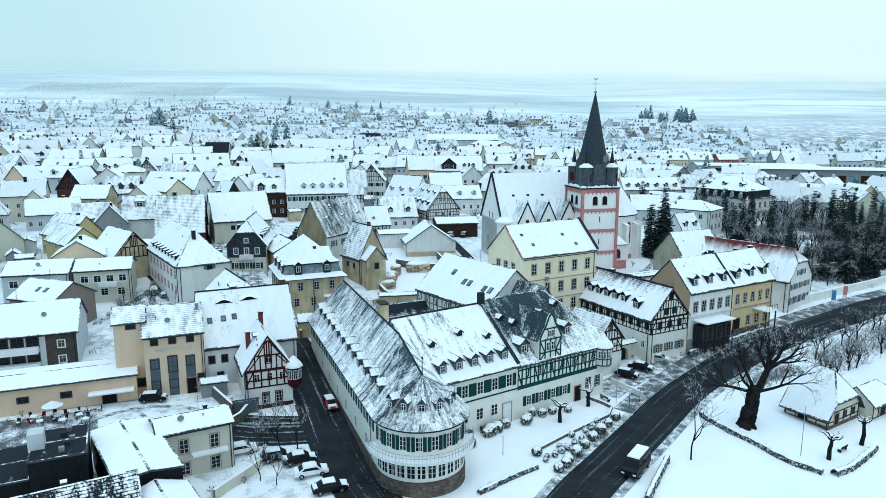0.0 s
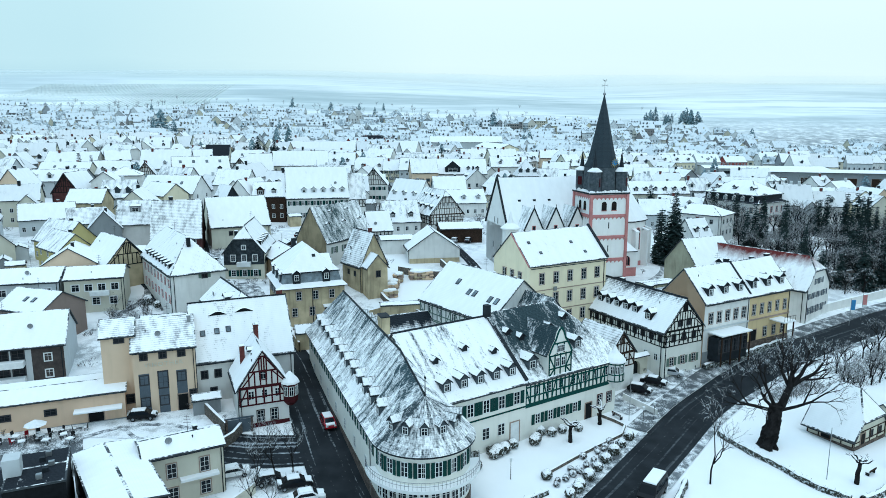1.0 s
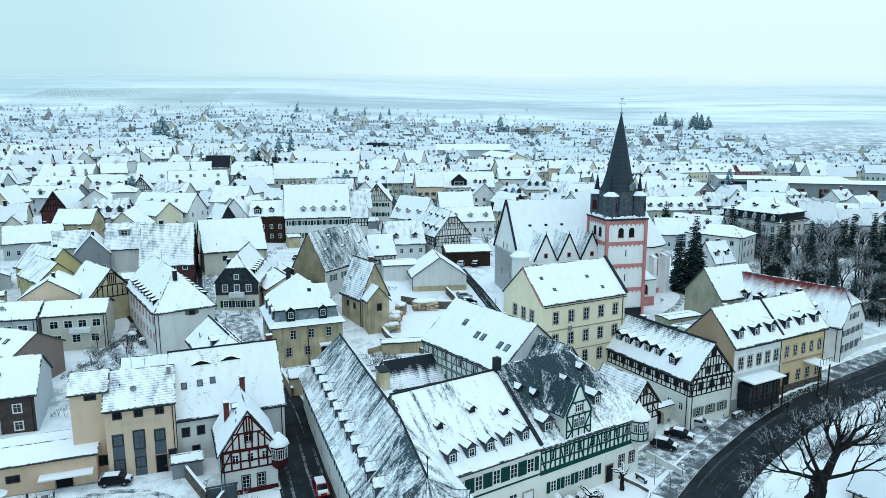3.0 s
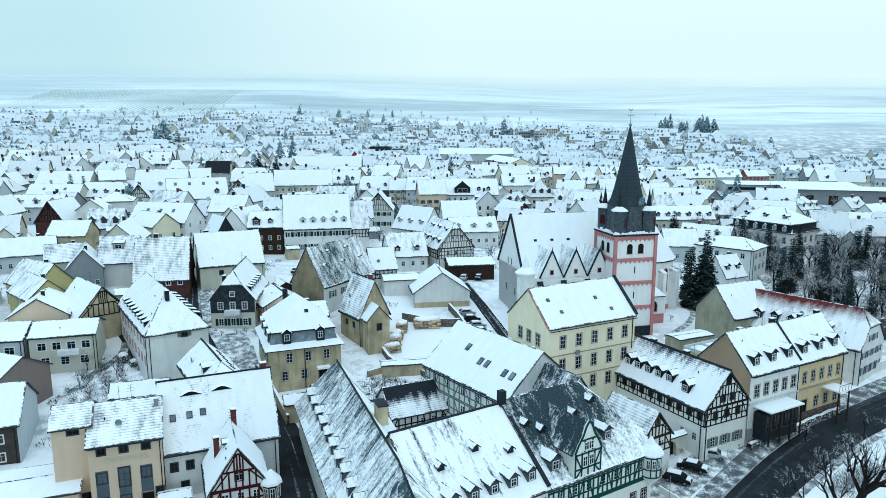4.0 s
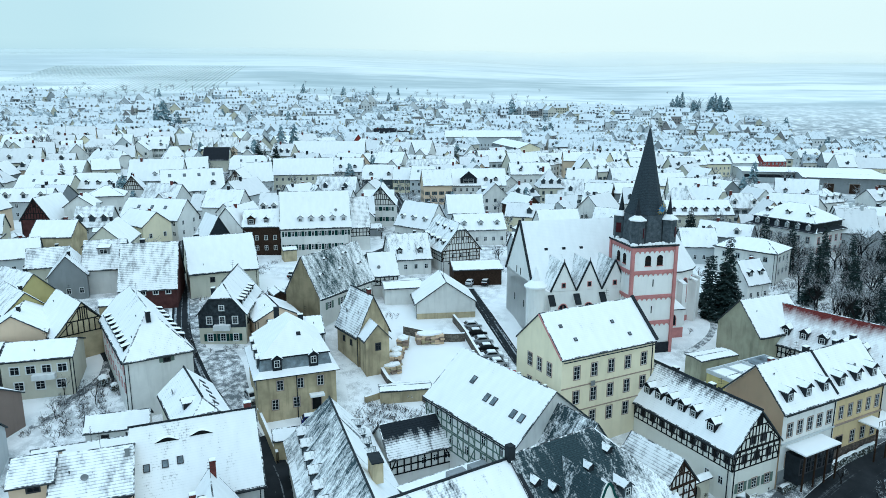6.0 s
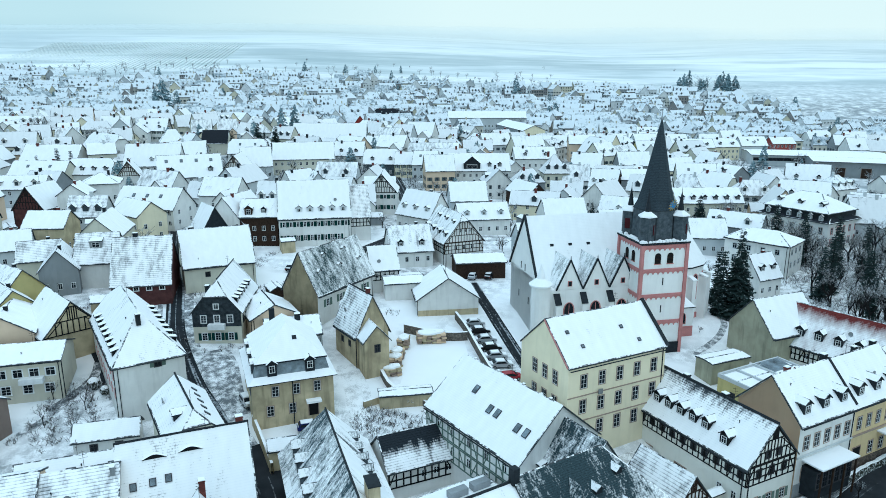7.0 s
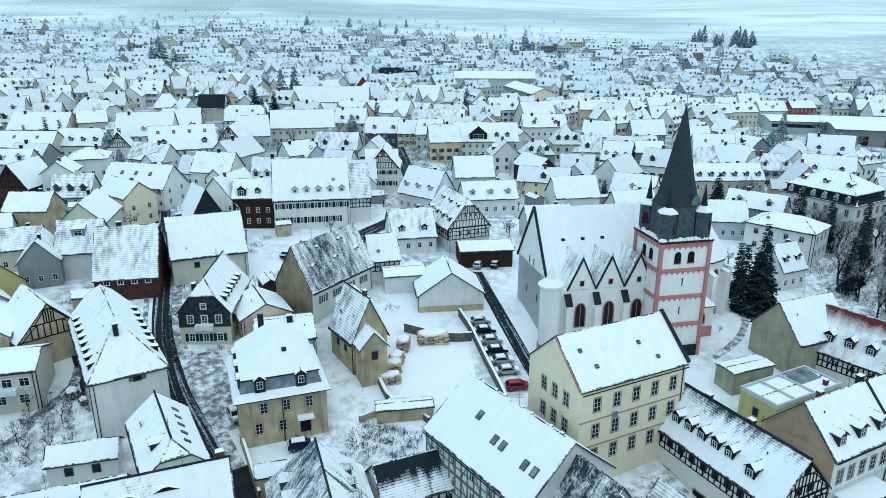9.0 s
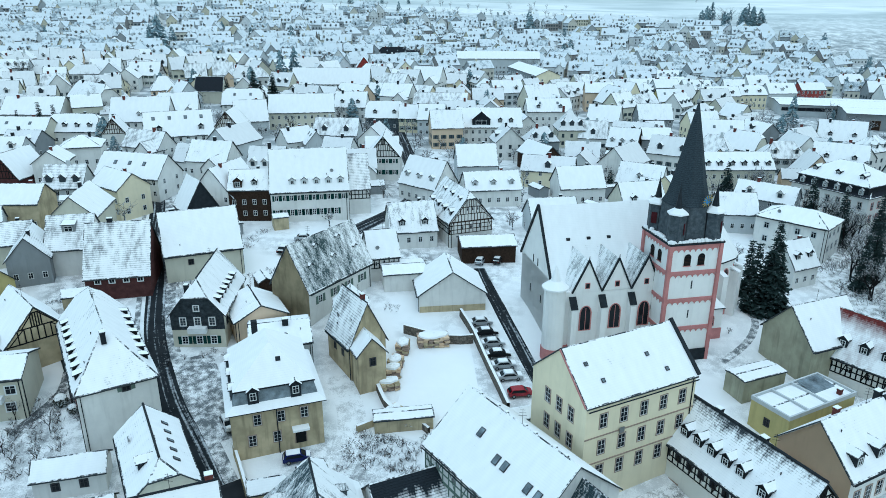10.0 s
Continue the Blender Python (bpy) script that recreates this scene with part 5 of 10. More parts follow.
def church():
    ob = thing("church_nave", "white limewashed church with steep snowy roof and cross gables", "church", *CHURCH, 9.0, CH)
    e, r, hw = 11.5, 23.0, 8.4
    bm = bmesh.new()
    for xx, fl in ((-11, 1), (11, 0)):
        p = [(xx, -hw, -2), (xx, hw, -2), (xx, hw, e), (xx, 0, r), (xx, -hw, e)]
        face(bm, p[::-1] if fl else p)
    box(bm, -11, 11, -hw, hw, -2, e)
    part("nave_wall", bm, M["church"], ob)
    polys = [[(-11, -hw - 0.4, e - 0.5), (11, -hw - 0.4, e - 0.5), (11, 0, r), (-11, 0, r)], [(11, hw + 0.4, e - 0.5), (-11, hw + 0.4, e - 0.5), (-11, 0, r), (11, 0, r)]]
    part("nave_roof", slabs(polys, 0.3), [M["tile_full"], M["dark"]], ob)
    bm = bmesh.new()
    for s in (-1, 1):
        tube(bm, (-11.1, s * (hw + 0.5), e - 0.4), (-11.1, 0, r + 0.5), 0.28, 0.28, 4, caps=True)
    part("gable_coping", bm, M["dark"], ob)
    # south aisle with its cross gables
    ay = -12.8
    bm = bmesh.new()
    box(bm, -11, 8, ay, -hw + 0.1, -2, 11.0)
    part("aisle_wall", bm, M["church"], ob)
    for gx in (-5.9, -0.3, 5.3):
        half, top = 2.8, 16.6
        bm = bmesh.new()
        face(bm, [(gx - half, ay, 10.9), (gx + half, ay, 10.9), (gx, ay, top)])
        face(bm, [(gx - half, ay + 0.4, 10.9), (gx, ay + 0.4, top), (gx + half, ay + 0.4, 10.9)])
        part("cross_gable", bm, M["church"], ob)
        polys = [[(gx - half, ay + 0.2, 10.8), (gx, ay + 0.2, top), (gx, -4.5, top), (gx - half, -hw, 10.8)], [(gx, ay + 0.2, top), (gx + half, ay + 0.2, 10.8), (gx + half, -hw, 10.8), (gx, -4.5, top)]]
        part("gable_roof", slabs(polys, 0.22), [M["tile_bare"], M["dark"]], ob)
        bm = bmesh.new()
        for s in (-1, 1):
            tube(bm, (gx + s * half, ay, 10.9), (gx, ay, top + 0.3), 0.2, 0.2, 4, caps=True)
        tube(bm, (gx, ay, top), (gx, ay, top + 1.1), 0.14, 0.05, 5)
        part("gable_coping", bm, M["dark"], ob)
        bm = bmesh.new()
        arch_window(bm, 1.9, 4.6)
        put("window", mesh_of("window", bm, [M["pink"], M["glass"]]), ob, pose(gx, ay, 3.6))
        bm = bmesh.new()
        box(bm, -0.45, 0.45, -0.1, 0.05, 0, 1.1, 0)
        box(bm, -0.33, 0.33, -0.12, -0.09, 0.12, 0.98, 1)
        put("window", mesh_of("window", bm, [M["pink"], M["glass"]]), ob, pose(gx, ay, 11.6))
    for bx in (-8.6, -3.1, 2.5):
        bm = bmesh.new()
        box(bm, bx - 0.5, bx + 0.5, ay - 1.5, ay, -2, 8.0)
        face(bm, [(bx - 0.5, ay - 1.5, 8.0), (bx + 0.5, ay - 1.5, 8.0), (bx + 0.5, ay, 10.0), (bx - 0.5, ay, 10.0)])
        face(bm, [(bx - 0.5, ay - 1.5, 8.0), (bx - 0.5, ay, 10.0), (bx - 0.5, ay, 8.0)])
        face(bm, [(bx + 0.5, ay - 1.5, 8.0), (bx + 0.5, ay, 8.0), (bx + 0.5, ay, 10.0)])
        part("buttress", bm, M["church"], ob)
        bm = bmesh.new()
        box(bm, bx - 0.62, bx + 0.62, ay - 1.62, ay, -2, 1.0)
        part("plinth", bm, M["pink"], ob)
        bar("buttress_cap", ob, "dark", pose(bx, ay - 0.75, 9.3, 53, 0, 0), 1.3, 2.4, 0.2)
    bm = bmesh.new()
    box(bm, -11.15, 8, ay - 0.15, -hw, -2, 0.9)
    part("plinth", bm, M["pink"], ob)
    # stair turret at the corner
    ring = [(math.cos(a), math.sin(a)) for a in np.radians(np.arange(0, 360, 20))]
    bm = bmesh.new()
    tx, ty = -11.8, -12.6
    loft(bm, [[(tx + 1.9 * x, ty + 1.9 * y, -2) for x, y in ring], [(tx + 1.9 * x, ty + 1.9 * y, 12.4) for x, y in ring]])
    part("stair_turret", bm, M["church"], ob, "round white stair turret")
    bm = bmesh.new()
    loft(bm, [[(tx + 2.05 * x, ty + 2.05 * y, -2) for x, y in ring], [(tx + 2.05 * x, ty + 2.05 * y, 0.9) for x, y in ring]])
    part("plinth", bm, M["pink"], ob)
    bm = bmesh.new()
    loft(bm, [[(tx + 2.35 * x, ty + 2.35 * y, 12.2) for x, y in ring], [(tx + 2.35 * x, ty + 2.35 * y, 12.5) for x, y in ring], [(tx + 0.9 * x, ty + 0.9 * y, 13.6) for x, y in ring], [(tx + 0.06 * x, ty + 0.06 * y, 16.4) for x, y in ring]])
    part("turret_cap", bm, M["snow"], ob)
    # west annex and slits
    for u, z in ((-3.5, 6.0), (2.5, 6.0), (-1.0, 12.5), (1.5, 12.5)):
        bar("slit_window", ob, "dark", pose(-11.03, u, z), 0.06, 0.35, 1.5)
    for u in (-4.5, -0.5, 3.5):
        s = (r - e) / hw
        dm_y = -hw + 4.2
        m = pose(u - 2.0, dm_y, e + 4.2 * s + 0.2)
        bm = bmesh.new()
        box(bm, -0.35, 0.35, 0, 0.9, -0.2, 0.6)
        part("roof_hatch", bm, M["dark"], ob, "", m)
    # choir with its apse
    x0, x1, hw2, e2, r2 = 10.5, 24.5, 6.0, 11.8, 22.0
    apse = [(x1, -hw2), (x1 + 3.6, -hw2 * 0.72), (x1 + 5.6, -2.2), (x1 + 5.6, 2.2), (x1 + 3.6, hw2 * 0.72), (x1, hw2)]
    plan = [(x0, -hw2)] + apse + [(x0, hw2)]
    bm = bmesh.new()
    loft(bm, [[(x, y, -2) for x, y in plan], [(x, y, e2) for x, y in plan]], top=False)
    part("choir_wall", bm, M["church"], ob)
    bm = bmesh.new()
    mid = (x1 - 2, 0)
    grow = lambda p, g: (mid[0] + (p[0] - mid[0]) * g, p[1] * g)
    loft(bm, [[(*grow(p, 1.03), -2) for p in plan], [(*grow(p, 1.03), 1.0) for p in plan]], top=True)
    part("plinth", bm, M["pink"], ob)
    edge = [(*grow(p, 1.07), e2 - 0.3) for p in apse]
    tip = (x1 - 0.5, 0, r2)
    polys = [[(x0, -hw2 * 1.07, e2 - 0.3), edge[0], tip, (x0, 0, r2)], [edge[-1], (x0, hw2 * 1.07, e2 - 0.3), (x0, 0, r2), tip]]
    polys += [[a, b, tip] for a, b in zip(edge, edge[1:])]
    part("choir_roof", slabs(polys, 0.3), [M["tile_full"], M["dark"]], ob)
    for (px, py), a in ((( x1 - 3, -hw2), 0), ((x1 + 1.8, -hw2 * 0.86), 25), ((x1 + 4.6, -3.3), 52)):
        bm = bmesh.new()
        arch_window(bm, 1.5, 5.6)
        put("window", mesh_of("window", bm, [M["pink"], M["glass"]]), ob, pose(px, py - 0.02, 4.2, 0, 0, a))
    for px, py, a in ((x1, -hw2, 12), (x1 + 3.6, -hw2 * 0.72, 38), (x1 + 5.6, -2.2, 70)):
        m = pose(px, py, 0, 0, 0, a)
        bm = bmesh.new()
        box(bm, -0.5, 0.5, -1.6, 0.2, -2, 9.2)
        part("buttress", bm, M["church"], ob, "", m)
        bar("buttress_cap", ob, "snow", m @ pose(0, -0.75, 9.5, 20, 0, 0), 1.2, 2.0, 0.3)
    # sacristy by the choir
    bm = bmesh.new()
    box(bm, 16.5, 22.0, -12.2, -6, -2, 5.2)
    part("sacristy_wall", bm, M["church"], ob)
    bm = bmesh.new()
    box(bm, 16.4, 22.1, -12.3, -6, -2, 1.0)
    part("plinth", bm, M["pink"], ob)
    part("sacristy_roof", slabs([[(16.2, -12.5, 5.0), (22.3, -12.5, 5.0), (19.2, -8.5, 8.6)], [(22.3, -12.5, 5.0), (22.3, -6, 5.0), (19.2, -8.5, 8.6)], [(22.3, -6, 5.0), (16.2, -6, 5.0), (19.2, -8.5, 8.6)], [(16.2, -6, 5.0), (16.2, -12.5, 5.0), (19.2, -8.5, 8.6)]], 0.2), [M["tile_most"], M["dark"]], ob)
    bm = bmesh.new()
    arch_window(bm, 1.3, 2.4)
    put("window", mesh_of("window", bm, [M["pink"], M["glass"]]), ob, pose(19.6, -12.2, 1.6))


church()


def church_tower():
    ob = thing("church_tower", "white tower with pink bands and slate spire with corner turrets", "church tower", 37.5, 175.4, 8.6, CH)
    hw, top = 4.65, 20.7
    bm = bmesh.new()
    box(bm, -hw, hw, -hw, hw, -2, top)
    part("shaft", bm, M["church"], ob)
    bands = (5.0, 10.5, 15.6, 20.3)
    for sx in (-1, 1):
        for sy in (-1, 1):
            bm = bmesh.new()
            box(bm, sx * (hw + 0.06) - 0.32, sx * (hw + 0.06) + 0.32, sy * (hw + 0.06) - 0.32, sy * (hw + 0.06) + 0.32, -2, top)
            part("corner_strip", bm, M["pink"], ob)
    for z in bands:
        bm = bmesh.new()
        box(bm, -hw - 0.16, hw + 0.16, -hw - 0.16, hw + 0.16, z - 0.3, z + 0.25)
        part("band", bm, M["pink"], ob)
        # round-arched corbel table under each band
        for side in range(4):
            bm = bmesh.new()
            n = 8
            w = 2 * (hw - 0.4) / n
            for k in range(n):
                cx = -hw + 0.4 + (k + 0.5) * w
                arc = [(cx + w * 0.42 * math.cos(a), z - 0.95 + w * 0.42 * math.sin(a)) for a in np.linspace(0, math.pi, 7)]
                ring = [(cx + w / 2, z - 0.95), (cx + w / 2, z - 0.3), (cx - w / 2, z - 0.3), (cx - w / 2, z - 0.95)]
                vs = [bm.verts.new((a, -hw - 0.08, b)) for a, b in arc[:1] + ring + arc[:0:-1]]
                bm.faces.new(vs)
            bmesh.ops.recalc_face_normals(bm, faces=bm.faces)
            part("arched_frieze", bm, M["pink"], ob, "", pose(0, 0, 0, 0, 0, 90 * side))
    bm = bmesh.new()
    box(bm, -hw - 0.3, hw + 0.3, -hw - 0.3, hw + 0.3, -2, 0.5)
    part("plinth", bm, M["dark"], ob)
    for side in range(4):
        turn = pose(0, 0, 0, 0, 0, 90 * side)
        for u in (-1.3, 1.3):
            n = 8
            bm = bmesh.new()
            pts = [(-0.65, 0), (0.65, 0), (0.65, 1.5)] + [(0.65 * math.cos(a), 1.5 + 0.65 * math.sin(a)) for a in np.linspace(0.2, math.pi - 0.2, n)] + [(-0.65, 1.5)]
            face(bm, [(a, -0.03, b) for a, b in pts])
            box(bm, -0.75, 0.75, -0.14, 0.0, -0.12, 0.0, 1)
            bell = part("bell_opening", bm, [M["black"], M["pink"]], ob, "dark arched bell opening with louvres", turn @ pose(u, -hw - 0.02, 16.8))
            for k in range(7):
                bar("louvre", bell, "brown", pose(0, -0.05, 0.14 + k * 0.26, 25, 0, 0), 1.2, 0.12, 0.03)
        for z in (12.2, 6.6):
            bar("slit_window", ob, "dark", turn @ pose(0.1, -hw - 0.01, z + 1), 0.22, 0.06, 1.5)
    bar("slit_window", ob, "dark", pose(-1.5, -hw - 0.01, 3.2), 0.35, 0.06, 1.0)
    # gallery
    bm = bmesh.new()
    box(bm, -hw - 0.5, hw + 0.5, -hw - 0.5, hw + 0.5, top, top + 0.35)
    part("gallery_floor", bm, M["dark"], ob)
    rnd = random.Random(5)
    bm = bmesh.new()
    for side in range(4):
        t = pose(0, 0, 0, 0, 0, 90 * side)
        for k in range(14):
            a = -hw - 0.4 + k * (2 * hw + 0.8) / 14
            h = 0.25 + 0.45 * rnd.random()
            for q in [t @ Vector((a, -hw - 0.5, 0))]:
                pass
            c = t @ Vector((a + 0.35, -hw + 0.1, top + 0.35))
            ring = [(0.55 * math.cos(b) * (0.8 + 0.4 * rnd.random()), 0.5 * math.sin(b)) for b in np.radians(np.arange(0, 360, 60))]
            loft(bm, [[c + Vector((p, q, -0.05)) for p, q in ring], [c + Vector((p * 0.8, q * 0.8, h * 0.7)) for p, q in ring], [c + Vector((p * 0.35, q * 0.35, h)) for p, q in ring]])
    part("gallery_snow", bm, M["snow"], ob, "heaped snow on the gallery")
    # slate lantern, spire and corner turrets
    oct_ = [(math.cos(a), math.sin(a)) for a in np.radians(np.arange(22.5, 382.5, 45))]
    bm = bmesh.new()
    loft(bm, [[(4.3 * x, 4.3 * y, top + 0.3) for x, y in oct_], [(4.1 * x, 4.1 * y, top + 6.4) for x, y in oct_]])
    part("lantern", bm, M["slatewall"], ob, "slate-clad octagonal lantern")
    hs = [(4.25, 6.2), (3.5, 7.6), (2.85, 10.0), (1.9, 14.5), (0.95, 19.2), (0.1, 23.2)]
    polys = []
    for (ra, za), (rb, zb) in zip(hs, hs[1:]):
        for k in range(8):
            j = (k + 1) % 8
            polys.append([(ra * oct_[k][0], ra * oct_[k][1], top + za), (ra * oct_[j][0], ra * oct_[j][1], top + za), (rb * oct_[j][0], rb * oct_[j][1], top + zb), (rb * oct_[k][0], rb * oct_[k][1], top + zb)])
    part("spire", slabs(polys, 0.05), [M["tile_slate"], M["dark"]], ob, "steep octagonal slate spire")
    for sx in (-1, 1):
        for sy in (-1, 1):
            c = (sx * 3.45, sy * 3.45)
            bm = bmesh.new()
            r6 = [(1.55 * math.cos(a), 1.55 * math.sin(a)) for a in np.radians(np.arange(0, 360, 60) + 15)]
            loft(bm, [[(c[0] + x, c[1] + y, top + 0.3) for x, y in r6], [(c[0] + x, c[1] + y, top + 5.3) for x, y in r6]])
            tr = part("corner_turret", bm, M["slatewall"], ob)
            bm = bmesh.new()
            loft(bm, [[(c[0] + 1.2 * x, c[1] + 1.2 * y, top + 5.25) for x, y in r6], [(c[0] + 1.15 * x, c[1] + 1.15 * y, top + 5.5) for x, y in r6], [(c[0] + 0.35 * x, c[1] + 0.35 * y, top + 6.3) for x, y in r6]])
            part("turret_cap", bm, M["snow"], tr)
            bm = bmesh.new()
            loft(bm, [[(c[0] + 0.42 * x, c[1] + 0.42 * y, top + 6.1) for x, y in r6], [(c[0] + 0.3 * x, c[1] + 0.3 * y, top + 7.2) for x, y in r6], [(c[0] + 0.02 * x, c[1] + 0.02 * y, top + 10.0) for x, y in r6]])
            tube(bm, (*c, top + 9.8), (*c, top + 10.8), 0.05, 0.03, 5)
            part("turret_spire", bm, M["dark"], tr)
            bm = bmesh.new()
            box(bm, -0.5, 0.5, -0.06, 0.05, 0, 2.0)
            part("turret_shutter", bm, M["oxblood"], tr, "dark red shutter", pose(c[0], c[1], top + 1.8, 0, 0, 45 if sx * sy > 0 and sy < 0 else (-45 if sx < 0 else 45)) @ pose(0, -1.42, 0))
    # clock: a blue dial with gilded rays
    bm = bmesh.new()
    ring = [(math.cos(a), math.sin(a)) for a in np.radians(np.arange(0, 360, 15))]
    loft(bm, [[(0.85 * x, 0.0, 0.85 * y) for x, y in ring], [(0.85 * x, -0.12, 0.85 * y) for x, y in ring]])
    for a in range(0, 360, 30):
        c, s = math.cos(math.radians(a)), math.sin(math.radians(a))
        tube(bm, (0.55 * c, -0.15, 0.55 * s), (1.25 * c, -0.12, 1.25 * s), 0.1, 0.03, 4, 1)
    tube(bm, (0, -0.18, 0), (0.1, -0.18, 0.7), 0.05, 0.03, 4, 1)
    tube(bm, (0, -0.18, 0), (0.45, -0.18, 0.2), 0.06, 0.03, 4, 1)
    part("clock", bm, [M["blue"], M["gold"]], ob, "blue clock face with gilded rays", pose(1.35, -4.0, top + 7.4, 12, 0, 18))
    bm = bmesh.new()
    tip = top + 23.1
    tube(bm, (0, 0, tip), (0, 0, tip + 3.6), 0.07, 0.04, 6)
    bmesh.ops.create_icosphere(bm, subdivisions=2, radius=0.38, matrix=pose(0, 0, tip + 0.3))
    tube(bm, (-0.6, 0, tip + 2.3), (0.6, 0, tip + 2.3), 0.05, 0.05, 6)
    for s in (-1, 1):
        tube(bm, (s * 0.6, 0, tip + 2.1), (s * 0.6, 0, tip + 2.5), 0.05, 0.05, 5)
    face(bm, [(-0.5, 0, tip + 3.5), (-0.1, 0, tip + 3.55), (0.1, 0, tip + 3.35), (0.55, 0, tip + 3.9), (0.3, 0, tip + 3.25), (-0.05, 0, tip + 3.2), (-0.3, 0, tip + 3.35), (-0.55, 0, tip + 3.7)])
    part("weathercock", bm, M["metal"], ob, "iron cross with a weathercock")


church_tower()

# ---- the winery and the houses beside the street ----
wr = House("big_roofed_house", "white house with a broad snow-covered tile roof", -34.9, 118.2, 24, 15.4, 12.0, 6.9, 14.6, "white", "tile_most", base=2.4)
wr.ridge_cap("dark", 0.14)
for u, k in ((1.6, 2.6), (3.8, 2.7), (5.6, 2.8)):
    wr.skylight("S", u, k, 0.8, 1.0)
for u, k in ((4.2, 4.4), (8.4, 4.5)):
    wr.eyebrow("S", u, k)
wr.windows("S", 3.9, 2, 0.9, 1.2, 0.3, 4.4, "darkframe")
wr.window("S", 2.6, 1.0, 0.9, 1.2, "darkframe")
wr.chimney(6.9, 0.3, 1.4, 0.9, 0.7)
fw = House("framed_gable_house", "white house with oxblood half-timbered gable beside the street", -29.0, 107.6, -67, 9.6, 7.2, 5.9, 11.2, "white", "tile_full", base=2.0)
fw.gable_timber("E", "oxblood", 2, 5, t=0.22)
fw.timber("E", 3.0, 5.8, 6, "oxblood", braces=((0, 1), (5, -1)), t=0.22)
fw.windows("E", 3.9, 3, 0.9, 1.4, 0.8, 6.6, "")
fw.windows("E", 0.4, 2, 0.95, 1.7, 2.0, 6.0, "brown")
fw.window("E", 3.6, 6.9, 0.9, 1.3, "oxblood")
fw.windows("S", 3.6, 1, 0.9, 1.3, 2.2, 5.0, "oxblood")
fw.dormer("S", 4.6, 2.2, 0.9, 0.8, "gable", "pale", "tile_full")
bar("plinth", fw.ob, "oxblood", fw.spot("E", 3.6, -0.6) @ pose(0, -0.04, 0), 7.2, 0.12, 1.6, "oxblood painted plinth")
fw.chimney(-1.0, -2.2, 2.6, 0.7, 0.7)
fw.chimney(-4.2, 0.4, 2.2, 0.7, 0.7)


def fw_oriel():
    m = fw.spot("E", 7.2, 0.0) @ pose(0.3, 0.2, 0)
    ring = [(1.15 * math.cos(a), 1.15 * math.sin(a)) for a in np.radians(np.arange(0, 360, 45) + 22.5)]
    bm = bmesh.new()
    loft(bm, [[(x * 0.5, y * 0.5, 2.3) for x, y in ring], [(x, y, 3.0) for x, y in ring], [(x, y, 5.9) for x, y in ring]])
    o = part("corner_oriel", bm, M["oxblood"], fw.ob, "corner oriel in oxblood timber", m)
    bm = bmesh.new()
    loft(bm, [[(x * 1.3, y * 1.3, 5.8) for x, y in ring], [(x * 1.2, y * 1.2, 6.1) for x, y in ring], [(x * 0.2, y * 0.2, 7.4) for x, y in ring]])
    part("oriel_cap", bm, M["snow"], o)
    for a in (-135, -90, -45, 0, 45):
        put("window", window_joined(0.7, 1.5), o, pose(0, 0, 0, 0, 0, a) @ pose(1.07, 0, 3.9, 0, 0, 90))


fw_oriel()
vi = House("winery", "beige winery building with tall grey-framed windows", -45.0, 111.6, 22, 8.8, 11.6, 10.3, 13.6, "beige", "tile_rows", base=2.2)
vi.windows("S", 8.9, 3, 0.95, 1.0, 0.2, 8.2, "darkframe")
for k in range(3):
    u = 1.4 + k * 2.65
    bar("window_bay", vi.ob, "panel", vi.spot("S", u, 3.4) @ pose(0, -0.012, 0), 1.5, 0.04, 6.6, "tall grey window bay")
    if k == 1:
        vi.window("S", u, 4.2, 1.3, 2.6, "darkframe")
    else:
        vi.window("S", u, 5.0, 1.15, 1.4, "darkframe")
    if k < 2:
        vi.window("S", u, 1.5, 1.2, 1.4, "darkframe")
vi.door("S", 6.7, 0.2, 1.4, 2.6, "black")
vi.window("S", 8.2, 2.2, 0.9, 1.1, "darkframe")
vi.chimney(3.9, -1.4, 1.2, 0.5, 0.5, "metal")
for k in range(4):
    bar("step", vi.ob, "snow", vi.spot("S", 6.9, -0.9 + 0.18 * k, 1.7 - k * 0.35), 1.6, 0.36, 0.16)
vt = House("winery_tower", "beige stair tower of the winery with ribbed snowy roof", -51.0, 109.4, 22, 4.6, 7.4, 12.3, 14.0, "beige", "tile_rows", base=2.2)
vt.window("S", 2.5, 11.3, 1.3, 0.7, "darkframe")
vt.window("S", 2.9, 1.6, 2.2, 1.3, "darkframe")
lo = House("winery_store", "long low peach winery store with flat snowy roof", -64.2, 102.2, 22, 31.0, 9.0, 4.8, 5.4, "peach", "tile_full", base=1.9)
lo.windows("S", 2.6, 4, 1.4, 0.8, 1, 24, "darkframe")
lo.door("S", 27.0, 0.1, 2.0, 2.2, "black")
bar("canopy", lo.ob, "snow", lo.spot("S", 27.4, 2.9, 0.9), 6.4, 1.8, 0.2, "snow-covered door canopy")
bar("base_course", lo.ob, "grey", lo.spot("S", 15.5, 0.2) @ pose(0, -0.06, 0), 31.0, 0.1, 1.1)


def letters(text, size, m, parent, mat):
    cu = bpy.data.curves.new("lettering", "FONT")
    cu.body, cu.size, cu.extrude, cu.align_x, cu.space_character = text, size, 0.03, "CENTER", 1.25
    ob = new("lettering", cu)
    ob.parent, ob.matrix_basis = parent, m @ pose(0, -0.06, 0, 90, 0, 0)
    cu.materials.append(M[mat])
    ob["label"] = "raised pale house lettering"


letters("VINOTHEK", 0.95, vi.spot("S", 4.3, 7.7), vi.ob, "cream")

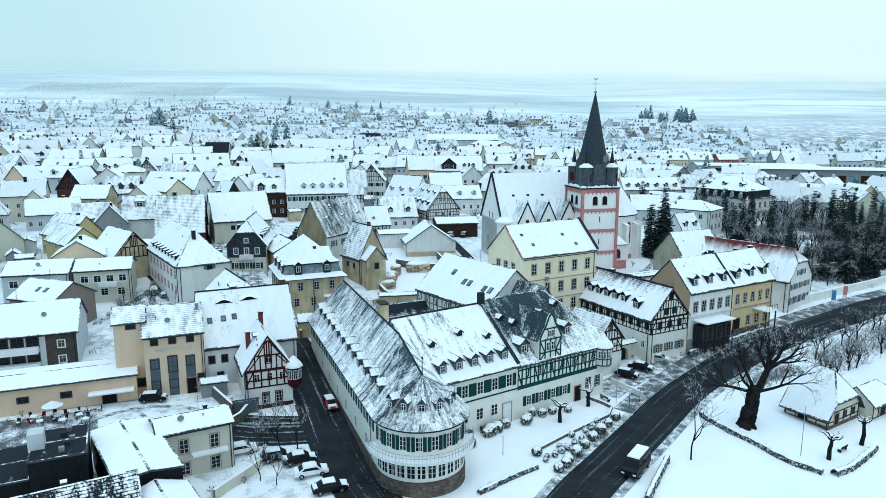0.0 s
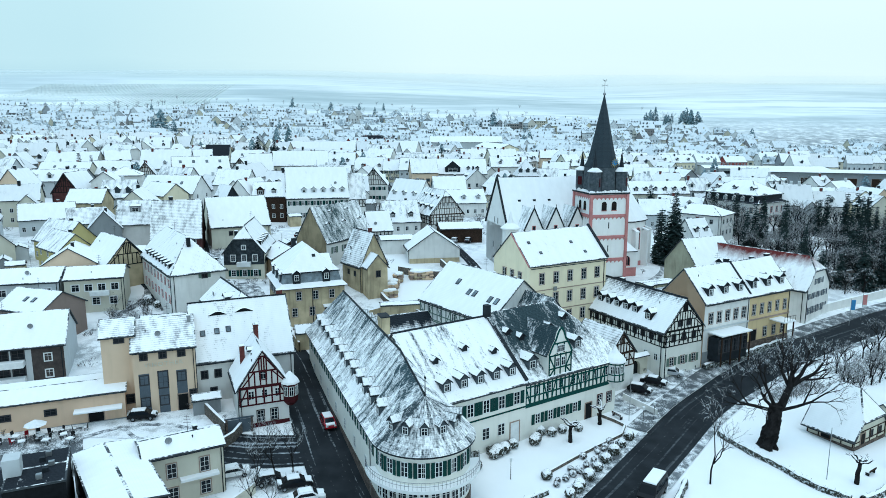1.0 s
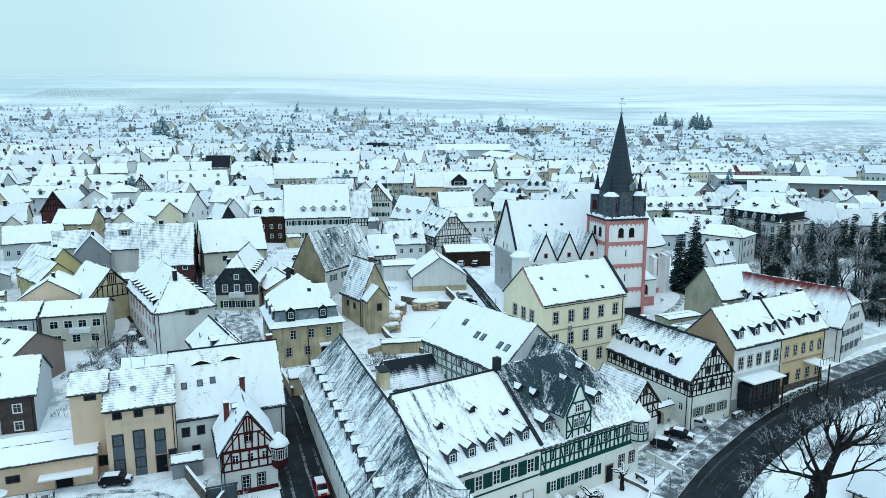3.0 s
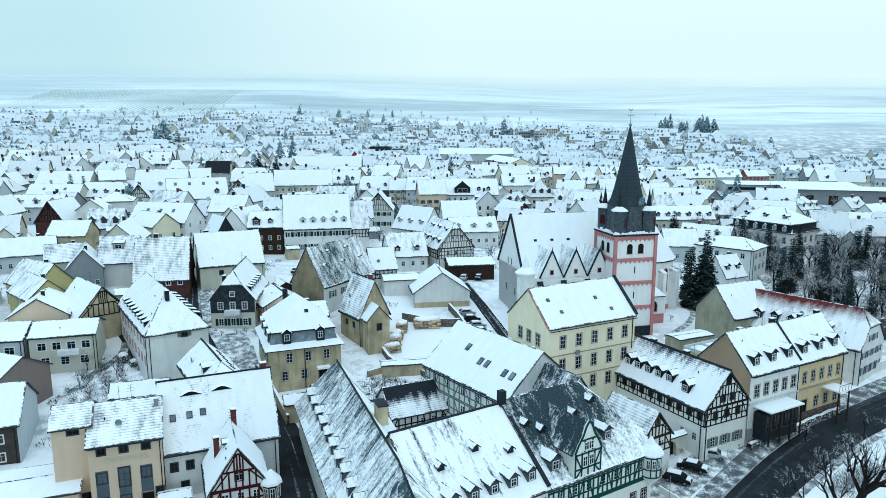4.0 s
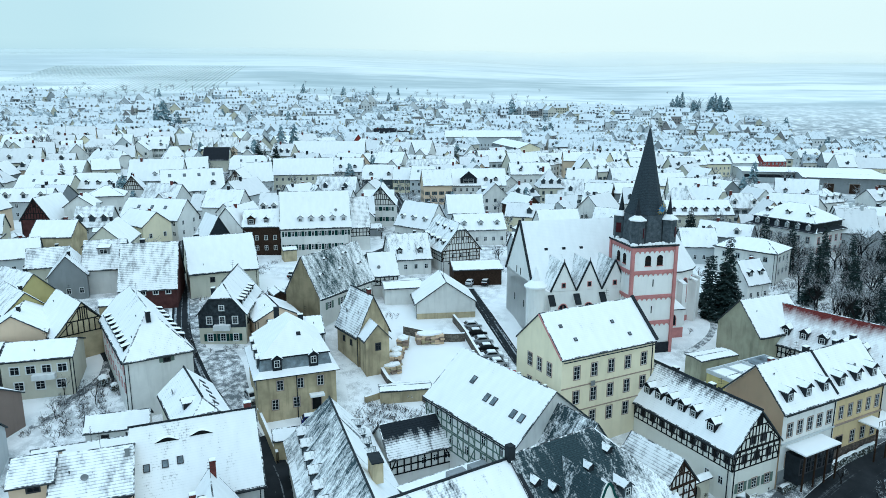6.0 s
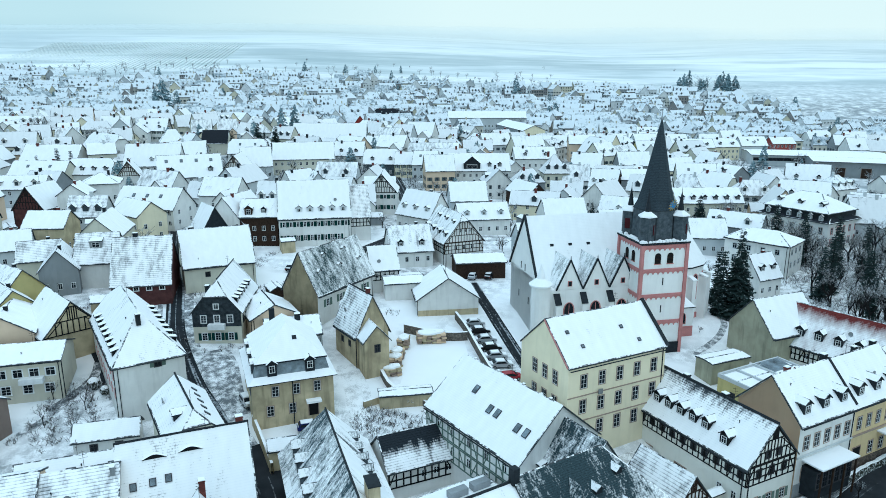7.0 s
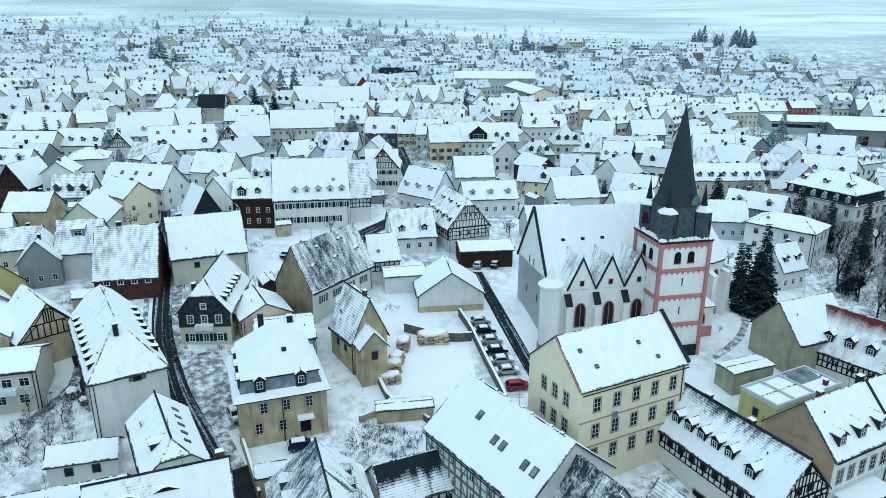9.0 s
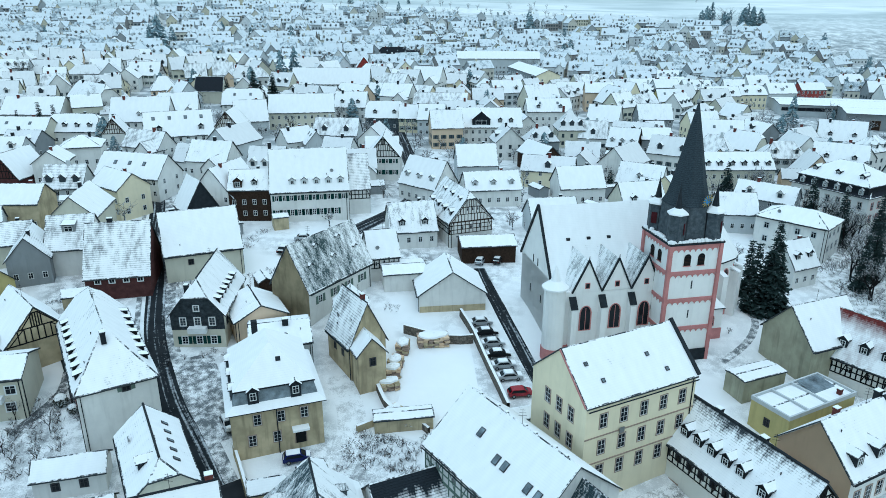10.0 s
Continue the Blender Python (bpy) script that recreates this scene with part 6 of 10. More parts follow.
# apartments at the edge of the yard
ap = House("apartment_house", "umber-clad apartment house with snowy shallow roof", -75.2, 120.0, 20, 19.0, 12.5, 6.7, 10.9, "pale", "tile_full", base=3.0)
for z in (1.2, 4.0):
    ap.window("S", 16.4, z, 1.1, 1.3, "frame")
    bar("balcony", ap.ob, "frame", ap.spot("S", 7.6, z + 0.1, 0.8), 10.8, 1.5, 1.0, "white apartment balcony")
    ap.windows("S", z + 0.4, 5, 1.8, 1.9, 1.6, 13.2, "darkframe")
bar("cladding", ap.ob, "umber", ap.spot("S", 16.4, 3.1) @ pose(0, -0.005, 0), 4.8, 0.04, 6.6, "dark cladding panel")
a2 = House("flats", "pale two-storey flats with flat snowy roofs", -73.6, 148.7, 17, 11.0, 9.4, 6.3, 8.0, "cream", "tile_full")
a2.windows("S", 3.8, 4, 1.4, 1.4, 0.8, 10.6, "frame")
bar("balcony", a2.ob, "frame", a2.spot("S", 6.6, 3.4, 0.7), 3.6, 1.4, 0.9, "white balcony")
a2.windows("S", 0.9, 3, 1.4, 1.5, 0.8, 10.6, "frame")
a3 = House("flats", "pale two-storey flats with flat snowy roofs", -85.6, 145.6, 14, 12.5, 10.4, 6.2, 8.2, "pale", "tile_full")
a3.windows("S", 3.6, 4, 1.6, 1.4, 0.8, 11.6, "frame")
a4 = House("brown_gabled_flats", "brown-gabled flats with skylights in the snow", -77.0, 133.5, -20, 11.0, 10.0, 6.0, 8.8, "cocoa", "tile_full")
a4.skylight("S", 5.0, 2.4, 0.7, 1.2)
a4.skylight("S", 7.0, 2.4, 0.7, 1.2)

# the houses in front of the winery yard
nr = House("near_cream_house", "cream house with arched windows and wide snowy roof", -34.0, 88.2, 30, 9.4, 5.8, 6.1, 7.2, "cream", "tile_full", base=0.0)
nr.windows("S", 3.0, 2, 1.1, 1.9, 1.2, 9.0, "trimstone")
nr.windows("S", 0.0, 2, 1.2, 1.7, 1.2, 9.0, "trimstone")
bar("balcony", nr.ob, "snow", nr.spot("S", 6.3, 2.7, 0.5), 4.6, 1.0, 0.35, "snowy balcony with pots")
nr.chimney(2.0, 0.5, 0.8, 0.5, 0.5, "dark")
nl = House("near_flat_roof", "wide low roof under smooth snow", -38.2, 80.2, -54.5, 16.2, 7.2, 6.0, 6.5, "black", "tile_full", base=0.0, over=0.2, side=0.2)
nd = House("near_dark_house", "dark-roofed house with snow caught on its tiles", -39.6, 69.0, 30, 12.0, 11.6, 2.4, 7.0, "black", "tile_catch", base=0.4)
nd.chimney(-1, 1, 1.0, 0.6, 0.6)
nd.chimney(-3.5, -2.4, 1.0, 0.6, 0.6)
nw = House("near_low_roof", "low snowed roof with a dark verge beside the dark house", -30.6, 70.2, -54.5, 8.0, 7.0, 3.8, 5.0, "black", "tile_full", base=0.4, over=0.2, side=0.2)
nb = House("black_clad_block", "black-clad block with flat snow-dusted roof terrace", -46.0, 78.0, 25, 6.0, 8.6, 7.8, 7.95, "black", "tile_dark", base=0.0, over=0.05, side=0.05)
bar("roof_hut", nb.ob, "pale", pose(-2.3, -0.6, 8.9), 1.7, 2.0, 2.4, "white ribbed plant box on the roof")
for k in range(5):
    bar("vent", nb.ob, ("metal", "dark")[k % 2], pose(0.4 + 0.5 * (k % 3), -3 + 1.4 * k, 8.3), 0.6, 0.5, 0.7)
bar("blind", nb.ob, "frame", nb.spot("E", 8.0, 5.6) @ pose(0, -0.05, 0), 1.4, 0.06, 1.8)
nt = House("near_terrace_block", "dark terrace building with railings and snow", -53.8, 76.5, 25, 9.0, 10.0, 5.2, 5.35, "black", "tile_dark", base=0.0, over=0.05, side=0.05)
for k in range(8):
    bar("railing_post", nt.ob, "rail", pose(4.4, -4.8 + 1.35 * k, 5.9), 0.05, 0.05, 1.1)
for z in (5.9, 6.4):
    bar("railing", nt.ob, "rail", pose(4.4, 0, z), 0.05, 9.6, 0.05)
gw = strip("yard_wall", [(-33.0, 95.0), (-30.5, 98.5), (-30.0, 103.5)], -0.2, 0.2, 1.6, "stone", "rubble wall with a snowy top", "wall", drop=2.2)

# ---- the old town behind, house by house ----
wt = House("tall_white_house", "tall white house with hipped snowy roof and pink-framed windows", -57.3, 152.7, -55.3, 27.0, 10.6, 8.4, 14.4, "white", "tile_most", clip=(0.4, 1.0), inset=7.0)
wt.dormers("S", 8, 0.3, 1.2, 0.9, "shed", u0=3, u1=25, body="black", roof="tile_full")
wt.dormers("N", 7, 0.3, 1.2, 0.9, "shed", u0=3, u1=24, body="black", roof="tile_full")
wt.windows("S", 5.4, 8, 0.9, 1.4, 2, 26, "pink")
wt.windows("S", 2.2, 8, 0.9, 1.4, 2, 26, "pink")
wt.window("E", 6.4, 7.0, 1.0, 1.0, "darkframe", "sage")
wt.chimney(8.5, -0.4, 0.7, 0.8, 0.7, "dark")
sm = House("small_front_house", "small cream house with skylights and patchy snow", -39.6, 130.5, -57.5, 15.0, 7.6, 8.6, 12.0, "cream", "tile_most", clip=(0, 0.5), base=4.4)
for k in range(5):
    sm.skylight("N", 3.0 + k * 2.2, 1.8, 0.6, 1.0)
sm.dormer("S", 11.0, 1.4, 1.3, 1.2, "gable", "dark", "tile_half")
sm.windows("E", 5.8, 1, 0.9, 1.2, 2.0, 5.6, "darkframe")
sm.ridge_cap()
lk = House("low_link_house", "low snowed roof with skylights by the winery", -50.0, 121.5, 22, 16.0, 6.0, 6.2, 8.4, "white", "tile_full", base=3.4)
for u in (3, 6.5, 11.5):
    lk.skylight("S", u, 1.2, 1.2, 0.9)
l2 = House("garden_shed", "small snowed garden building", -53.5, 134.0, 18, 9.0, 4.5, 3.0, 4.6, "white", "tile_full", category="outbuilding")
l2.windows("S", 1.0, 2, 0.9, 1.1, 1, 8, "darkframe")


def mansard_house():
    L, W, e, m, r = 13.0, 15.0, 6.5, 9.3, 14.0
    h = House("mansard_house", "aged sandy house with slate mansard and snowy hipped roof", -29.8, 149.0, 22.2, L, W, e, e + 20, None, None, base=7.1)
    ob = h.ob
    bm = bmesh.new()
    box(bm, -L / 2, L / 2, -W / 2, W / 2, -4, e)
    part("wall", bm, M["aged"], ob)
    o, i = 0.6, 0.5
    a = [(-L / 2 - o, -W / 2 - o, e - 0.2), (L / 2 + o, -W / 2 - o, e - 0.2), (L / 2 + o, W / 2 + o, e - 0.2), (-L / 2 - o, W / 2 + o, e - 0.2)]
    k = [(-L / 2 + i, -W / 2 + i, e + 0.7), (L / 2 - i, -W / 2 + i, e + 0.7), (L / 2 - i, W / 2 - i, e + 0.7), (-L / 2 + i, W / 2 - i, e + 0.7)]
    b = [(-L / 2 + i + 0.5, -W / 2 + i + 0.5, m), (L / 2 - i - 0.5, -W / 2 + i + 0.5, m), (L / 2 - i - 0.5, W / 2 - i - 0.5, m), (-L / 2 + i + 0.5, W / 2 - i - 0.5, m)]
    part("roof_skirt", slabs([[a[j], a[(j + 1) % 4], k[(j + 1) % 4], k[j]] for j in range(4)], 0.15), [M["tile_full"], M["dark"]], ob)
    bm = bmesh.new()
    loft(bm, [k, b])
    part("mansard", bm, M["paleslate"], ob, "slate-clad mansard band")
    c = [(p[0] * 1.05, p[1] * 1.05, m - 0.1) for p in b]
    p0, p1 = (0, -2.2, r), (0, 2.6, r)
    part("roof", slabs([[c[0], c[1], p0], [c[1], c[2], p1, p0], [c[2], c[3], p1], [c[3], c[0], p0, p1]], 0.25), [M["tile_full"], M["dark"]], ob)
    for u in (3.4, 9.4):
        h.dormer("S", u, 0.35, 1.5, 1.7, "gable", "dark", "tile_full")
    for u in (3, 7.5, 12):
        h.dormer("W", u, 0.35, 1.4, 1.5, "gable", "slatewall", "tile_full")
    h.windows("S", 3.9, 3, 1.05, 1.75, 2.0, 12.0)
    h.windows("S", 0.6, 2, 1.05, 1.75, 1.0, 8.0)
    h.door("S", 9.6, -0.3, 1.5, 2.5, "black")
    bar("door_canopy", ob, "snow", h.spot("S", 9.6, 2.5, 0.6), 2.4, 1.4, 0.35, "snowy canopy over the door")
    h.windows("W", 3.9, 4, 1.1, 1.8, 1.0, 14.0, "trimstone", "panel")
    bar("drainpipe", ob, "dark", h.spot("S", 6.4, 2.5, 0.08), 0.14, 0.14, 8.0)
    bar("chimney", ob, "dark", pose(-1.4, 5.0, 13.4), 0.9, 0.8, 2.2)
    bar("roof_hatch", ob, "dark", pose(1.0, -4.0, 12.1, 40, 0, 0), 0.7, 0.7, 0.5)


mansard_house()
st = House("stone_gabled_house", "aged stone house with steep snowy roof", -19.2, 164.4, -54, 9.0, 6.6, 6.4, 13.2, "aged", "tile_rows", base=8.2)
st.window("E", 2.6, 7.4, 0.8, 1.0, "darkframe")
st.windows("S", 3.4, 2, 0.7, 1.0, 1.5, 7.5, "darkframe")
st.chimney(2.6, 0.2, 1.5, 0.8, 0.6, "brick")
st.ridge_cap("dark", 0.12)
s2 = House("stone_gabled_annex", "small gabled annex of the stone house", -16.6, 159.2, -64, 6.0, 4.6, 6.8, 9.4, "aged", "tile_full", base=7.8)
s2.window("E", 2.4, 4.6, 0.9, 1.3, "darkframe")
bn = House("slate_barn", "aged barn with mossy slate roof and white eaves wall", -29.2, 185.4, 61, 19.0, 9.4, 6.0, 14.0, "white", "tile_bare", base=11.2)
bn.windows("S", 2.6, 4, 1.1, 1.6, 1.0, 18.0, "", "sage")
for u in range(5):
    bn.dormer("S", 3 + u * 3.3, 1.8 + (u % 2) * 1.6, 0.8, 0.7, "gable", "pale", "tile_full", False)
bm = bmesh.new()
face(bm, [(-9.53, 4.7, -3), (-9.53, -4.7, -3), (-9.53, -4.7, 5.9), (-9.53, 0, 13.9), (-9.53, 4.7, 5.9)])
bmesh.ops.solidify(bm, geom=bm.faces[:], thickness=-0.04)
bmesh.ops.recalc_face_normals(bm, faces=bm.faces)
part("gable_render", bm, M["aged"], bn.ob, "weathered gable wall")
hl = House("old_hall", "large white hall with green shutters and five dormers", -42.5, 232.9, 13, 19.4, 15.5, 7.4, 16.4, "white", "tile_full")
hl.dormers("S", 5, 1.0, 1.4, 1.3, u0=4.0, u1=19.0, body="frame", roof="tile_full")
hl.windows("S", 4.9, 10, 0.85, 1.4, 0.5, 19.0, "", "shutter")
hl.windows("S", 1.0, 9, 0.9, 1.6, 0.5, 17.0, "", "shutter")
h8 = House("hall_slate_annex", "timbered annex of the hall with bare slate roof", -31.2, 238.4, 15, 6.0, 13.5, 6.4, 14.0, "white", "tile_rows")
h8.timber("S", 3.6, 6.3, 6, "timber", braces=((0, 1), (5, -1)))
th = House("framed_corner_house", "large half-timbered house with patchy snow and dormers", -3.3, 222.9, -66, 16.5, 11.0, 5.6, 12.4, "white", "tile_half", clip=(0, 0.25))
th.gable_timber("E", "brown", 3, 10, clip=0.25, t=0.15)
th.timber("E", 2.6, 5.5, 11, "brown", rails=(0.36, 0.72), braces=((0, 1), (10, -1)), t=0.15)
th.timber("S", 2.6, 5.5, 12, "timber")
th.dormers("S", 4, 0.8, 1.3, 1.2, body="dark", roof="tile_most")
th.dormers("S", 3, 3.4, 1.0, 0.9, body="dark", roof="tile_half", u0=2)
th.windows("E", 8.0, 3, 0.8, 1.0, 4.0, 8.0, "")
th.windows("E", 3.6, 3, 0.9, 1.2, 2.0, 9.0, "")
sl = House("slate_clad_house", "slate-clad gabled house with curved snowy roof and balcony", -48.6, 174.8, -84, 17.0, 9.2, 6.4, 12.2, "cream", "tile_half", clip=(0, 0.5), base=9.7)
bm = bmesh.new()
face(bm, [(8.53, -4.65, 3.4), (8.53, 4.65, 3.4), (8.53, 4.65, 6.5), (8.53, 2.3, 9.5), (8.53, -2.3, 9.5), (8.53, -4.65, 6.5)])
bmesh.ops.solidify(bm, geom=bm.faces[:], thickness=-0.06)
bmesh.ops.recalc_face_normals(bm, faces=bm.faces)
part("slate_cladding", bm, M["slatewall"], sl.ob, "dark slate cladding")
sl.windows("E", 4.2, 3, 1.0, 1.5, 0.8, 8.4, "frame")
sl.window("E", 4.6, 7.0, 0.9, 1.0, "frame")
sl.windows("E", 0.6, 3, 1.0, 1.5, 0.8, 8.4, "frame", "shutter")
bar("balcony", sl.ob, "frame", sl.spot("E", 4.6, 3.6, 0.6), 3.2, 1.2, 1.0, "white balcony")
sl.windows("N", 3.6, 7, 0.9, 1.3, 1.0, 16.0, "darkframe")
sl.dormers("N", 6, 0.8, 1.1, 1.0, "shed", u0=1.0, u1=14.5, body="black", roof="tile_full")
sl.ridge_cap("dark", 0.12)
sl.chimney(6.0, -2.0, 1.4, 0.9, 0.7, "dark")
wb = House("white_barn_roof", "broad snow-covered roof over a cream house", -58.5, 197.4, 26, 15.5, 15.0, 5.6, 12.6, "cream", "tile_full")
wb.dormers("N", 4, 1.0, 1.2, 1.0)
wb.chimney(-5, 0.3, 0.9, 1.2, 0.6, "dark")
wb.window("S", 5, 3.2, 0.9, 1.0, "darkframe")
bx = House("white_villa_block", "white two-storey villa with snowy hipped roof", 80.3, 224.2, -42, 16.5, 11.0, 7.8, 10.2, "white", "tile_full", clip=(1, 1))
bx.windows("S", 5.2, 4, 1.1, 1.4, 1.0, 15.5, "pale")
bx.windows("S", 1.8, 4, 1.1, 1.4, 1.0, 15.5, "pale")
bx.windows("E", 5.2, 3, 1.1, 1.4, 1.0, 10.0, "pale")
bx.windows("E", 1.8, 3, 1.1, 1.4, 1.0, 10.0, "pale")
vl = House("villa", "stately pale villa with slate mansard and pink gable", 105.2, 252.7, -56, 22.0, 17.0, 8.0, 10.6, "white", "tile_dark", clip=(1, 1), inset=4.0, over=0.6)
v2 = House("villa_upper_roof", "snowy upper roof of the villa", 105.2, 252.7, -56, 20.0, 15.0, 10.6, 14.8, "dark", "tile_full", clip=(1, 1), foot=0.5)
vl.dormers("S", 6, 0.4, 1.2, 1.4, u0=1, u1=21, body="pale", roof="tile_full")
v2.dormers("S", 3, 2.0, 1.2, 1.0, body="dark", roof="tile_full")
for z in (1.2, 4.6):
    vl.windows("S", z, 7, 1.0, 1.9, 0.6, 21.4, "trimstone")
    vl.windows("E", z, 5, 1.0, 1.9, 0.6, 16.4, "pink")
fc = House("factory_hall", "long flat factory hall under smooth snow", 182.0, 412.0, -10, 66.0, 26.0, 6.2, 7.0, "pale", "tile_full", category="factory", over=1.5)
fc.windows("S", 3.4, 9, 3.4, 1.4, 1, 34, "darkframe")
f2 = House("factory_hall", "long flat factory hall under smooth snow", 206.0, 380.0, -16, 76.0, 24.0, 7.6, 8.4, "grey", "tile_full", category="factory", over=1.5)
for k in range(5):
    f2.door("S", 12 + k * 11.0, 0.2, 4.2, 4.6, "brown")
sg = House("white_gabled_barn", "white gabled barn with smooth snow on its roof", -4.1, 188.0, -80, 11.0, 13.2, 4.4, 9.0, "white", "tile_full", base=9.4)
bar("plinth", sg.ob, "aged", sg.spot("E", 6.6, 0.4) @ pose(0, -0.05, 0), 13.1, 0.12, 3.4, "weathered lower wall")
sj = House("joined_low_house", "low house joined behind the mansard house under snow", -32.6, 164.6, 18, 10.0, 10.6, 5.6, 7.4, "pale", "tile_full", base=8.4)
sj.timber("E", 3.4, 5.6, 7, "timber", braces=((0, 1), (6, -1)), t=0.16)
sj.chimney(1.0, -1.0, 1.4, 1.0, 0.8, "dark")
sk = House("sandy_gabled_house", "sandy gabled house with broad snowy roof", -39.6, 173.6, -60, 10.0, 9.2, 5.0, 7.4, "beige", "tile_most", base=9.2)
sk.ridge_cap("dark", 0.12)
lowst = House("yard_store", "low brick yard store with flat snowy roof", -9.6, 149.2, 12, 9.0, 3.0, 2.2, 2.5, "aged", "tile_full", base=6.0, category="outbuilding", over=0.2, side=0.2)
s19 = House("lean_to_house", "low snowed house behind the stone house", -21.5, 173.0, -79, 10.0, 6.0, 5.4, 8.0, "aged", "tile_full")
sh = House("open_shed", "brown open shed with flat snowy roof", 3.7, 209.6, 10, 12.4, 7.0, 3.8, 5.2, "brown", "tile_full", category="shed")
sb = House("small_framed_house", "small half-timbered house with smooth snowy roof", -19.4, 198.3, 18, 6.6, 8.4, 5.2, 9.8, "white", "tile_full")
sb.timber("S", 2.6, 5.1, 6, "timber")
sb.windows("S", 3.2, 3, 0.8, 1.0, 0.5, 6.0, "")
bw = House("low_white_block", "low white flat-roofed building with snow", -14.0, 193.6, 14, 9.0, 8.0, 3.6, 4.2, "white", "tile_full", category="outbuilding")
g6 = House("timbered_gable_house", "white house with dark timbered gable", -27.2, 268.9, -87, 12.9, 9.8, 7.0, 13.0, "white", "tile_full")
g6.gable_timber("E", "timber", 3, 8)
g6.windows("E", 5.0, 4, 0.9, 1.3, 0.6, 9.2, "", "shutter")
g6.windows("E", 1.5, 4, 0.9, 1.4, 0.6, 9.2, "", "shutter")
m2 = House("timbered_gable_house", "house with brown timbered gable beside a yard", -85.4, 299.6, -86, 13.0, 9.6, 5.8, 11.7, "white", "tile_full")
m2.gable_timber("E", "brown", 3, 8)
m2.timber("E", 2.6, 5.6, 8, "brown", braces=((0, 1), (7, -1)))
m12 = House("red_timbered_barn", "barn with dark red timbered gable", -122.0, 234.6, -92, 13.0, 9.0, 5.7, 11.8, "oxbrick", "tile_full")
m12.gable_timber("E", "timber", 3, 7)
m18 = House("timbered_barn", "barn with framed gable under a sweeping snowy roof", -76.1, 162.4, -42, 13.0, 10.5, 4.6, 10.4, "aged", "tile_full")
m18.gable_timber("E", "timber", 2, 6)


def town_house(x, y, deg, L, W, e, r, wall, roof="tile_full", clip=(0, 0), rows=2, dorm=0, label="", front="S", timber="", surround="", shut=""):
    h = House("town_house", label or f"{ {'white': 'white', 'slatewall': 'slate-blue', 'redwall': 'brick-red', 'mustard': 'mustard', 'cream': 'cream', 'pale': 'pale grey', 'grey': 'grey', 'yellow': 'yellow', 'brick': 'red brick', 'oxbrick': 'dark red', 'brown': 'brown', 'aged': 'weathered sandy', 'beige': 'beige'}[wall] } rendered town house under a snowy roof", x, y, deg, L, W, e, r, wall, roof, clip)
    n = max(2, int(h.length(front) / 2.3))
    for k in range(rows):
        z = 1.0 + k * 2.9
        if z + 1.3 < e:
            h.small_windows(front, z, n, shut)
            other = ("W" if x > 12 else "E") if front == "S" else ("N" if x > 12 else "S")
            h.small_windows(other, z, max(2, int(h.length(other) / 4.0)))
    if dorm:
        h.dormers("S", dorm, 1.0, 1.3, 1.2, body="pale" if dorm % 2 else "dark", roof="tile_full")
    if timber:
        h.gable_timber("E", timber, 3, 7)
    h.chimney(L * 0.2, 0.4, 1.1, 0.7, 0.6, "brick" if (int(x) % 2) else "dark")
    return h


h = town_house(-98.9, 286.8, 24, 21.4, 13.0, 5.8, 12.8, "white", label="long white house with roof windows and snow")
for k in range(4):
    h.skylight("S", 3 + k * 5, 4.6, 1.0, 1.3)
h.dormer("S", 4.5, 1.2, 1.5, 1.4), h.dormer("S", 17.5, 1.2, 1.5, 1.4)
town_house(-83.3, 315.2, 20, 11.7, 11.4, 5.2, 12.0, "pale")
town_house(-67.2, 328.7, 12, 24.6, 11.3, 6.5, 12.6, "cream", shut="sage", label="long cream house with sage shutters and snow")
town_house(-114.6, 254.8, 20, 11.0, 11.0, 8.8, 11.4, "white", clip=(1, 1), label="white cube-shaped house with hipped snowy roof")
h = town_house(-91.5, 240.0, -12, 19.7, 11.0, 5.7, 11.0, "white", label="white house with dormers and roof windows")
for k in range(3):
    h.skylight("S", 5 + k * 4.5, 3.0, 0.9, 1.2)
town_house(-89.5, 225.6, -35, 12.8, 8.6, 7.4, 10.8, "yellow", surround="trimstone")
h = House("dark_roofed_house", "snow-roofed house with a steep black slate-clad gable", -68.0, 220.0, -50, 9.0, 8.0, 5.0, 11.8, "dark", "tile_full")
town_house(-63.8, 231.0, -105, 13.7, 12.0, 5.4, 12.2, "white")
h = town_house(-56.4, 228.0, 8, 10.0, 9.3, 7.8, 11.8, "brown", "tile_most", label="dark brown house with pale window surrounds", surround="frame")
h.dormer("S", 2.4, 0.3, 2.0, 1.8, "gable", "brown", "tile_full"), h.dormer("S", 6.4, 0.8, 1.2, 1.2)
h = town_house(-107.4, 213.9, 5, 10.4, 9.3, 6.7, 10.3, "aged", rows=1)
town_house(-98.8, 194.5, 24, 9.0, 8.0, 4.9, 8.6, "cream", "tile_rows", rows=1)
town_house(-90.6, 188.4, -66, 11.0, 7.8, 5.2, 9.6, "grey", "tile_rows", front="E")
h = House("red_brick_house", "red brick house under a wide roof of snowed tile courses", -70.8, 187.4, 15, 12.0, 14.2, 4.0, 12.8, "oxbrick", "tile_rows")
h.windows("S", 2.6, 4, 1.0, 1.3, 1.0, 11.5, "frame"), h.chimney(-1.5, 0.2, 1.2, 1.0, 0.7, "dark")
h = House("flat_dormer_house", "house with a boxed dormer and ribbed snowy roof", -84.4, 194.0, 15, 9.0, 11.2, 5.6, 11.2, "white", "tile_rows")
h.dormer("S", 4.5, 2.6, 2.6, 1.6, "shed", "metal", "tile_full")
town_house(-94.7, 176.0, -31, 12.5, 9.0, 5.2, 9.8, "mustard", "tile_half", label="mustard rendered town house with patchy snow")
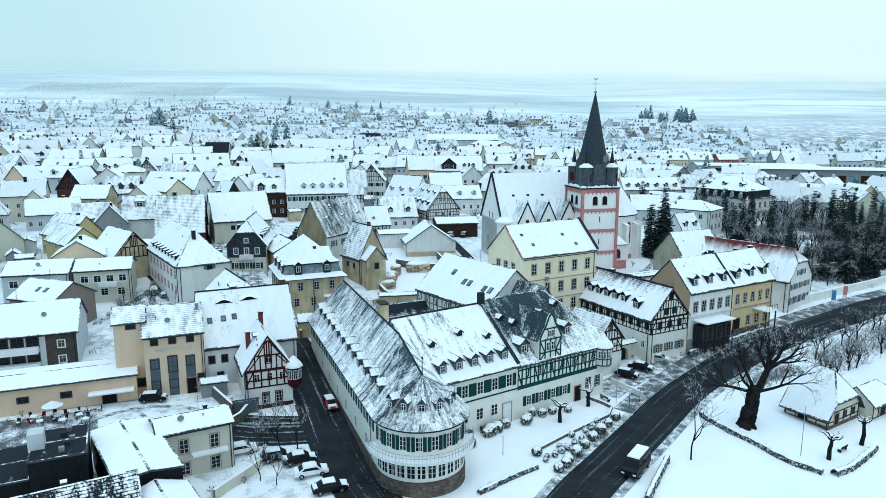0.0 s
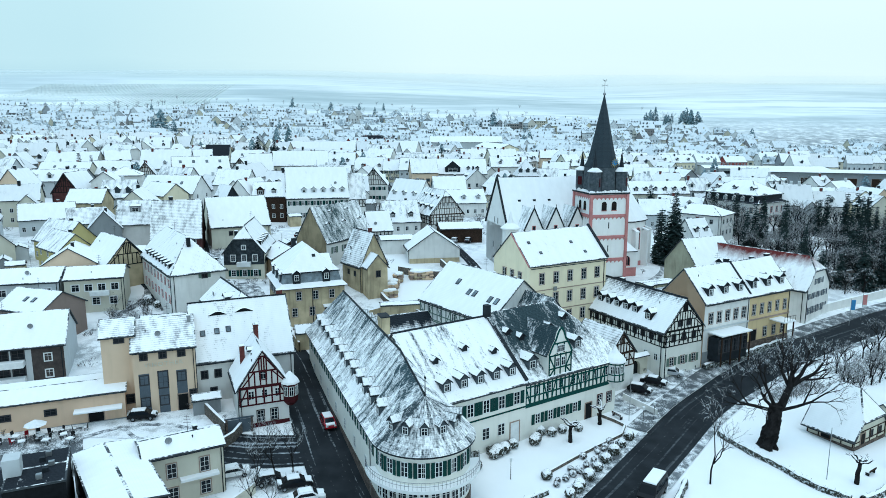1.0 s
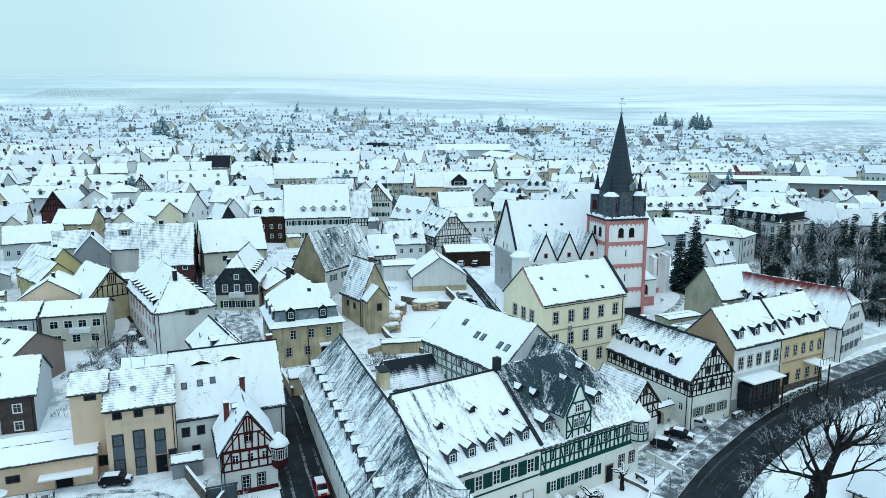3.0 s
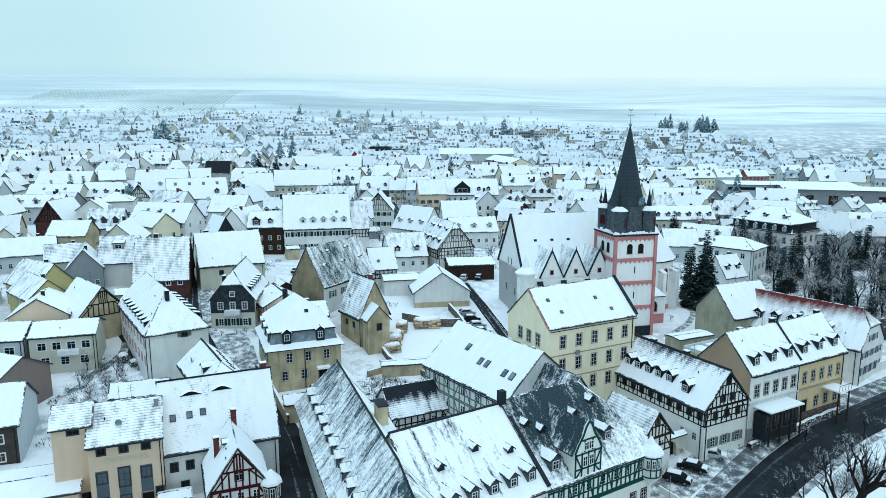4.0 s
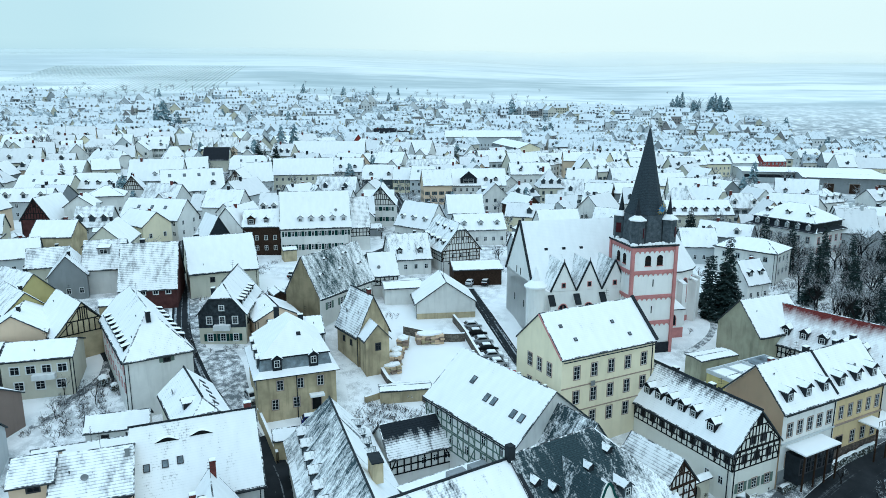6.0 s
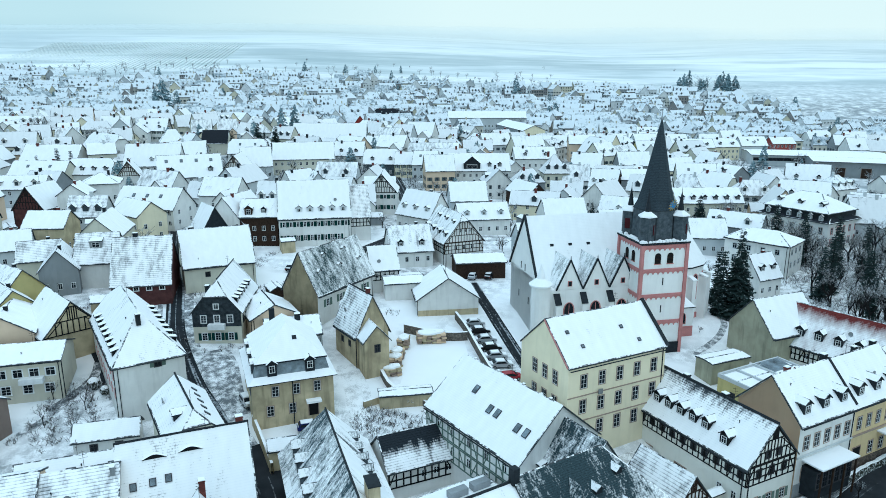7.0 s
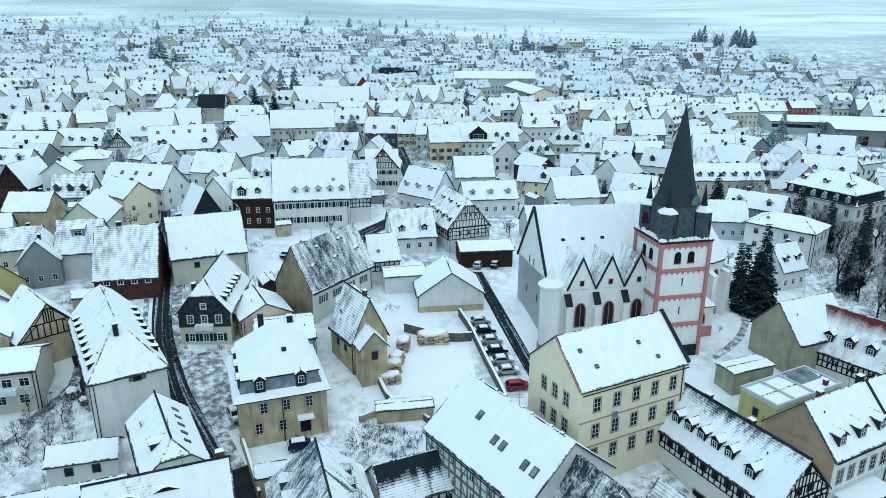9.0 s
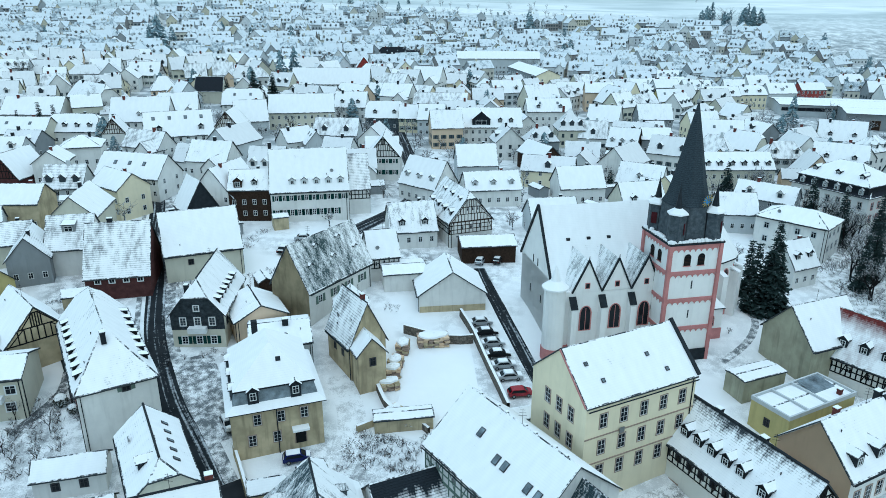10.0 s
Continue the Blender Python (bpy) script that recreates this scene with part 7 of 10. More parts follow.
town_house(-90.6, 168.2, -42, 13.1, 8.0, 5.8, 9.4, "mustard", "tile_half", front="E", label="mustard rendered town house with patchy snow")
town_house(-84.4, 159.9, -70, 13.3, 10.5, 5.4, 8.8, "beige", front="E", rows=1)
town_house(-113.3, 201.6, 27, 14.0, 9.3, 4.3, 8.2, "pale", rows=1)
h = House("brown_gabled_barn", "white barn with brown boarded gable", 21.4, 280.4, -64, 15.0, 7.6, 5.8, 9.4, "brown", "tile_full")
h = town_house(5.3, 319.0, 4, 24.0, 12.3, 6.4, 12.4, "white", shut="panel", label="long white house with dark cross gable and shutters")
h.dormer("S", 9.0, 0.4, 6.5, 2.2, "gable", "dark", "tile_full"), h.dormer("S", 16, 1.2), h.dormer("S", 20, 1.2)
town_house(0.8, 271.2, 8, 12.2, 11.2, 4.8, 10.2, "pale")
town_house(5.1, 247.4, 12, 15.4, 9.6, 4.6, 8.6, "white", dorm=3)
town_house(-12.3, 247.0, -38, 13.5, 9.8, 4.9, 11.6, "white", dorm=3)
town_house(-14.6, 217.4, 15, 11.0, 11.0, 3.8, 9.4, "white", "tile_half", dorm=2, rows=1)
town_house(52.3, 299.2, -25, 10.2, 9.9, 5.6, 11.4, "brown", dorm=3)
town_house(63.1, 302.1, -3, 10.1, 9.1, 8.1, 11.4, "grey")
town_house(80.5, 274.0, 4, 22.3, 11.4, 6.7, 10.8, "cream", dorm=6)
town_house(68.8, 236.4, -3, 10.0, 9.7, 4.8, 9.2, "pale", "tile_most")
town_house(71.7, 205.6, 28, 7.5, 7.5, 4.6, 9.6, "white", dorm=2)
town_house(120.0, 288.0, -25, 16.0, 11.0, 6.5, 12.0, "cream", "tile_most", dorm=2)
town_house(140.0, 276.0, -30, 18.0, 10.0, 6.0, 10.5, "white", dorm=4)
town_house(30.0, 252.0, 12, 13.0, 10.0, 5.0, 10.0, "white")
town_house(44.0, 238.0, 16, 12.0, 10.0, 5.0, 10.4, "cream", dorm=2)
town_house(20.0, 226.0, 12, 12.0, 9.0, 4.6, 9.0, "pale")
town_house(40.0, 215.0, 14, 11.0, 9.0, 4.4, 9.0, "white")
# houses along the further streets: place, turn, length, depth, eaves, ridge, wall, roof, dormers, front, framing
def further_house(k, x, y, deg, L, W, e, r, wall, roof, dorm, front, timber):
    shut = ("", "sage", "", "panel")[k % 4] if wall in ("white", "cream", "yellow") and k % 4 == 1 else ""
    h = town_house(x, y, deg, L, W, e, r, wall, roof, (0.3, 0.3) if k % 5 == 1 else (0, 0), dorm=dorm, front=front, timber=timber, shut=shut)
    if k % 3 == 0:
        for q in range(2):
            h.skylight("S", L * (0.3 + 0.4 * q), W * 0.3, 0.9, 1.2)
    if k % 2:
        h.chimney(-L * 0.28, -0.6, 1.3, 0.8, 0.6, ("brick", "dark")[k % 4 // 2])


further_house(0, 92, 321, -8, 15, 12, 5.5, 11.5, "cream", "tile_full", 0, "S", "")
further_house(1, 95, 305, -48, 13, 10, 5.5, 11.0, "cream", "tile_full", 0, "E", "")
further_house(2, 50, 260, -28, 13, 9, 4.5, 9.5, "white", "tile_most", 1, "S", "")
further_house(3, 30, 348, 6, 18, 10, 7.5, 12.0, "white", "tile_most", 2, "S", "")
further_house(4, 6, 414, -75, 10, 9, 6.0, 9.5, "cream", "tile_full", 0, "E", "")
further_house(5, 58, 394, -2, 13, 10, 9.0, 13.0, "beige", "tile_full", 0, "S", "")
further_house(6, 63, 381, -70, 15, 11, 6.5, 13.5, "white", "tile_full", 0, "E", "")
further_house(7, 54, 350, -20, 13, 11, 4.5, 10.0, "white", "tile_full", 0, "S", "")
further_house(8, 74, 352, 4, 14, 10, 5.5, 11.0, "grey", "tile_most", 0, "S", "")
further_house(9, 113, 484, -12, 12, 10, 6.5, 10.5, "redwall", "tile_full", 3, "S", "")
further_house(10, 122, 415, 6, 16, 10, 7.0, 11.0, "cream", "tile_full", 2, "S", "")
further_house(11, 139, 424, 8, 14, 10, 7.0, 11.0, "yellow", "tile_full", 2, "S", "")
further_house(12, 158, 435, 8, 15, 10, 7.0, 11.5, "pale", "tile_full", 1, "S", "")
further_house(13, 186, 462, 6, 14, 10, 6.0, 9.5, "redwall", "tile_full", 0, "S", "")
further_house(14, 113, 366, -60, 11, 9, 5.5, 10.5, "cream", "tile_full", 0, "E", "")
further_house(15, 117, 442, 10, 15, 10, 6.0, 10.5, "white", "tile_full", 3, "S", "")
further_house(16, -35, 333, 2, 15, 10, 5.0, 10.5, "slatewall", "tile_full", 2, "S", "")
further_house(17, -24, 331, -2, 10, 9, 5.5, 10.0, "yellow", "tile_full", 0, "S", "")
further_house(18, -16, 326, -6, 10, 10, 6.5, 11.5, "pale", "tile_full", 0, "S", "")
further_house(19, -51, 349, -2, 13, 10, 5.5, 11.0, "white", "tile_full", 2, "S", "")
further_house(20, -71, 408, 2, 38, 11, 5.5, 12.5, "white", "tile_full", 0, "S", "")
further_house(21, -57, 550, -4, 18, 11, 5.0, 11.0, "slatewall", "tile_dark", 0, "S", "")
further_house(22, -45, 548, -4, 13, 10, 4.5, 9.5, "grey", "tile_dark", 0, "S", "")
further_house(23, -61, 292, 48, 11, 7, 4.0, 8.0, "white", "tile_full", 0, "S", "")
further_house(24, -54, 290, -68, 9, 7, 4.0, 8.0, "pale", "tile_full", 0, "E", "")
further_house(25, -119, 304, 10, 20, 12, 6.0, 13.5, "white", "tile_full", 1, "S", "")
further_house(26, -136, 290, 2, 17, 10, 4.5, 9.5, "white", "tile_full", 4, "S", "")
further_house(27, -121, 287, -72, 9, 7.5, 5.0, 10.0, "white", "tile_full", 0, "E", "brown")
further_house(28, -113, 237, -75, 9, 8, 9.0, 12.0, "white", "tile_full", 0, "E", "")
further_house(29, -162, 311, 2, 22, 12, 5.0, 10.5, "white", "tile_full", 0, "S", "")
further_house(30, -151, 284, 0, 20, 11, 4.5, 9.0, "cream", "tile_full", 0, "S", "")
further_house(31, -154, 337, -38, 26, 11, 6.0, 12.0, "white", "tile_most", 0, "S", "")
further_house(32, -165, 378, -58, 11, 9, 5.0, 10.0, "yellow", "tile_full", 0, "E", "")
further_house(33, -165, 409, 6, 15, 11, 5.5, 11.5, "white", "tile_full", 2, "S", "brown")
further_house(34, -172, 465, -88, 12, 9, 7.5, 12.5, "cream", "tile_full", 0, "E", "")
further_house(35, -251, 548, -70, 16, 11, 5.5, 9.5, "yellow", "tile_full", 0, "E", "")
further_house(36, -95, 344, 8, 16, 10, 5.5, 11.0, "white", "tile_full", 0, "S", "")
further_house(37, -125, 357, -50, 13, 10, 5.0, 11.0, "pale", "tile_full", 0, "E", "")
further_house(38, 14, 518, 2, 52, 12, 10.0, 14.0, "pale", "tile_full", 0, "S", "")
further_house(39, 68, 330, 0, 10, 8, 4.0, 8.0, "white", "tile_most", 0, "S", "")
further_house(40, 47, 410, -6, 14, 10, 5.5, 10.5, "white", "tile_full", 2, "S", "")
further_house(41, 224, 497, 6, 15, 10, 5.5, 10.5, "white", "tile_full", 2, "S", "")
further_house(42, 92, 400, 10, 12, 9, 5.5, 10.5, "mustard", "tile_full", 0, "S", "")
further_house(43, 139, 327, -22, 16, 11, 5.5, 12.0, "cream", "tile_most", 2, "S", "")
h = House("block_of_flats", "long yellow-ended block of flats with snowy roof", 31.7, 457.0, -76, 52.0, 13.0, 9.8, 12.6, "yellow", "tile_full", category="flats")
bm = bmesh.new()
box(bm, -25.9, 25.9, -6.56, -6.49, 0.0, 9.6)
part("front_render", bm, M["grey"], h.ob, "grey balcony front")
for z in (1.0, 3.8, 6.6):
    h.small_windows("S", z, 14, "", 1.6, 1.5)
    for k in range(6):
        bar("balcony", h.ob, "pale", h.spot("S", 5 + k * 8.4, z, 0.7), 3.4, 1.3, 1.0)
for z in (1.2, 4.0, 6.8):
    h.small_windows("E", z, 2, "", 0.9, 1.3)
h = House("house_with_red_gable", "house with a bright red gable among snowed roofs", -66.0, 478.0, -80, 12.0, 9.0, 5.5, 11.5, "redroof", "tile_full")
h = House("house_with_brown_roof", "house with a snow-free brown tile roof", -119.0, 372.0, 6, 12.0, 9.5, 5.5, 11.0, "cream", "tile_dark")


# ---- pipes, vents, dishes and aerials of the nearer houses ----
def fittings(h, seed, pipes, vents):
    rr = random.Random(seed)
    L, W, e, r = h.L, h.W, h.e, h.r
    for k in range(pipes):
        side = ("S", "E", "S", "W")[k % 4]
        bar("drainpipe", h.ob, "dark", h.spot(side, h.length(side) * (0.04 if k % 2 else 0.97), e / 2 - 0.9, 0.08), 0.11, 0.11, e + 1.6)
    if ("gt", round(L, 1)) not in PARTS:
        bm = bmesh.new()
        tube(bm, (-L / 2, 0, 0), (L / 2, 0, 0), 0.09, 0.09, 6, caps=True)
        PARTS["gt", round(L, 1)] = mesh_of("gutter", bm, M["dark"])
    s = (r - e) / (W / 2 + h.shift)
    put("gutter", PARTS["gt", round(L, 1)], h.ob, pose(0, -W / 2 - 0.52, e - 0.5 * s + 0.06))
    if "vent" not in PARTS:
        bm = bmesh.new()
        tube(bm, (0, 0, -0.4), (0, 0, 0.3), 0.06, 0.06, 8)
        tube(bm, (0, 0, 0.28), (0, 0, 0.4), 0.11, 0.04, 8, caps=True)
        PARTS["vent"] = mesh_of("vent_pipe", bm, M["dark"])
        bm = bmesh.new()
        tube(bm, (0, 0, -0.4), (0, 0, 2.2), 0.03, 0.02, 5)
        for z, w in ((1.2, 0.5), (1.6, 0.42), (2.0, 0.34)):
            tube(bm, (-w, 0, z), (w, 0, z), 0.02, 0.02, 4)
        PARTS["aerial"] = mesh_of("aerial", bm, M["rail"])
        bm = bmesh.new()
        ring = [(math.cos(a), math.sin(a)) for a in np.radians(np.arange(0, 360, 30))]
        loft(bm, [[(0.45 * x, 0.0, 0.45 * y) for x, y in ring], [(0.3 * x, 0.1, 0.3 * y) for x, y in ring], [(0.05 * x, 0.14, 0.05 * y) for x, y in ring]])
        tube(bm, (0, 0.12, 0), (0, 0.12, -0.9), 0.03, 0.03, 5)
        PARTS["dish"] = mesh_of("satellite_dish", bm, M["metal"])
    for k in range(vents):
        v = rr.uniform(0.25, 0.85) * W / 2
        put("vent_pipe", PARTS["vent"], h.ob, pose(rr.uniform(-0.4, 0.4) * L, h.shift - v, r - v * s + 0.2))
    put("aerial", PARTS["aerial"], h.ob, pose(rr.uniform(-0.3, 0.3) * L, h.shift, r + 0.2, 0, 0, rr.uniform(0, 180)))
    if seed % 2:
        v = rr.uniform(0.5, 0.8) * W / 2
        put("satellite_dish", PARTS["dish"], h.ob, pose(rr.uniform(-0.3, 0.3) * L, h.shift - v, r - v * s + 0.8))


for k, h_ in enumerate((yb, tb, rw, ro, r1, r2, wr, vi, fw, ap, a2, a3, a4, nr, wt, sm, lk, st, bn, hl, th, sl, wb, bx, sg, sj, sk, sb, m18, m12, ax)):
    fittings(h_, k, 2 if k % 3 else 1, k % 3)


# ---- trees and shrubs ----
def bare_tree_meshes(seed, height, spread, levels=5, trunk=0.25, fork=0.3, snow=True):
    """Trunk and limbs as one mesh, fine twigs as another."""
    rnd = random.Random(seed)
    limbs, twigs = bmesh.new(), bmesh.new()

    def grow(p, d, ln, r, lv):
        bend = Vector((rnd.uniform(-1, 1), rnd.uniform(-1, 1), rnd.uniform(-0.2, 0.5))) * 0.22
        mid = p + d * ln * 0.5
        d2 = (d + bend).normalized()
        end = mid + d2 * ln * 0.5
        tgt, sides = (limbs, 7 if lv >= levels - 1 else 5) if lv > 1 else (twigs, 3)
        tube(tgt, p, mid, r, r * 0.85, sides)
        tube(tgt, mid, end, r * 0.85, r * 0.66, sides)
        if lv == 0:
            return
        n = 3 if lv > 1 else 4
        for k in range(n):
            a = 2 * math.pi * (k + rnd.random() * 0.8) / n
            tilt = rnd.uniform(0.35, 0.85) * spread
            u = d2.orthogonal().normalized()
            w = d2.cross(u)
            nd = (d2 * math.cos(tilt) + (u * math.cos(a) + w * math.sin(a)) * math.sin(tilt) + Vector((0, 0, 0.12))).normalized()
            at = end if k == 0 else p.lerp(end, rnd.uniform(0.55, 1.0))
            grow(at, nd, ln * rnd.uniform(0.58, 0.82), max(0.012, r * rnd.uniform(0.5, 0.66)), lv - 1)

    grow(Vector((0, 0, -0.3)), Vector((rnd.uniform(-0.05, 0.05), rnd.uniform(-0.05, 0.05), 1)).normalized(), height * fork, trunk, levels)
    return mesh_of("trunk", limbs, M["bark"]), mesh_of("crown", twigs, M["twig"])


def conifer_meshes(seed, height, radius, mat, narrow=1.0):
    rnd = random.Random(seed)
    bm, cr = bmesh.new(), bmesh.new()
    tube(bm, (0, 0, -0.3), (0, 0, height * 0.96), 0.02 * height, 0.03, 7)
    tiers = int(height * 2.3)
    for k in range(tiers):
        f = k / tiers
        z = height * (0.05 + 0.93 * f)
        ln = radius * (1 - f) ** 0.8 * narrow * rnd.uniform(0.82, 1.1) + 0.18
        for j in range(max(7, int(20 * (1 - f)) + 6)):
            a = rnd.random() * 2 * math.pi
            ll = ln * rnd.uniform(0.55, 1.12)
            c, s = math.cos(a), math.sin(a)
            droop = rnd.uniform(0.18, 0.5)
            for q in range(3):
                t0, t1 = 0.12 + q * 0.29, 0.12 + (q + 1.35) * 0.29
                w = max(0.2, ll * 0.21 * (1.15 - t0 * 0.7)) * rnd.uniform(0.7, 1.3)
                p0, p1 = Vector((c * ll * t0, s * ll * t0, z - ll * droop * t0)), Vector((c * ll * t1, s * ll * t1, z - ll * droop * t1 - 0.06))
                mid = (p0 + p1) / 2
                side = Vector((-s, c, rnd.uniform(-0.5, 0.5))) * w
                face(cr, [p0, mid - side, p1, mid + side])
                tip = mid + side * rnd.choice((-1.6, 1.6)) + Vector((c, s, -0.5)) * w
                face(cr, [mid, tip + Vector((0, 0, w * 0.4)), tip + Vector((c, s, 0)) * w * 0.7, p1])
    return mesh_of("trunk", bm, M["bark"]), mesh_of("crown", cr, M[mat])


TREES = {}


def plant(kind, x, y, deg=0.0, size=1.0, name="tree", label="bare winter tree with snow on its twigs", category="tree", group=""):
    ob = thing(name, label, category, x, y, None, deg, group)
    ob.scale = (size, size, size)
    a, b = TREES[kind]
    put("trunk", a, ob)
    put("crown", b, ob)
    return ob


TREES["bare_a"] = bare_tree_meshes(3, 9, 0.9, 5, 0.2)
TREES["bare_b"] = bare_tree_meshes(8, 9, 1.0, 5, 0.22, 0.26)
TREES["bare_c"] = bare_tree_meshes(21, 8, 0.8, 5, 0.16, 0.34)
TREES["birch"] = bare_tree_meshes(30, 10, 0.55, 5, 0.12, 0.3)
TREES["thin"] = bare_tree_meshes(12, 9, 0.8, 4, 0.11, 0.42)
TREES["shrub"] = bare_tree_meshes(40, 2.2, 1.2, 4, 0.05, 0.28)
TREES["fir_a"] = conifer_meshes(1, 14, 3.4, "needles")
TREES["fir_b"] = conifer_meshes(2, 11, 2.6, "needles")
TREES["cypress"] = conifer_meshes(4, 11, 1.5, "needles", 0.9)
TREES["yew"] = conifer_meshes(6, 20, 4.0, "needles")


def great_plane_tree():
    """The old plane tree of the park: a burly, knotted trunk that forks low."""
    rnd = random.Random(77)
    ob = thing("old_plane_tree", "huge old plane tree with knotted trunk and bare crown", "tree", 47.4, 102.2)
    bm = bmesh.new()
    rings = []
    for k in range(20):
        z = -0.5 + k * 0.42
        r = 1.42 + 0.75 * max(0, 1 - k / 4) ** 2 - 0.016 * k
        cx, cy = 0.07 * k, 0.01 * k
        rings.append([])
        for a in np.radians(np.arange(0, 360, 15)):
            c, s_ = math.cos(a), math.sin(a)
            lump = 0.42 * noise.noise((c * 1.9, s_ * 1.9, z * 0.9)) + 0.24 * noise.noise((c * 4.5, s_ * 4.5, z * 2.2 + 7))
            rings[-1].append((cx + r * (1 + lump) * c, cy + r * (1 + lump) * s_, z))
    loft(bm, rings)
    part("trunk", bm, M["bark"], ob, "thick knobbly trunk")
    limbs, twigs = bmesh.new(), bmesh.new()

    def grow(p, d, ln, r, lv):
        d2 = (d + Vector((rnd.uniform(-1, 1), rnd.uniform(-1, 1), rnd.uniform(-0.4, 0.5))) * 0.33).normalized()
        mid, end = p + d * ln * 0.5, p + d * ln * 0.5 + d2 * ln * 0.5
        tgt = limbs if lv > 1 else twigs
        tube(tgt, p, mid, r, r * 0.86, 7 if lv > 3 else 4)
        tube(tgt, mid, end, r * 0.86, r * 0.68, 7 if lv > 3 else 4)
        if not lv:
            return
        for k in range(3):
            a = 2 * math.pi * (k + rnd.random()) / 3
            u = d2.orthogonal().normalized()
            t = rnd.uniform(0.3, 0.8)
            nd = (d2 * math.cos(t) + (u * math.cos(a) + d2.cross(u) * math.sin(a)) * math.sin(t) + Vector((0, 0, 0.06))).normalized()
            grow(end if k == 0 else p.lerp(end, rnd.uniform(0.5, 1)), nd, ln * rnd.uniform(0.5, 0.78), max(0.016, r * rnd.uniform(0.42, 0.6)), lv - 1)

    for p, d, ln, r in (((0.2, 0, 6.6), (-1.0, 0.1, 0.25), 5.4, 0.34), ((0.4, 0, 7.2), (-0.75, -0.2, 0.7), 4.4, 0.30), ((1.9, 0.1, 7.0), (0.45, 0.2, 1.0), 5.4, 0.72),
                        ((2.0, 0.1, 6.6), (1.0, -0.1, 0.30), 5.2, 0.30), ((0.9, 0.3, 7.3), (-0.35, 0.5, 1.0), 4.4, 0.34), ((3.6, 0.6, 10.8), (1.0, 0.2, 0.5), 4.6, 0.40), ((3.4, 0.6, 10.4), (-0.5, 0.1, 1.0), 3.8, 0.34)):
        grow(Vector(p), Vector(d).normalized(), ln, r, 5)
    part("branchwork", limbs, M["bark"], ob)
    part("crown", twigs, M["twig"], ob)
    ob.scale = (0.84, 0.84, 0.84)


great_plane_tree()


def undergrowth(spots, name, label, seed, tall=3.0):
    """Thickets of leafless stems, past counting."""
    rr = random.Random(seed)
    bm = bmesh.new()
    for x, y, s in spots:
        z = ground_z(x, y)
        for k in range(26):
            a = rr.random() * 6.28
            q = Vector((x + rr.uniform(-1, 1) * s, y + rr.uniform(-1, 1) * s, z - 0.1))
            d = Vector((math.cos(a) * 0.6, math.sin(a) * 0.6, rr.uniform(0.4, 1.1))) * tall * rr.uniform(0.3, 0.8)
            tube(bm, q, q + d, 0.05, 0.015, 3)
            tube(bm, q + d * 0.5, q + d * 0.5 + Vector((rr.uniform(-1, 1), rr.uniform(-1, 1), rr.uniform(0, 1))) * tall * 0.3, 0.03, 0.012, 3)
    tagged(part(name, bm, M["twig"]), label, "undergrowth", kind="stuff")


def pollard(x, y, h, seed, lean=0.0):
    rnd = random.Random(seed)
    ob = thing("pollard_tree", "pollarded plane with stubby knuckled limbs and snow", "tree", x, y, None, rnd.uniform(0, 360), "pollarded trees")
    bm, sn = bmesh.new(), bmesh.new()
    p = Vector((0, 0, -0.3))
    for j in range(4):
        q = p + Vector((rnd.uniform(-0.12, 0.12), rnd.uniform(-0.12, 0.12), h * 0.16))
        tube(bm, p, q, 0.34 - 0.03 * j, 0.32 - 0.03 * j, 9)
        p = q
    head = p
    bmesh.ops.create_icosphere(bm, subdivisions=2, radius=0.36, matrix=Matrix.Translation(head))
    for k in range(7):
        a = k * 0.9 + rnd.random() * 0.6
        p, rr = head.copy(), rnd.uniform(0.12, 0.19)
        for j in range(rnd.randint(2, 4)):
            q = p + Vector((math.cos(a) * rnd.uniform(0.2, 0.55), math.sin(a) * rnd.uniform(0.2, 0.55), rnd.uniform(-0.05, 0.5)))
            tube(bm, p, q, rr, rr * 0.85, 6, caps=True)
            tube(sn, p + Vector((0, 0, rr * 0.7)), q + Vector((0, 0, rr * 0.7)), rr * 0.75, rr * 0.7, 5, caps=True)
            p, rr = q, rr * 0.85
            a += rnd.uniform(-0.9, 0.9)
        for j in range(5):
            d = Vector((rnd.uniform(-1, 1), rnd.uniform(-1, 1), rnd.uniform(-0.2, 1))) * 0.35
            tube(bm, p, p + d, 0.035, 0.012, 4)
    part("trunk", bm, M["bark"], ob)
    part("snow_cap", sn, M["snow"], ob)


for x, y, h, s in ((18.1, 101.2, 4.4, 1), (23.6, 107.1, 4.0, 2), (55.2, 92.6, 5.4, 3), (62.6, 97.2, 6.0, 4)):
    pollard(x, y, h, s)
plant("thin", 35.0, 91.3, 30, 1.2, label="slender bare tree on the snowy lawn")
plant("birch", -22.9, 91.0, 10, 0.95, label="pale bare birch beside the street")
plant("birch", -20.6, 91.8, 80, 0.85, label="pale bare birch beside the street")
plant("birch", -24.0, 84.5, 40, 0.7, label="pale bare birch beside the car park")
plant("birch", -24.6, 88.0, 200, 0.9, label="pale bare birch beside the car park")
plant("birch", -21.5, 83.0, 140, 0.6, label="pale bare birch beside the car park")
for k, (x, y, s) in enumerate(((61, 124, 0.8), (66, 118, 0.7), (72, 121, 0.8), (78, 128, 0.75), (73, 112, 0.65), (84, 122, 0.8), (90, 134, 0.8), (58, 131.5, 0.5), (69, 134, 0.55), (98, 140, 0.8), (80, 106, 0.8), (92, 118, 0.9))):
    plant(("bare_a", "bare_b", "bare_c")[k % 3], x, y, k * 57, s)
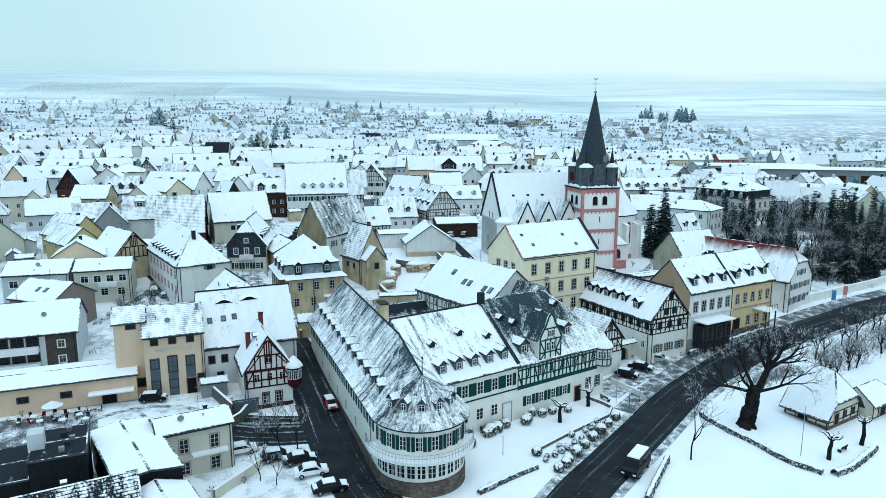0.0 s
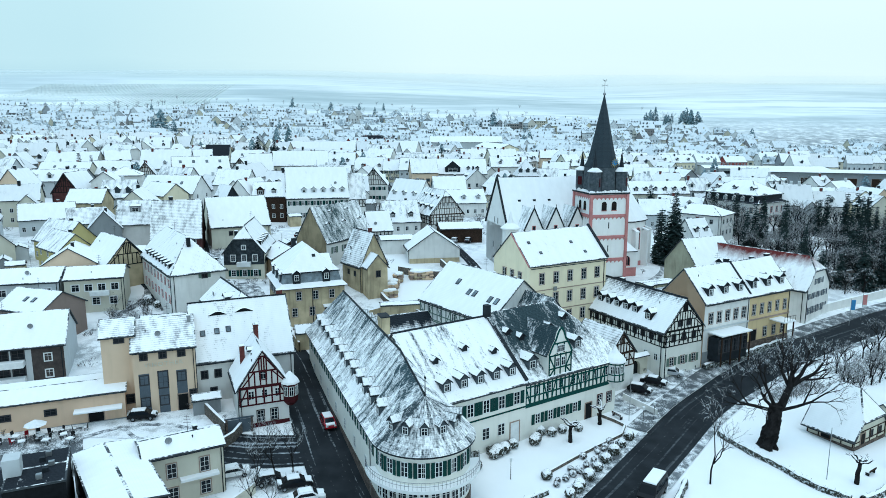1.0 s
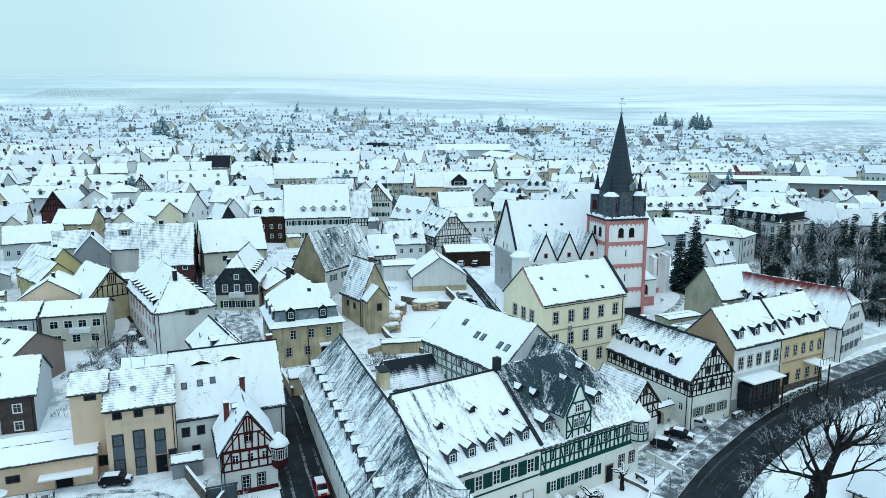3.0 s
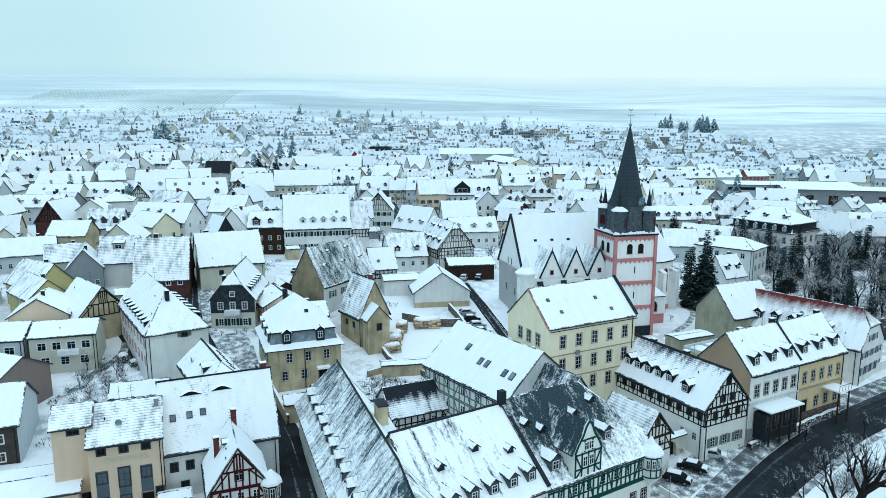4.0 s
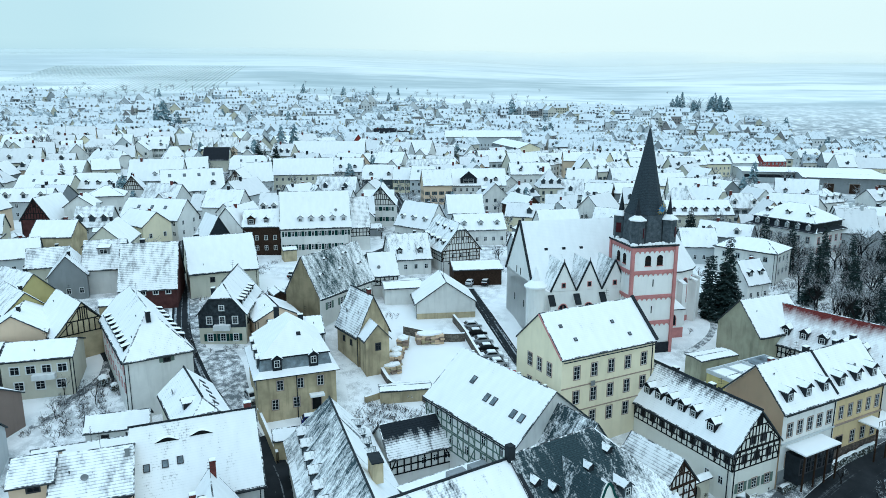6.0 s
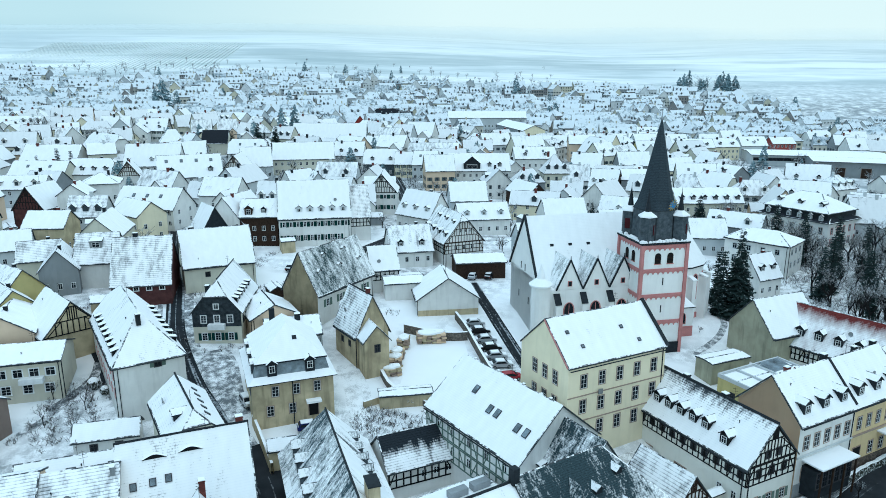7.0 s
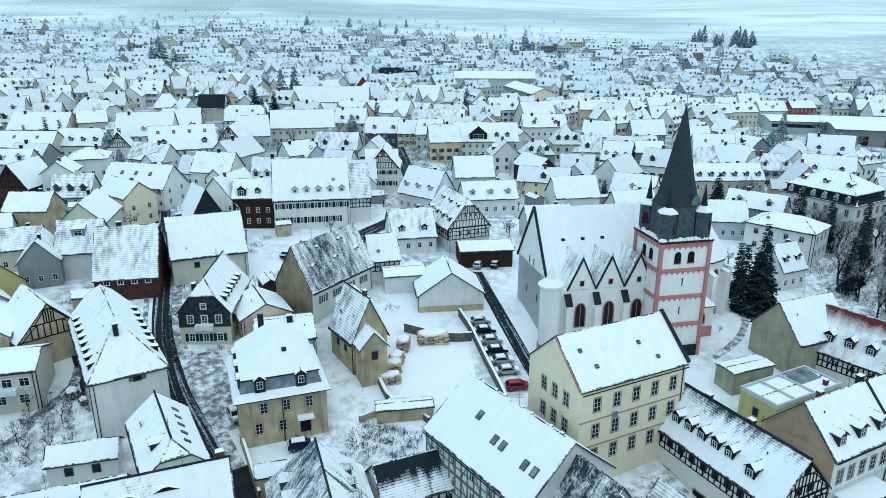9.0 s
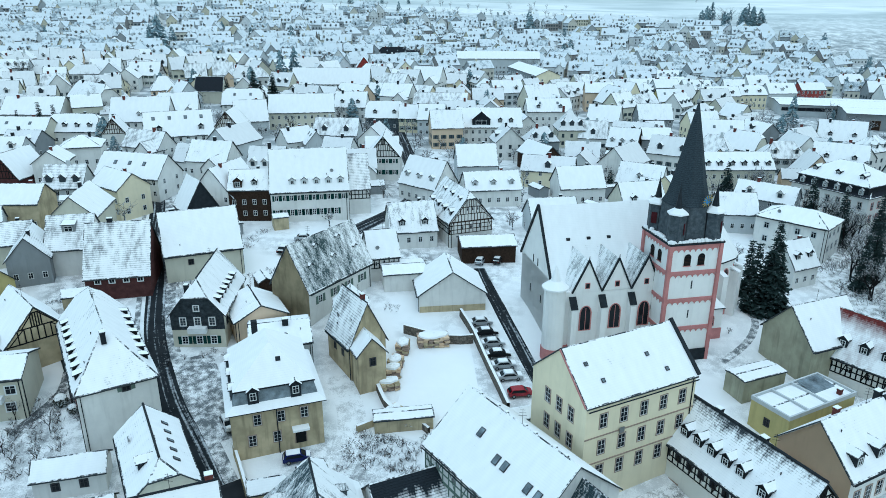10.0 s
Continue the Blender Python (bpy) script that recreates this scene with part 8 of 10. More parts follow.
for k in range(46):
    x, y = 78 + 62 * ((k * 29) % 46) / 46, 0.0
    y = 160 + (x - 78) * 0.52 + ((k * 17) % 13) * 1.1
    plant(("bare_a", "bare_b", "fir_b", "bare_c", "bare_b")[k % 5], x, y, k * 77, 0.75 + 0.05 * (k % 9), label="bare tree in the walled garden by the road" if k % 5 != 2 else "dark conifer in the walled garden by the road", name="tree" if k % 5 != 2 else "spruce")
for k in range(16):
    x = 66 + 34 * ((k * 7) % 16) / 16
    plant(("bare_b", "bare_a")[k % 2], x, 118 + (x - 66) * 0.5 + ((k * 5) % 7) * 2.0, k * 53, 0.7 + 0.04 * (k % 8), label="bare park tree beside the road")
undergrowth([(56 + 1.4 * (k % 8), 117.5 + 0.9 * (k % 8) + (k % 3), 1.4) for k in range(16)] + [(72 + 2.0 * (k % 14), 124 + 1.3 * (k % 14) + 2 * (k % 4), 2.0) for k in range(40)], "park_thicket", "leafless bushes in the park beside the road", 21, 2.6)
# the dark wood beside the church
rnd = random.Random(11)
plant("yew", 60.6, 189.0, 0, 1.0, "spruce", "tall dark spruce beside the church choir", "tree")
plant("cypress", 57.2, 189.2, 10, 1.4, "cypress", "dark dense conifer beside the church choir", "tree")
plant("cypress", 58.5, 196.0, 0, 1.2, "cypress", "dark slender conifer beside the church", "tree")
strip("wood_floor", [(80, 196), (105, 200), (135, 206), (170, 214)], -24, 26, 0.06, "thin", "thinly snowed earth under the trees", "ground")
for k in range(230):
    x, y = rnd.uniform(84, 172), rnd.uniform(168, 240)
    if math.hypot(x - 105, y - 251) < 16 or math.hypot(x - 80, y - 224) < 12 or y < 171 + (x - 84) * 0.16:
        continue
    kind = rnd.choice(("bare_a", "bare_b", "bare_c", "bare_b", "bare_a", "bare_c", "cypress", "cypress", "bare_b"))
    fir = kind in ("fir_b", "cypress", "fir_a")
    plant(kind, x, y, rnd.uniform(0, 360), rnd.uniform(1.0, 1.45), "spruce" if fir else "tree", "dark conifer in the wooded garden" if fir else "tall bare tree in the wooded garden", "tree")


undergrowth([(rnd.uniform(82, 172), rnd.uniform(170, 240), 2.2) for _ in range(480)], "wood_undergrowth", "dark leafless thicket under the garden trees", 4)
for k, (x, y) in enumerate(((76, 238), (64, 246), (58, 252), (88, 262), (110, 300), (118, 268), (132, 262), (150, 300), (74, 258), (66, 240), (126, 318), (140, 330))):
    plant(("bare_b", "bare_a", "fir_b")[k % 3], x, y, k * 71, 1.1)
for k, (x, y, s) in enumerate(((-153, 297, 1.1), (-149, 299, 1.0), (-158, 292, 0.9), (-152, 250, 0.8), (-128, 300, 0.9), (-96, 330, 0.8), (-93, 352, 1.3), (-86, 356, 1.2), (-108, 362, 0.9), (-85, 262, 0.6), (-150, 215, 0.8), (-90, 352, 1.0))):
    plant("cypress" if k in (0, 1, 2) else "fir_a" if k > 5 else "bare_b", x, y, k * 40, s, "conifer" if k in (0, 1, 2) or k > 5 else "tree", "dark conifer among the houses" if k in (0, 1, 2) or k > 5 else "bare tree among the houses")
for k, (x, y, s_) in enumerate(((86, 262, 1.7), (82, 257, 1.3), (-150, 330, 1.5), (-146, 325, 1.3), (-155, 326, 1.2), (-80, 291, 0.9), (-70, 282, 0.8), (118, 262, 1.3), (60, 226, 0.9), (-34, 300, 0.9), (112, 342, 1.4), (120, 350, 1.3), (128, 345, 1.2), (30, 500, 1.6), (38, 505, 1.5), (-110, 268, 0.7), (-172, 364, 1.6), (-165, 356, 1.5), (-179, 371, 1.5), (-215, 388, 1.7), (-203, 370, 1.5), (-106, 234, 0.8), (-68, 314, 1.1))):
    plant(("bare_b", "bare_a", "bare_c")[k % 3], x, y, k * 67, s_, label="large bare tree among the houses")
for k, (x, y, s_) in enumerate(((40.5, 259.0, 1.6), (-75.0, 288.0, 1.0))):
    plant("fir_b", x, y, k * 90, 0.45 * s_, "evergreen", "dark rounded evergreen in a garden", "tree")
# garden shrubs among the houses
SHRUB_SPOTS = [(38.6, 131.0), (41, 129.2), (35.8, 126.8), (44, 130.2), (48.5, 131.0), (56.5, 136.0), (-17, 143), (-15, 141.5), (-13, 144), (-11, 142), (-9, 141), (-14, 139.5), (-11, 145.5), (-7, 143), (-68, 142), (-63.5, 141.5), (-62, 145), (-68.5, 148), (-62, 149), (-59, 137.5), (24, 134), (27, 136.5), (29.5, 137.5), (22.5, 132.5), (-46, 163), (-49, 162), (-44.5, 164.5), (-51, 160)]
SHRUB_SPOTS += [(-60, 128), (-63, 132), (-58, 138), (-66, 138), (-48, 168), (-45, 165), (-42, 163), (-54, 166), (-55, 160), (-9, 148), (-6, 146), (-12, 145), (-3, 141), (-8, 143), (22, 128), (26, 130), (24, 133), (30, 131),
                (32, 160), (50, 180), (58, 184), (61, 180), (-36, 172), (-37, 165), (-10, 205), (-28, 100), (-20, 90), (-26, 84), (-24, 91), (-29, 81), (-56, 106), (-60, 105), (-63, 104), (-44, 106), (66, 140), (59, 127.5), (62, 129), (46, 131)]
for k, (x, y) in enumerate(SHRUB_SPOTS):
    plant("shrub", x, y, k * 63, 0.8 + 0.5 * ((k * 37) % 10) / 10, "shrub", "leafless garden shrub dusted with snow", "shrub", "garden shrubs")


# ---- hedges, walls and the inn's garden ----
def hedge(name, pts, width, height, label, seed=0):
    """A clipped hedge: an uneven body with snow along its top."""
    rnd = random.Random(seed)
    line = smooth_line(pts, 0.7)
    ob = thing(name, label, "hedge", line[0].x, line[0].y)
    inv = ob.matrix_basis.inverted()
    bm, sn, rows = bmesh.new(), bmesh.new(), []
    tops = []
    for k, q in enumerate(line):
        d = (line[min(k + 1, len(line) - 1)] - line[max(k - 1, 0)]).normalized()
        nrm = Vector((-d.y, d.x, 0))
        g = ground_z(q.x, q.y)
        w, h = width / 2 * rnd.uniform(0.8, 1.2), height * rnd.uniform(0.85, 1.1)
        sect = [(-w, -0.2), (-w * 1.05, h * 0.5), (-w * 0.75, h), (w * 0.75, h * rnd.uniform(0.9, 1.05)), (w * 1.05, h * 0.5), (w, -0.2)]
        rows.append([inv @ Vector((q.x + nrm.x * a, q.y + nrm.y * a, g + b)) for a, b in sect])
        top = h + 0.02
        tops.append([inv @ Vector((q.x + nrm.x * a, q.y + nrm.y * a, g + b)) for a, b in ((-w * 0.8, top - 0.12), (-w * 0.4 * rnd.uniform(0.5, 1.3), top + 0.12), (w * 0.4 * rnd.uniform(0.5, 1.3), top + 0.12), (w * 0.8, top - 0.12))])
    loft(bm, rows, close=False, top=False)
    loft(sn, tops, close=False, top=False)
    for k in range(0, len(rows) - 1):
        for j in range(7):
            p = rows[k][rnd.randrange(6)].lerp(rows[k + 1][rnd.randrange(6)], rnd.random())
            tube(bm, p, p + Vector((rnd.uniform(-0.3, 0.3), rnd.uniform(-0.3, 0.3), rnd.uniform(0.0, 0.35))), 0.025, 0.01, 3)
    part("hedge_body", bm, M["hedge"], ob)
    part("snow_top", sn, M["snow"], ob)


hedge("park_hedge", [(41.3, 104.9), (43.8, 99.8), (46.4, 96.0), (48.9, 91.4), (52.1, 88.4)], 0.9, 0.7, "low leafless hedge with snow along the lawn", 1)
hedge("park_hedge", [(53.6, 88.2), (57.5, 90.5), (64.0, 96.0)], 0.9, 0.7, "low leafless hedge with snow along the lawn", 2)
hedge("gate_hedge", [(37.6, 131.8), (41.4, 128.2), (46.0, 129.6)], 1.1, 1.1, "dark evergreen hedge before the framed house", 8)
hedge("front_hedge", [(47.5, 128.6), (54.0, 132.6), (61.0, 136.6), (68.0, 140.8)], 1.0, 1.1, "dark clipped hedge before the row houses", 9)
hedge("verge_hedge", [(25.5, 80.0), (28.0, 84.6), (31.6, 91.0)], 0.8, 0.8, "clipped roadside hedge with snow", 3)
hedge("garden_hedge", [(4.5, 80.6), (9.0, 84.6), (12.8, 87.6)], 0.7, 0.6, "low garden hedge with snow", 4)
strip("garden_wall", [(13.0, 91.8), (19.5, 97.9), (26.2, 103.6)], -0.15, 0.15, 0.45, "stone", "low garden wall with snow", "wall", drop=0.7)
strip("garden_wall_return", [(26.2, 103.6), (27.4, 106.4), (22.6, 111.4)], -0.15, 0.15, 0.5, "stone", "low garden wall with snow", "wall", drop=0.7)
strip("parking_wall", [(29.6, 116.4), (33.6, 110.6)], -0.12, 0.12, 1.1, "white", "white rendered wall by the car park", "wall", drop=1.4)
strip("church_wall", [(-1.5, 181.0), (1.2, 174.0), (4.0, 163.5), (6.8, 153.5)], -0.25, 0.25, 1.7, "stone", "old stone wall along the church car park", "wall", drop=2.5)
strip("yard_stone_wall", [(-13.5, 148.0), (-8.0, 150.0), (-5.5, 147.5)], -0.22, 0.22, 1.2, "stone", "rubble garden wall with snow", "wall", drop=2.0)
strip("court_retaining_wall", [(-14.6, 157.0), (-12.9, 153.2), (-10.8, 150.6)], -0.3, 0.3, 1.3, "stone", "rubble retaining wall of the snowy court", "wall", drop=2.2)
strip("track_wall", [(-16.5, 147.0), (-13.6, 149.0), (-12.0, 150.2)], -0.2, 0.2, 1.2, "aged", "rendered wall with snowy coping beside the yard track", "wall", drop=2.0)
strip("stable_wall", [(-12.0, 174.5), (-4.0, 172.0), (1.0, 172.6)], -0.22, 0.22, 1.8, "stone", "rubble wall behind the snowy yard", "wall", drop=2.4)
strip("orchard_wall", [(80.0, 172.0), (96.0, 180.0), (120.0, 188.0)], -0.25, 0.25, 1.8, "stone", "stone wall along the wooded garden", "wall", drop=2.4)
strip("street_wall", [(76.0, 152.0), (96.0, 164.0), (120.0, 178.0)], -0.2, 0.2, 1.9, "white", "white wall beside the road", "wall", drop=2.4)
strip("car_park_wall", [(-28.6, 80.0), (-27.6, 82.4), (-24.6, 87.6)], -0.18, 0.18, 1.5, "cream", "cream rendered wall by the small car park", "wall", drop=2.0)
strip("gate_wall", [(-37.0, 106.0), (-34.5, 103.0), (-32.0, 100.2)], -0.2, 0.2, 1.9, "stone", "rubble yard wall with snow beside the gate", "wall", drop=2.6)
gt = thing("yard_gate", "blue-grey boarded yard gate between wall and house", "gate", -30.3, 100.9, None, 22)
for k in range(2):
    leaf = bar("gate_leaf", gt, "panel", pose(-0.85 + 1.7 * k, 0, 1.1), 1.62, 0.08, 2.0)
    for z in (-0.6, 0.6):
        bar("ledge", leaf, "panel", pose(0, -0.07, z), 1.5, 0.06, 0.14)
for k in (-1.78, 1.78):
    bar("gate_post", gt, "ashlar", pose(k, 0, 1.1), 0.3, 0.3, 2.4)
lean = House("yard_lean_to", "small snowed lean-to in the corner yard", -37.2, 107.2, 22, 4.0, 2.8, 2.2, 2.7, "grey", "tile_full", over=0.2, side=0.2, category="outbuilding")
strip("street_side_wall", [(-27.5, 130.0), (-31.5, 137.5), (-33.5, 141.0)], -0.2, 0.2, 2.0, "aged", "rendered yard wall along the street", "wall", drop=2.6)


def topiary(x, y, r, seed, mat="hedge"):
    rnd = random.Random(seed)
    ob = thing("round_bush", "clipped round bush with a cap of snow", "bush", x, y, None, rnd.uniform(0, 360), "clipped bushes along the garden")
    bm, sn = bmesh.new(), bmesh.new()
    bmesh.ops.create_icosphere(bm, subdivisions=3, radius=r, matrix=Matrix.Translation((0, 0, r * 0.75)))
    for v in bm.verts:
        v.co += v.normal * 0.10 * noise.noise(v.co * 4 + Vector((seed, 0, 0)))
    for k in range(90):
        a, b = rnd.random() * 6.28, rnd.uniform(-0.3, 1.4)
        d = Vector((math.cos(a) * math.cos(b), math.sin(a) * math.cos(b), math.sin(b)))
        p = Vector((0, 0, r * 0.75)) + d * r * 0.95
        tube(bm, p, p + d * 0.14, 0.03, 0.01, 3)
    bmesh.ops.create_icosphere(sn, subdivisions=2, radius=r * 0.92, matrix=Matrix.Translation((0, 0, r * 0.86)))
    bmesh.ops.delete(sn, geom=[v for v in sn.verts if v.co.z < r * 0.80 + 0.35 * r * noise.noise(v.co * 3)], context="VERTS")
    for v in sn.verts:
        v.co *= 1.05
    part("foliage", bm, M[mat], ob)
    part("snow_cap", sn, M["snow"], ob)


for k in range(8):
    f = k / 7
    topiary(15.6 + 11.4 * f, 86.9 + 15.6 * f, 0.72 + 0.08 * (k % 3), k)
for k, (x, y) in enumerate(((13.2, 91.2), (16.8, 88.2), (6.5, 96.0), (4.0, 93.0), (15.6, 103.0), (14.0, 103.2), (9.5, 99.0))):
    topiary(x, y, 0.75, 20 + k)
for k in range(22):
    f = ((k * 13) % 22) / 22
    topiary(14.6 + 10.6 * f + 0.9 * math.sin(k * 2.1), 89.6 + 12.4 * f + 0.9 * math.cos(k * 1.7), 0.34 + 0.05 * (k % 4), 60 + k, "twig")
for k, (u, v) in enumerate(((-5.4, -1.6), (-4.0, -1.4), (1.2, -1.8), (2.0, -1.3), (7.2, -1.2), (9.8, -2.0))):
    x, y = front_at(u, v)
    topiary(x, y, 0.95 - 0.06 * k, 90 + k)
for k in range(14):
    plant("shrub", 15 + 9.5 * ((k * 37) % 14) / 14 + 1.5, 91 + 9.5 * ((k * 37) % 14) / 14 - 1.5 + (k % 3), k * 40, 0.42, "shrub", "small leafless shrub in a snowy bed", "shrub", "garden shrubs")


def bench(x, y, deg, length=2.0):
    ob = thing("bench", "wooden garden bench under snow", "bench", x, y, None, deg, "benches")
    for k in range(3):
        bar("seat_slat", ob, "brown", pose(0, -0.18 + 0.17 * k, 0.45), length, 0.13, 0.05)
    for k in range(2):
        bar("back_slat", ob, "brown", pose(0, 0.3, 0.62 + 0.18 * k), length, 0.05, 0.13)
    for s in (-1, 1):
        bar("leg", ob, "rail", pose(s * length * 0.42, 0, 0.2), 0.07, 0.5, 0.45)
    bar("snow", ob, "snow", pose(0, 0, 0.53), length * 0.96, 0.5, 0.1)


for x, y, d in ((58.6, 95.2, 215), (27.0, 109.5, 120), (45.2, 129.0, 30), (43.0, 127.6, 30), (9.2, 98.6, 34)):
    bench(x, y, d)


def post(name, x, y, h, r, mat, label, category):
    ob = thing(name, label, category, x, y)
    bm = bmesh.new()
    tube(bm, (0, 0, -0.3), (0, 0, h), r, r * 0.7, 8, caps=True)
    part("pole", bm, M[mat], ob)
    return ob


post("flagpole", 51.6, 93.4, 7.5, 0.06, "metal", "slim flagpole on the snowy lawn", "flagpole")
post("flagpole", 28.6, 108.6, 7.0, 0.05, "metal", "slim flagpole in front of the inn", "flagpole")
for x, y in ((30.4, 107.2), (32.6, 109.0), (24.0, 108.6), (8.4, 90.8)):
    lp = post("garden_lamp", x, y, 2.6, 0.05, "rail", "black garden lamp post with snow on it", "lamp post")
    bar("lantern", lp, "frame", pose(0, 0, 2.75), 0.28, 0.28, 0.4)
    bar("snow_cap", lp, "snow", pose(0, 0, 3.0), 0.36, 0.36, 0.12)
for x, y, col in ((86.5, 150.5, "blue"), (90.8, 153.6, "pink")):
    lp = post("banner_pole", x, y, 6.0, 0.06, "metal", "street pole with a coloured banner", "banner")
    bar("banner", lp, col, pose(0.5, 0, 4.6), 0.9, 0.04, 2.2)
    bar("banner_panel", lp, "frame", pose(0.5, 0, 3.2), 0.9, 0.04, 0.5)


def pavilion():
    """The little house in the park with a bell-shaped snowy roof."""
    h = House("park_pavilion", "cream timbered park pavilion under a thick snowy hipped roof", 61.6, 106.8, -57, 7.0, 9.0, 2.5, 8.0, "cream", "tile_full", clip=(0.6, 0.75), over=0.9, side=0.6, inset=2.6, base=-1.4)
    for s in "SEW":
        h.timber(s, 0.0, 2.5, 4, "brown", rails=(0.4,), t=0.14)
    h.door("S", 3.0, 0, 1.6, 2.2, "black")
    h.door("E", 2.4, 0, 1.2, 2.1, "black")
    h.windows("E", 1.0, 2, 0.9, 1.0, 3.6, 8.6, "darkframe")
    bar("plinth", h.ob, "ashlar", h.spot("S", 3.5, 0.0) @ pose(0, -0.06, 0), 7.0, 0.14, 0.9)
    bar("plinth", h.ob, "ashlar", h.spot("E", 4.5, 0.0) @ pose(0, -0.06, 0), 9.0, 0.14, 0.9)
    w = House("pavilion_wing", "low cream wing of the park pavilion under snow", 70.6, 109.6, 33, 7.0, 5.4, 2.4, 4.6, "cream", "tile_full", clip=(0, 0.5), over=0.6, category="porch", base=-1.5)
    w.door("S", 3.2, 0, 1.7, 2.1, "black")
    w.timber("S", 0.0, 2.4, 4, "brown", rails=(), t=0.14)


pavilion()


# ---- vehicles ----
def car_meshes(kind, paint):
    key = ("car", kind, paint)
    if key in PARTS:
        return PARTS[key]
    if kind == "van":
        L, W, prof = 5.2, 1.95, [(-2.6, 0.45), (-2.58, 1.2), (-2.45, 1.9), (-2.3, 2.05), (1.1, 2.08), (1.5, 1.95), (2.05, 1.25), (2.55, 1.05), (2.6, 0.45)]
        glass = [(-2.3, 1.25), (-2.2, 1.8), (1.2, 1.85), (1.75, 1.25)]
    elif kind == "hatch":
        L, W, prof = 4.1, 1.75, [(-2.05, 0.4), (-2.05, 0.85), (-1.85, 1.0), (-1.5, 1.42), (-1.2, 1.5), (0.3, 1.5), (0.6, 1.42), (1.2, 0.98), (1.95, 0.82), (2.05, 0.6), (2.05, 0.4)]
        glass = [(-1.7, 0.98), (-1.4, 1.38), (0.45, 1.4), (1.02, 0.98)]
    else:
        L, W, prof = 4.5, 1.8, [(-2.25, 0.4), (-2.25, 0.85), (-2.0, 0.98), (-1.5, 1.05), (-0.95, 1.42), (-0.6, 1.48), (0.45, 1.46), (0.8, 1.36), (1.35, 0.95), (2.1, 0.8), (2.25, 0.55), (2.25, 0.4)]
        glass = [(-1.35, 1.03), (-0.85, 1.36), (0.6, 1.36), (1.12, 1.0)]
    bm = bmesh.new()
    rows = []
    top = max(z for _, z in prof)
    for f, k in ((-1.0, 0.94), (-0.93, 1.0), (0.93, 1.0), (1.0, 0.94)):
        rows.append([(x * (k if abs(x) > 1.5 else 1), f * W / 2 * (1 - 0.16 * max(0, (z - 0.95) / (top - 0.95))), 0.4 + (z - 0.4) * (k if abs(f) == 1 else 1) ** 0.3) for x, z in prof])
    vs = loft(bm, rows, close=True, top=True)
    bm.faces.new(vs[0][::-1])
    bmesh.ops.recalc_face_normals(bm, faces=bm.faces)
    body = mesh_of("body", bm, M[paint])
    bm = bmesh.new()
    for s in (-1, 1):
        pts = [(x, s * (W / 2 * (1 - 0.16 * max(0, (z - 0.95) / (top - 0.95))) + 0.012), z) for x, z in glass]
        face(bm, pts if s < 0 else pts[::-1])
    gx = glass
    for (x0, z0), (x1, z1), o in ((gx[0], gx[1], -0.24), (gx[3], gx[2], 0.22)):
        face(bm, [(x0 + o, -W * 0.40, z0 + 0.02), (x0 + o, W * 0.40, z0 + 0.02), (x1 + o, W * 0.36, z1 + 0.04), (x1 + o, -W * 0.36, z1 + 0.04)])
    win = mesh_of("windows", bm, M["glass"])
    bm = bmesh.new()
    ring = []
    xa, xb = gx[1][0] - 0.1, gx[2][0] + 0.05
    for z, k in ((top - 0.03, 1.0), (top + 0.09, 0.96), (top + 0.13, 0.7)):
        ring.append([(xa * k, -W * 0.37 * k, z), (xb * k, -W * 0.37 * k, z), (xb * k, W * 0.37 * k, z), (xa * k, W * 0.37 * k, z)])
    loft(bm, ring)
    if kind != "van":
        for x0, x1, z in ((1.35, L / 2 - 0.12, 0.93), (-L / 2 + 0.1, -1.75 if kind == "hatch" else -1.5, 1.0)):
            loft(bm, [[(x0, -W * 0.42, z - 0.12), (x1, -W * 0.40, z - 0.2), (x1, W * 0.40, z - 0.2), (x0, W * 0.42, z - 0.12)], [(x0, -W * 0.38, z + 0.12), (x1, -W * 0.34, z + 0.02), (x1, W * 0.34, z + 0.02), (x0, W * 0.38, z + 0.12)]])
    snow = mesh_of("roof_snow", bm, M["snow"])
    bm = bmesh.new()
    tube(bm, (0, -0.11, 0), (0, 0.11, 0), 0.33, 0.33, 16, 0, True)
    tube(bm, (0, -0.125, 0), (0, 0.125, 0), 0.19, 0.19, 10, 1, True)
    wheel = mesh_of("wheel", bm, [M["rubber"], M["metal"]])
    bm = bmesh.new()
    box(bm, -0.05, 0.05, -0.18, 0.18, -0.09, 0.09)
    lamp = mesh_of("headlight", bm, M["frame"])
    bm = bmesh.new()
    box(bm, -0.05, 0.05, -0.16, 0.16, -0.1, 0.1)
    tail = mesh_of("tail_light", bm, M["redroof"])
    PARTS[key] = (body, win, snow, wheel, lamp, tail, L, W)
    return PARTS[key]


def car(x, y, deg, paint, kind="saloon", label="", snowy=True):
    body, win, snow, wheel, lamp, tail, L, W = car_meshes(kind, paint)
    ob = thing("van" if kind == "van" else "car", label, "van" if kind == "van" else "car", x, y, ground_z(x, y) + 0.08, deg, "parked cars")
    if kind == "van":
        ob.scale = (1.18, 1.18, 1.22)
    put("body", body, ob), put("windows", win, ob)
    if snowy:
        put("roof_snow", snow, ob)
    for sx in (-1, 1):
        for sy in (-1, 1):
            put("wheel", wheel, ob, pose(sx * L * 0.3, sy * (W / 2 - 0.1), 0.33))
            put("headlight" if sx > 0 else "tail_light", lamp if sx > 0 else tail, ob, pose(sx * (L / 2 - 0.05), sy * W * 0.34, 0.72))


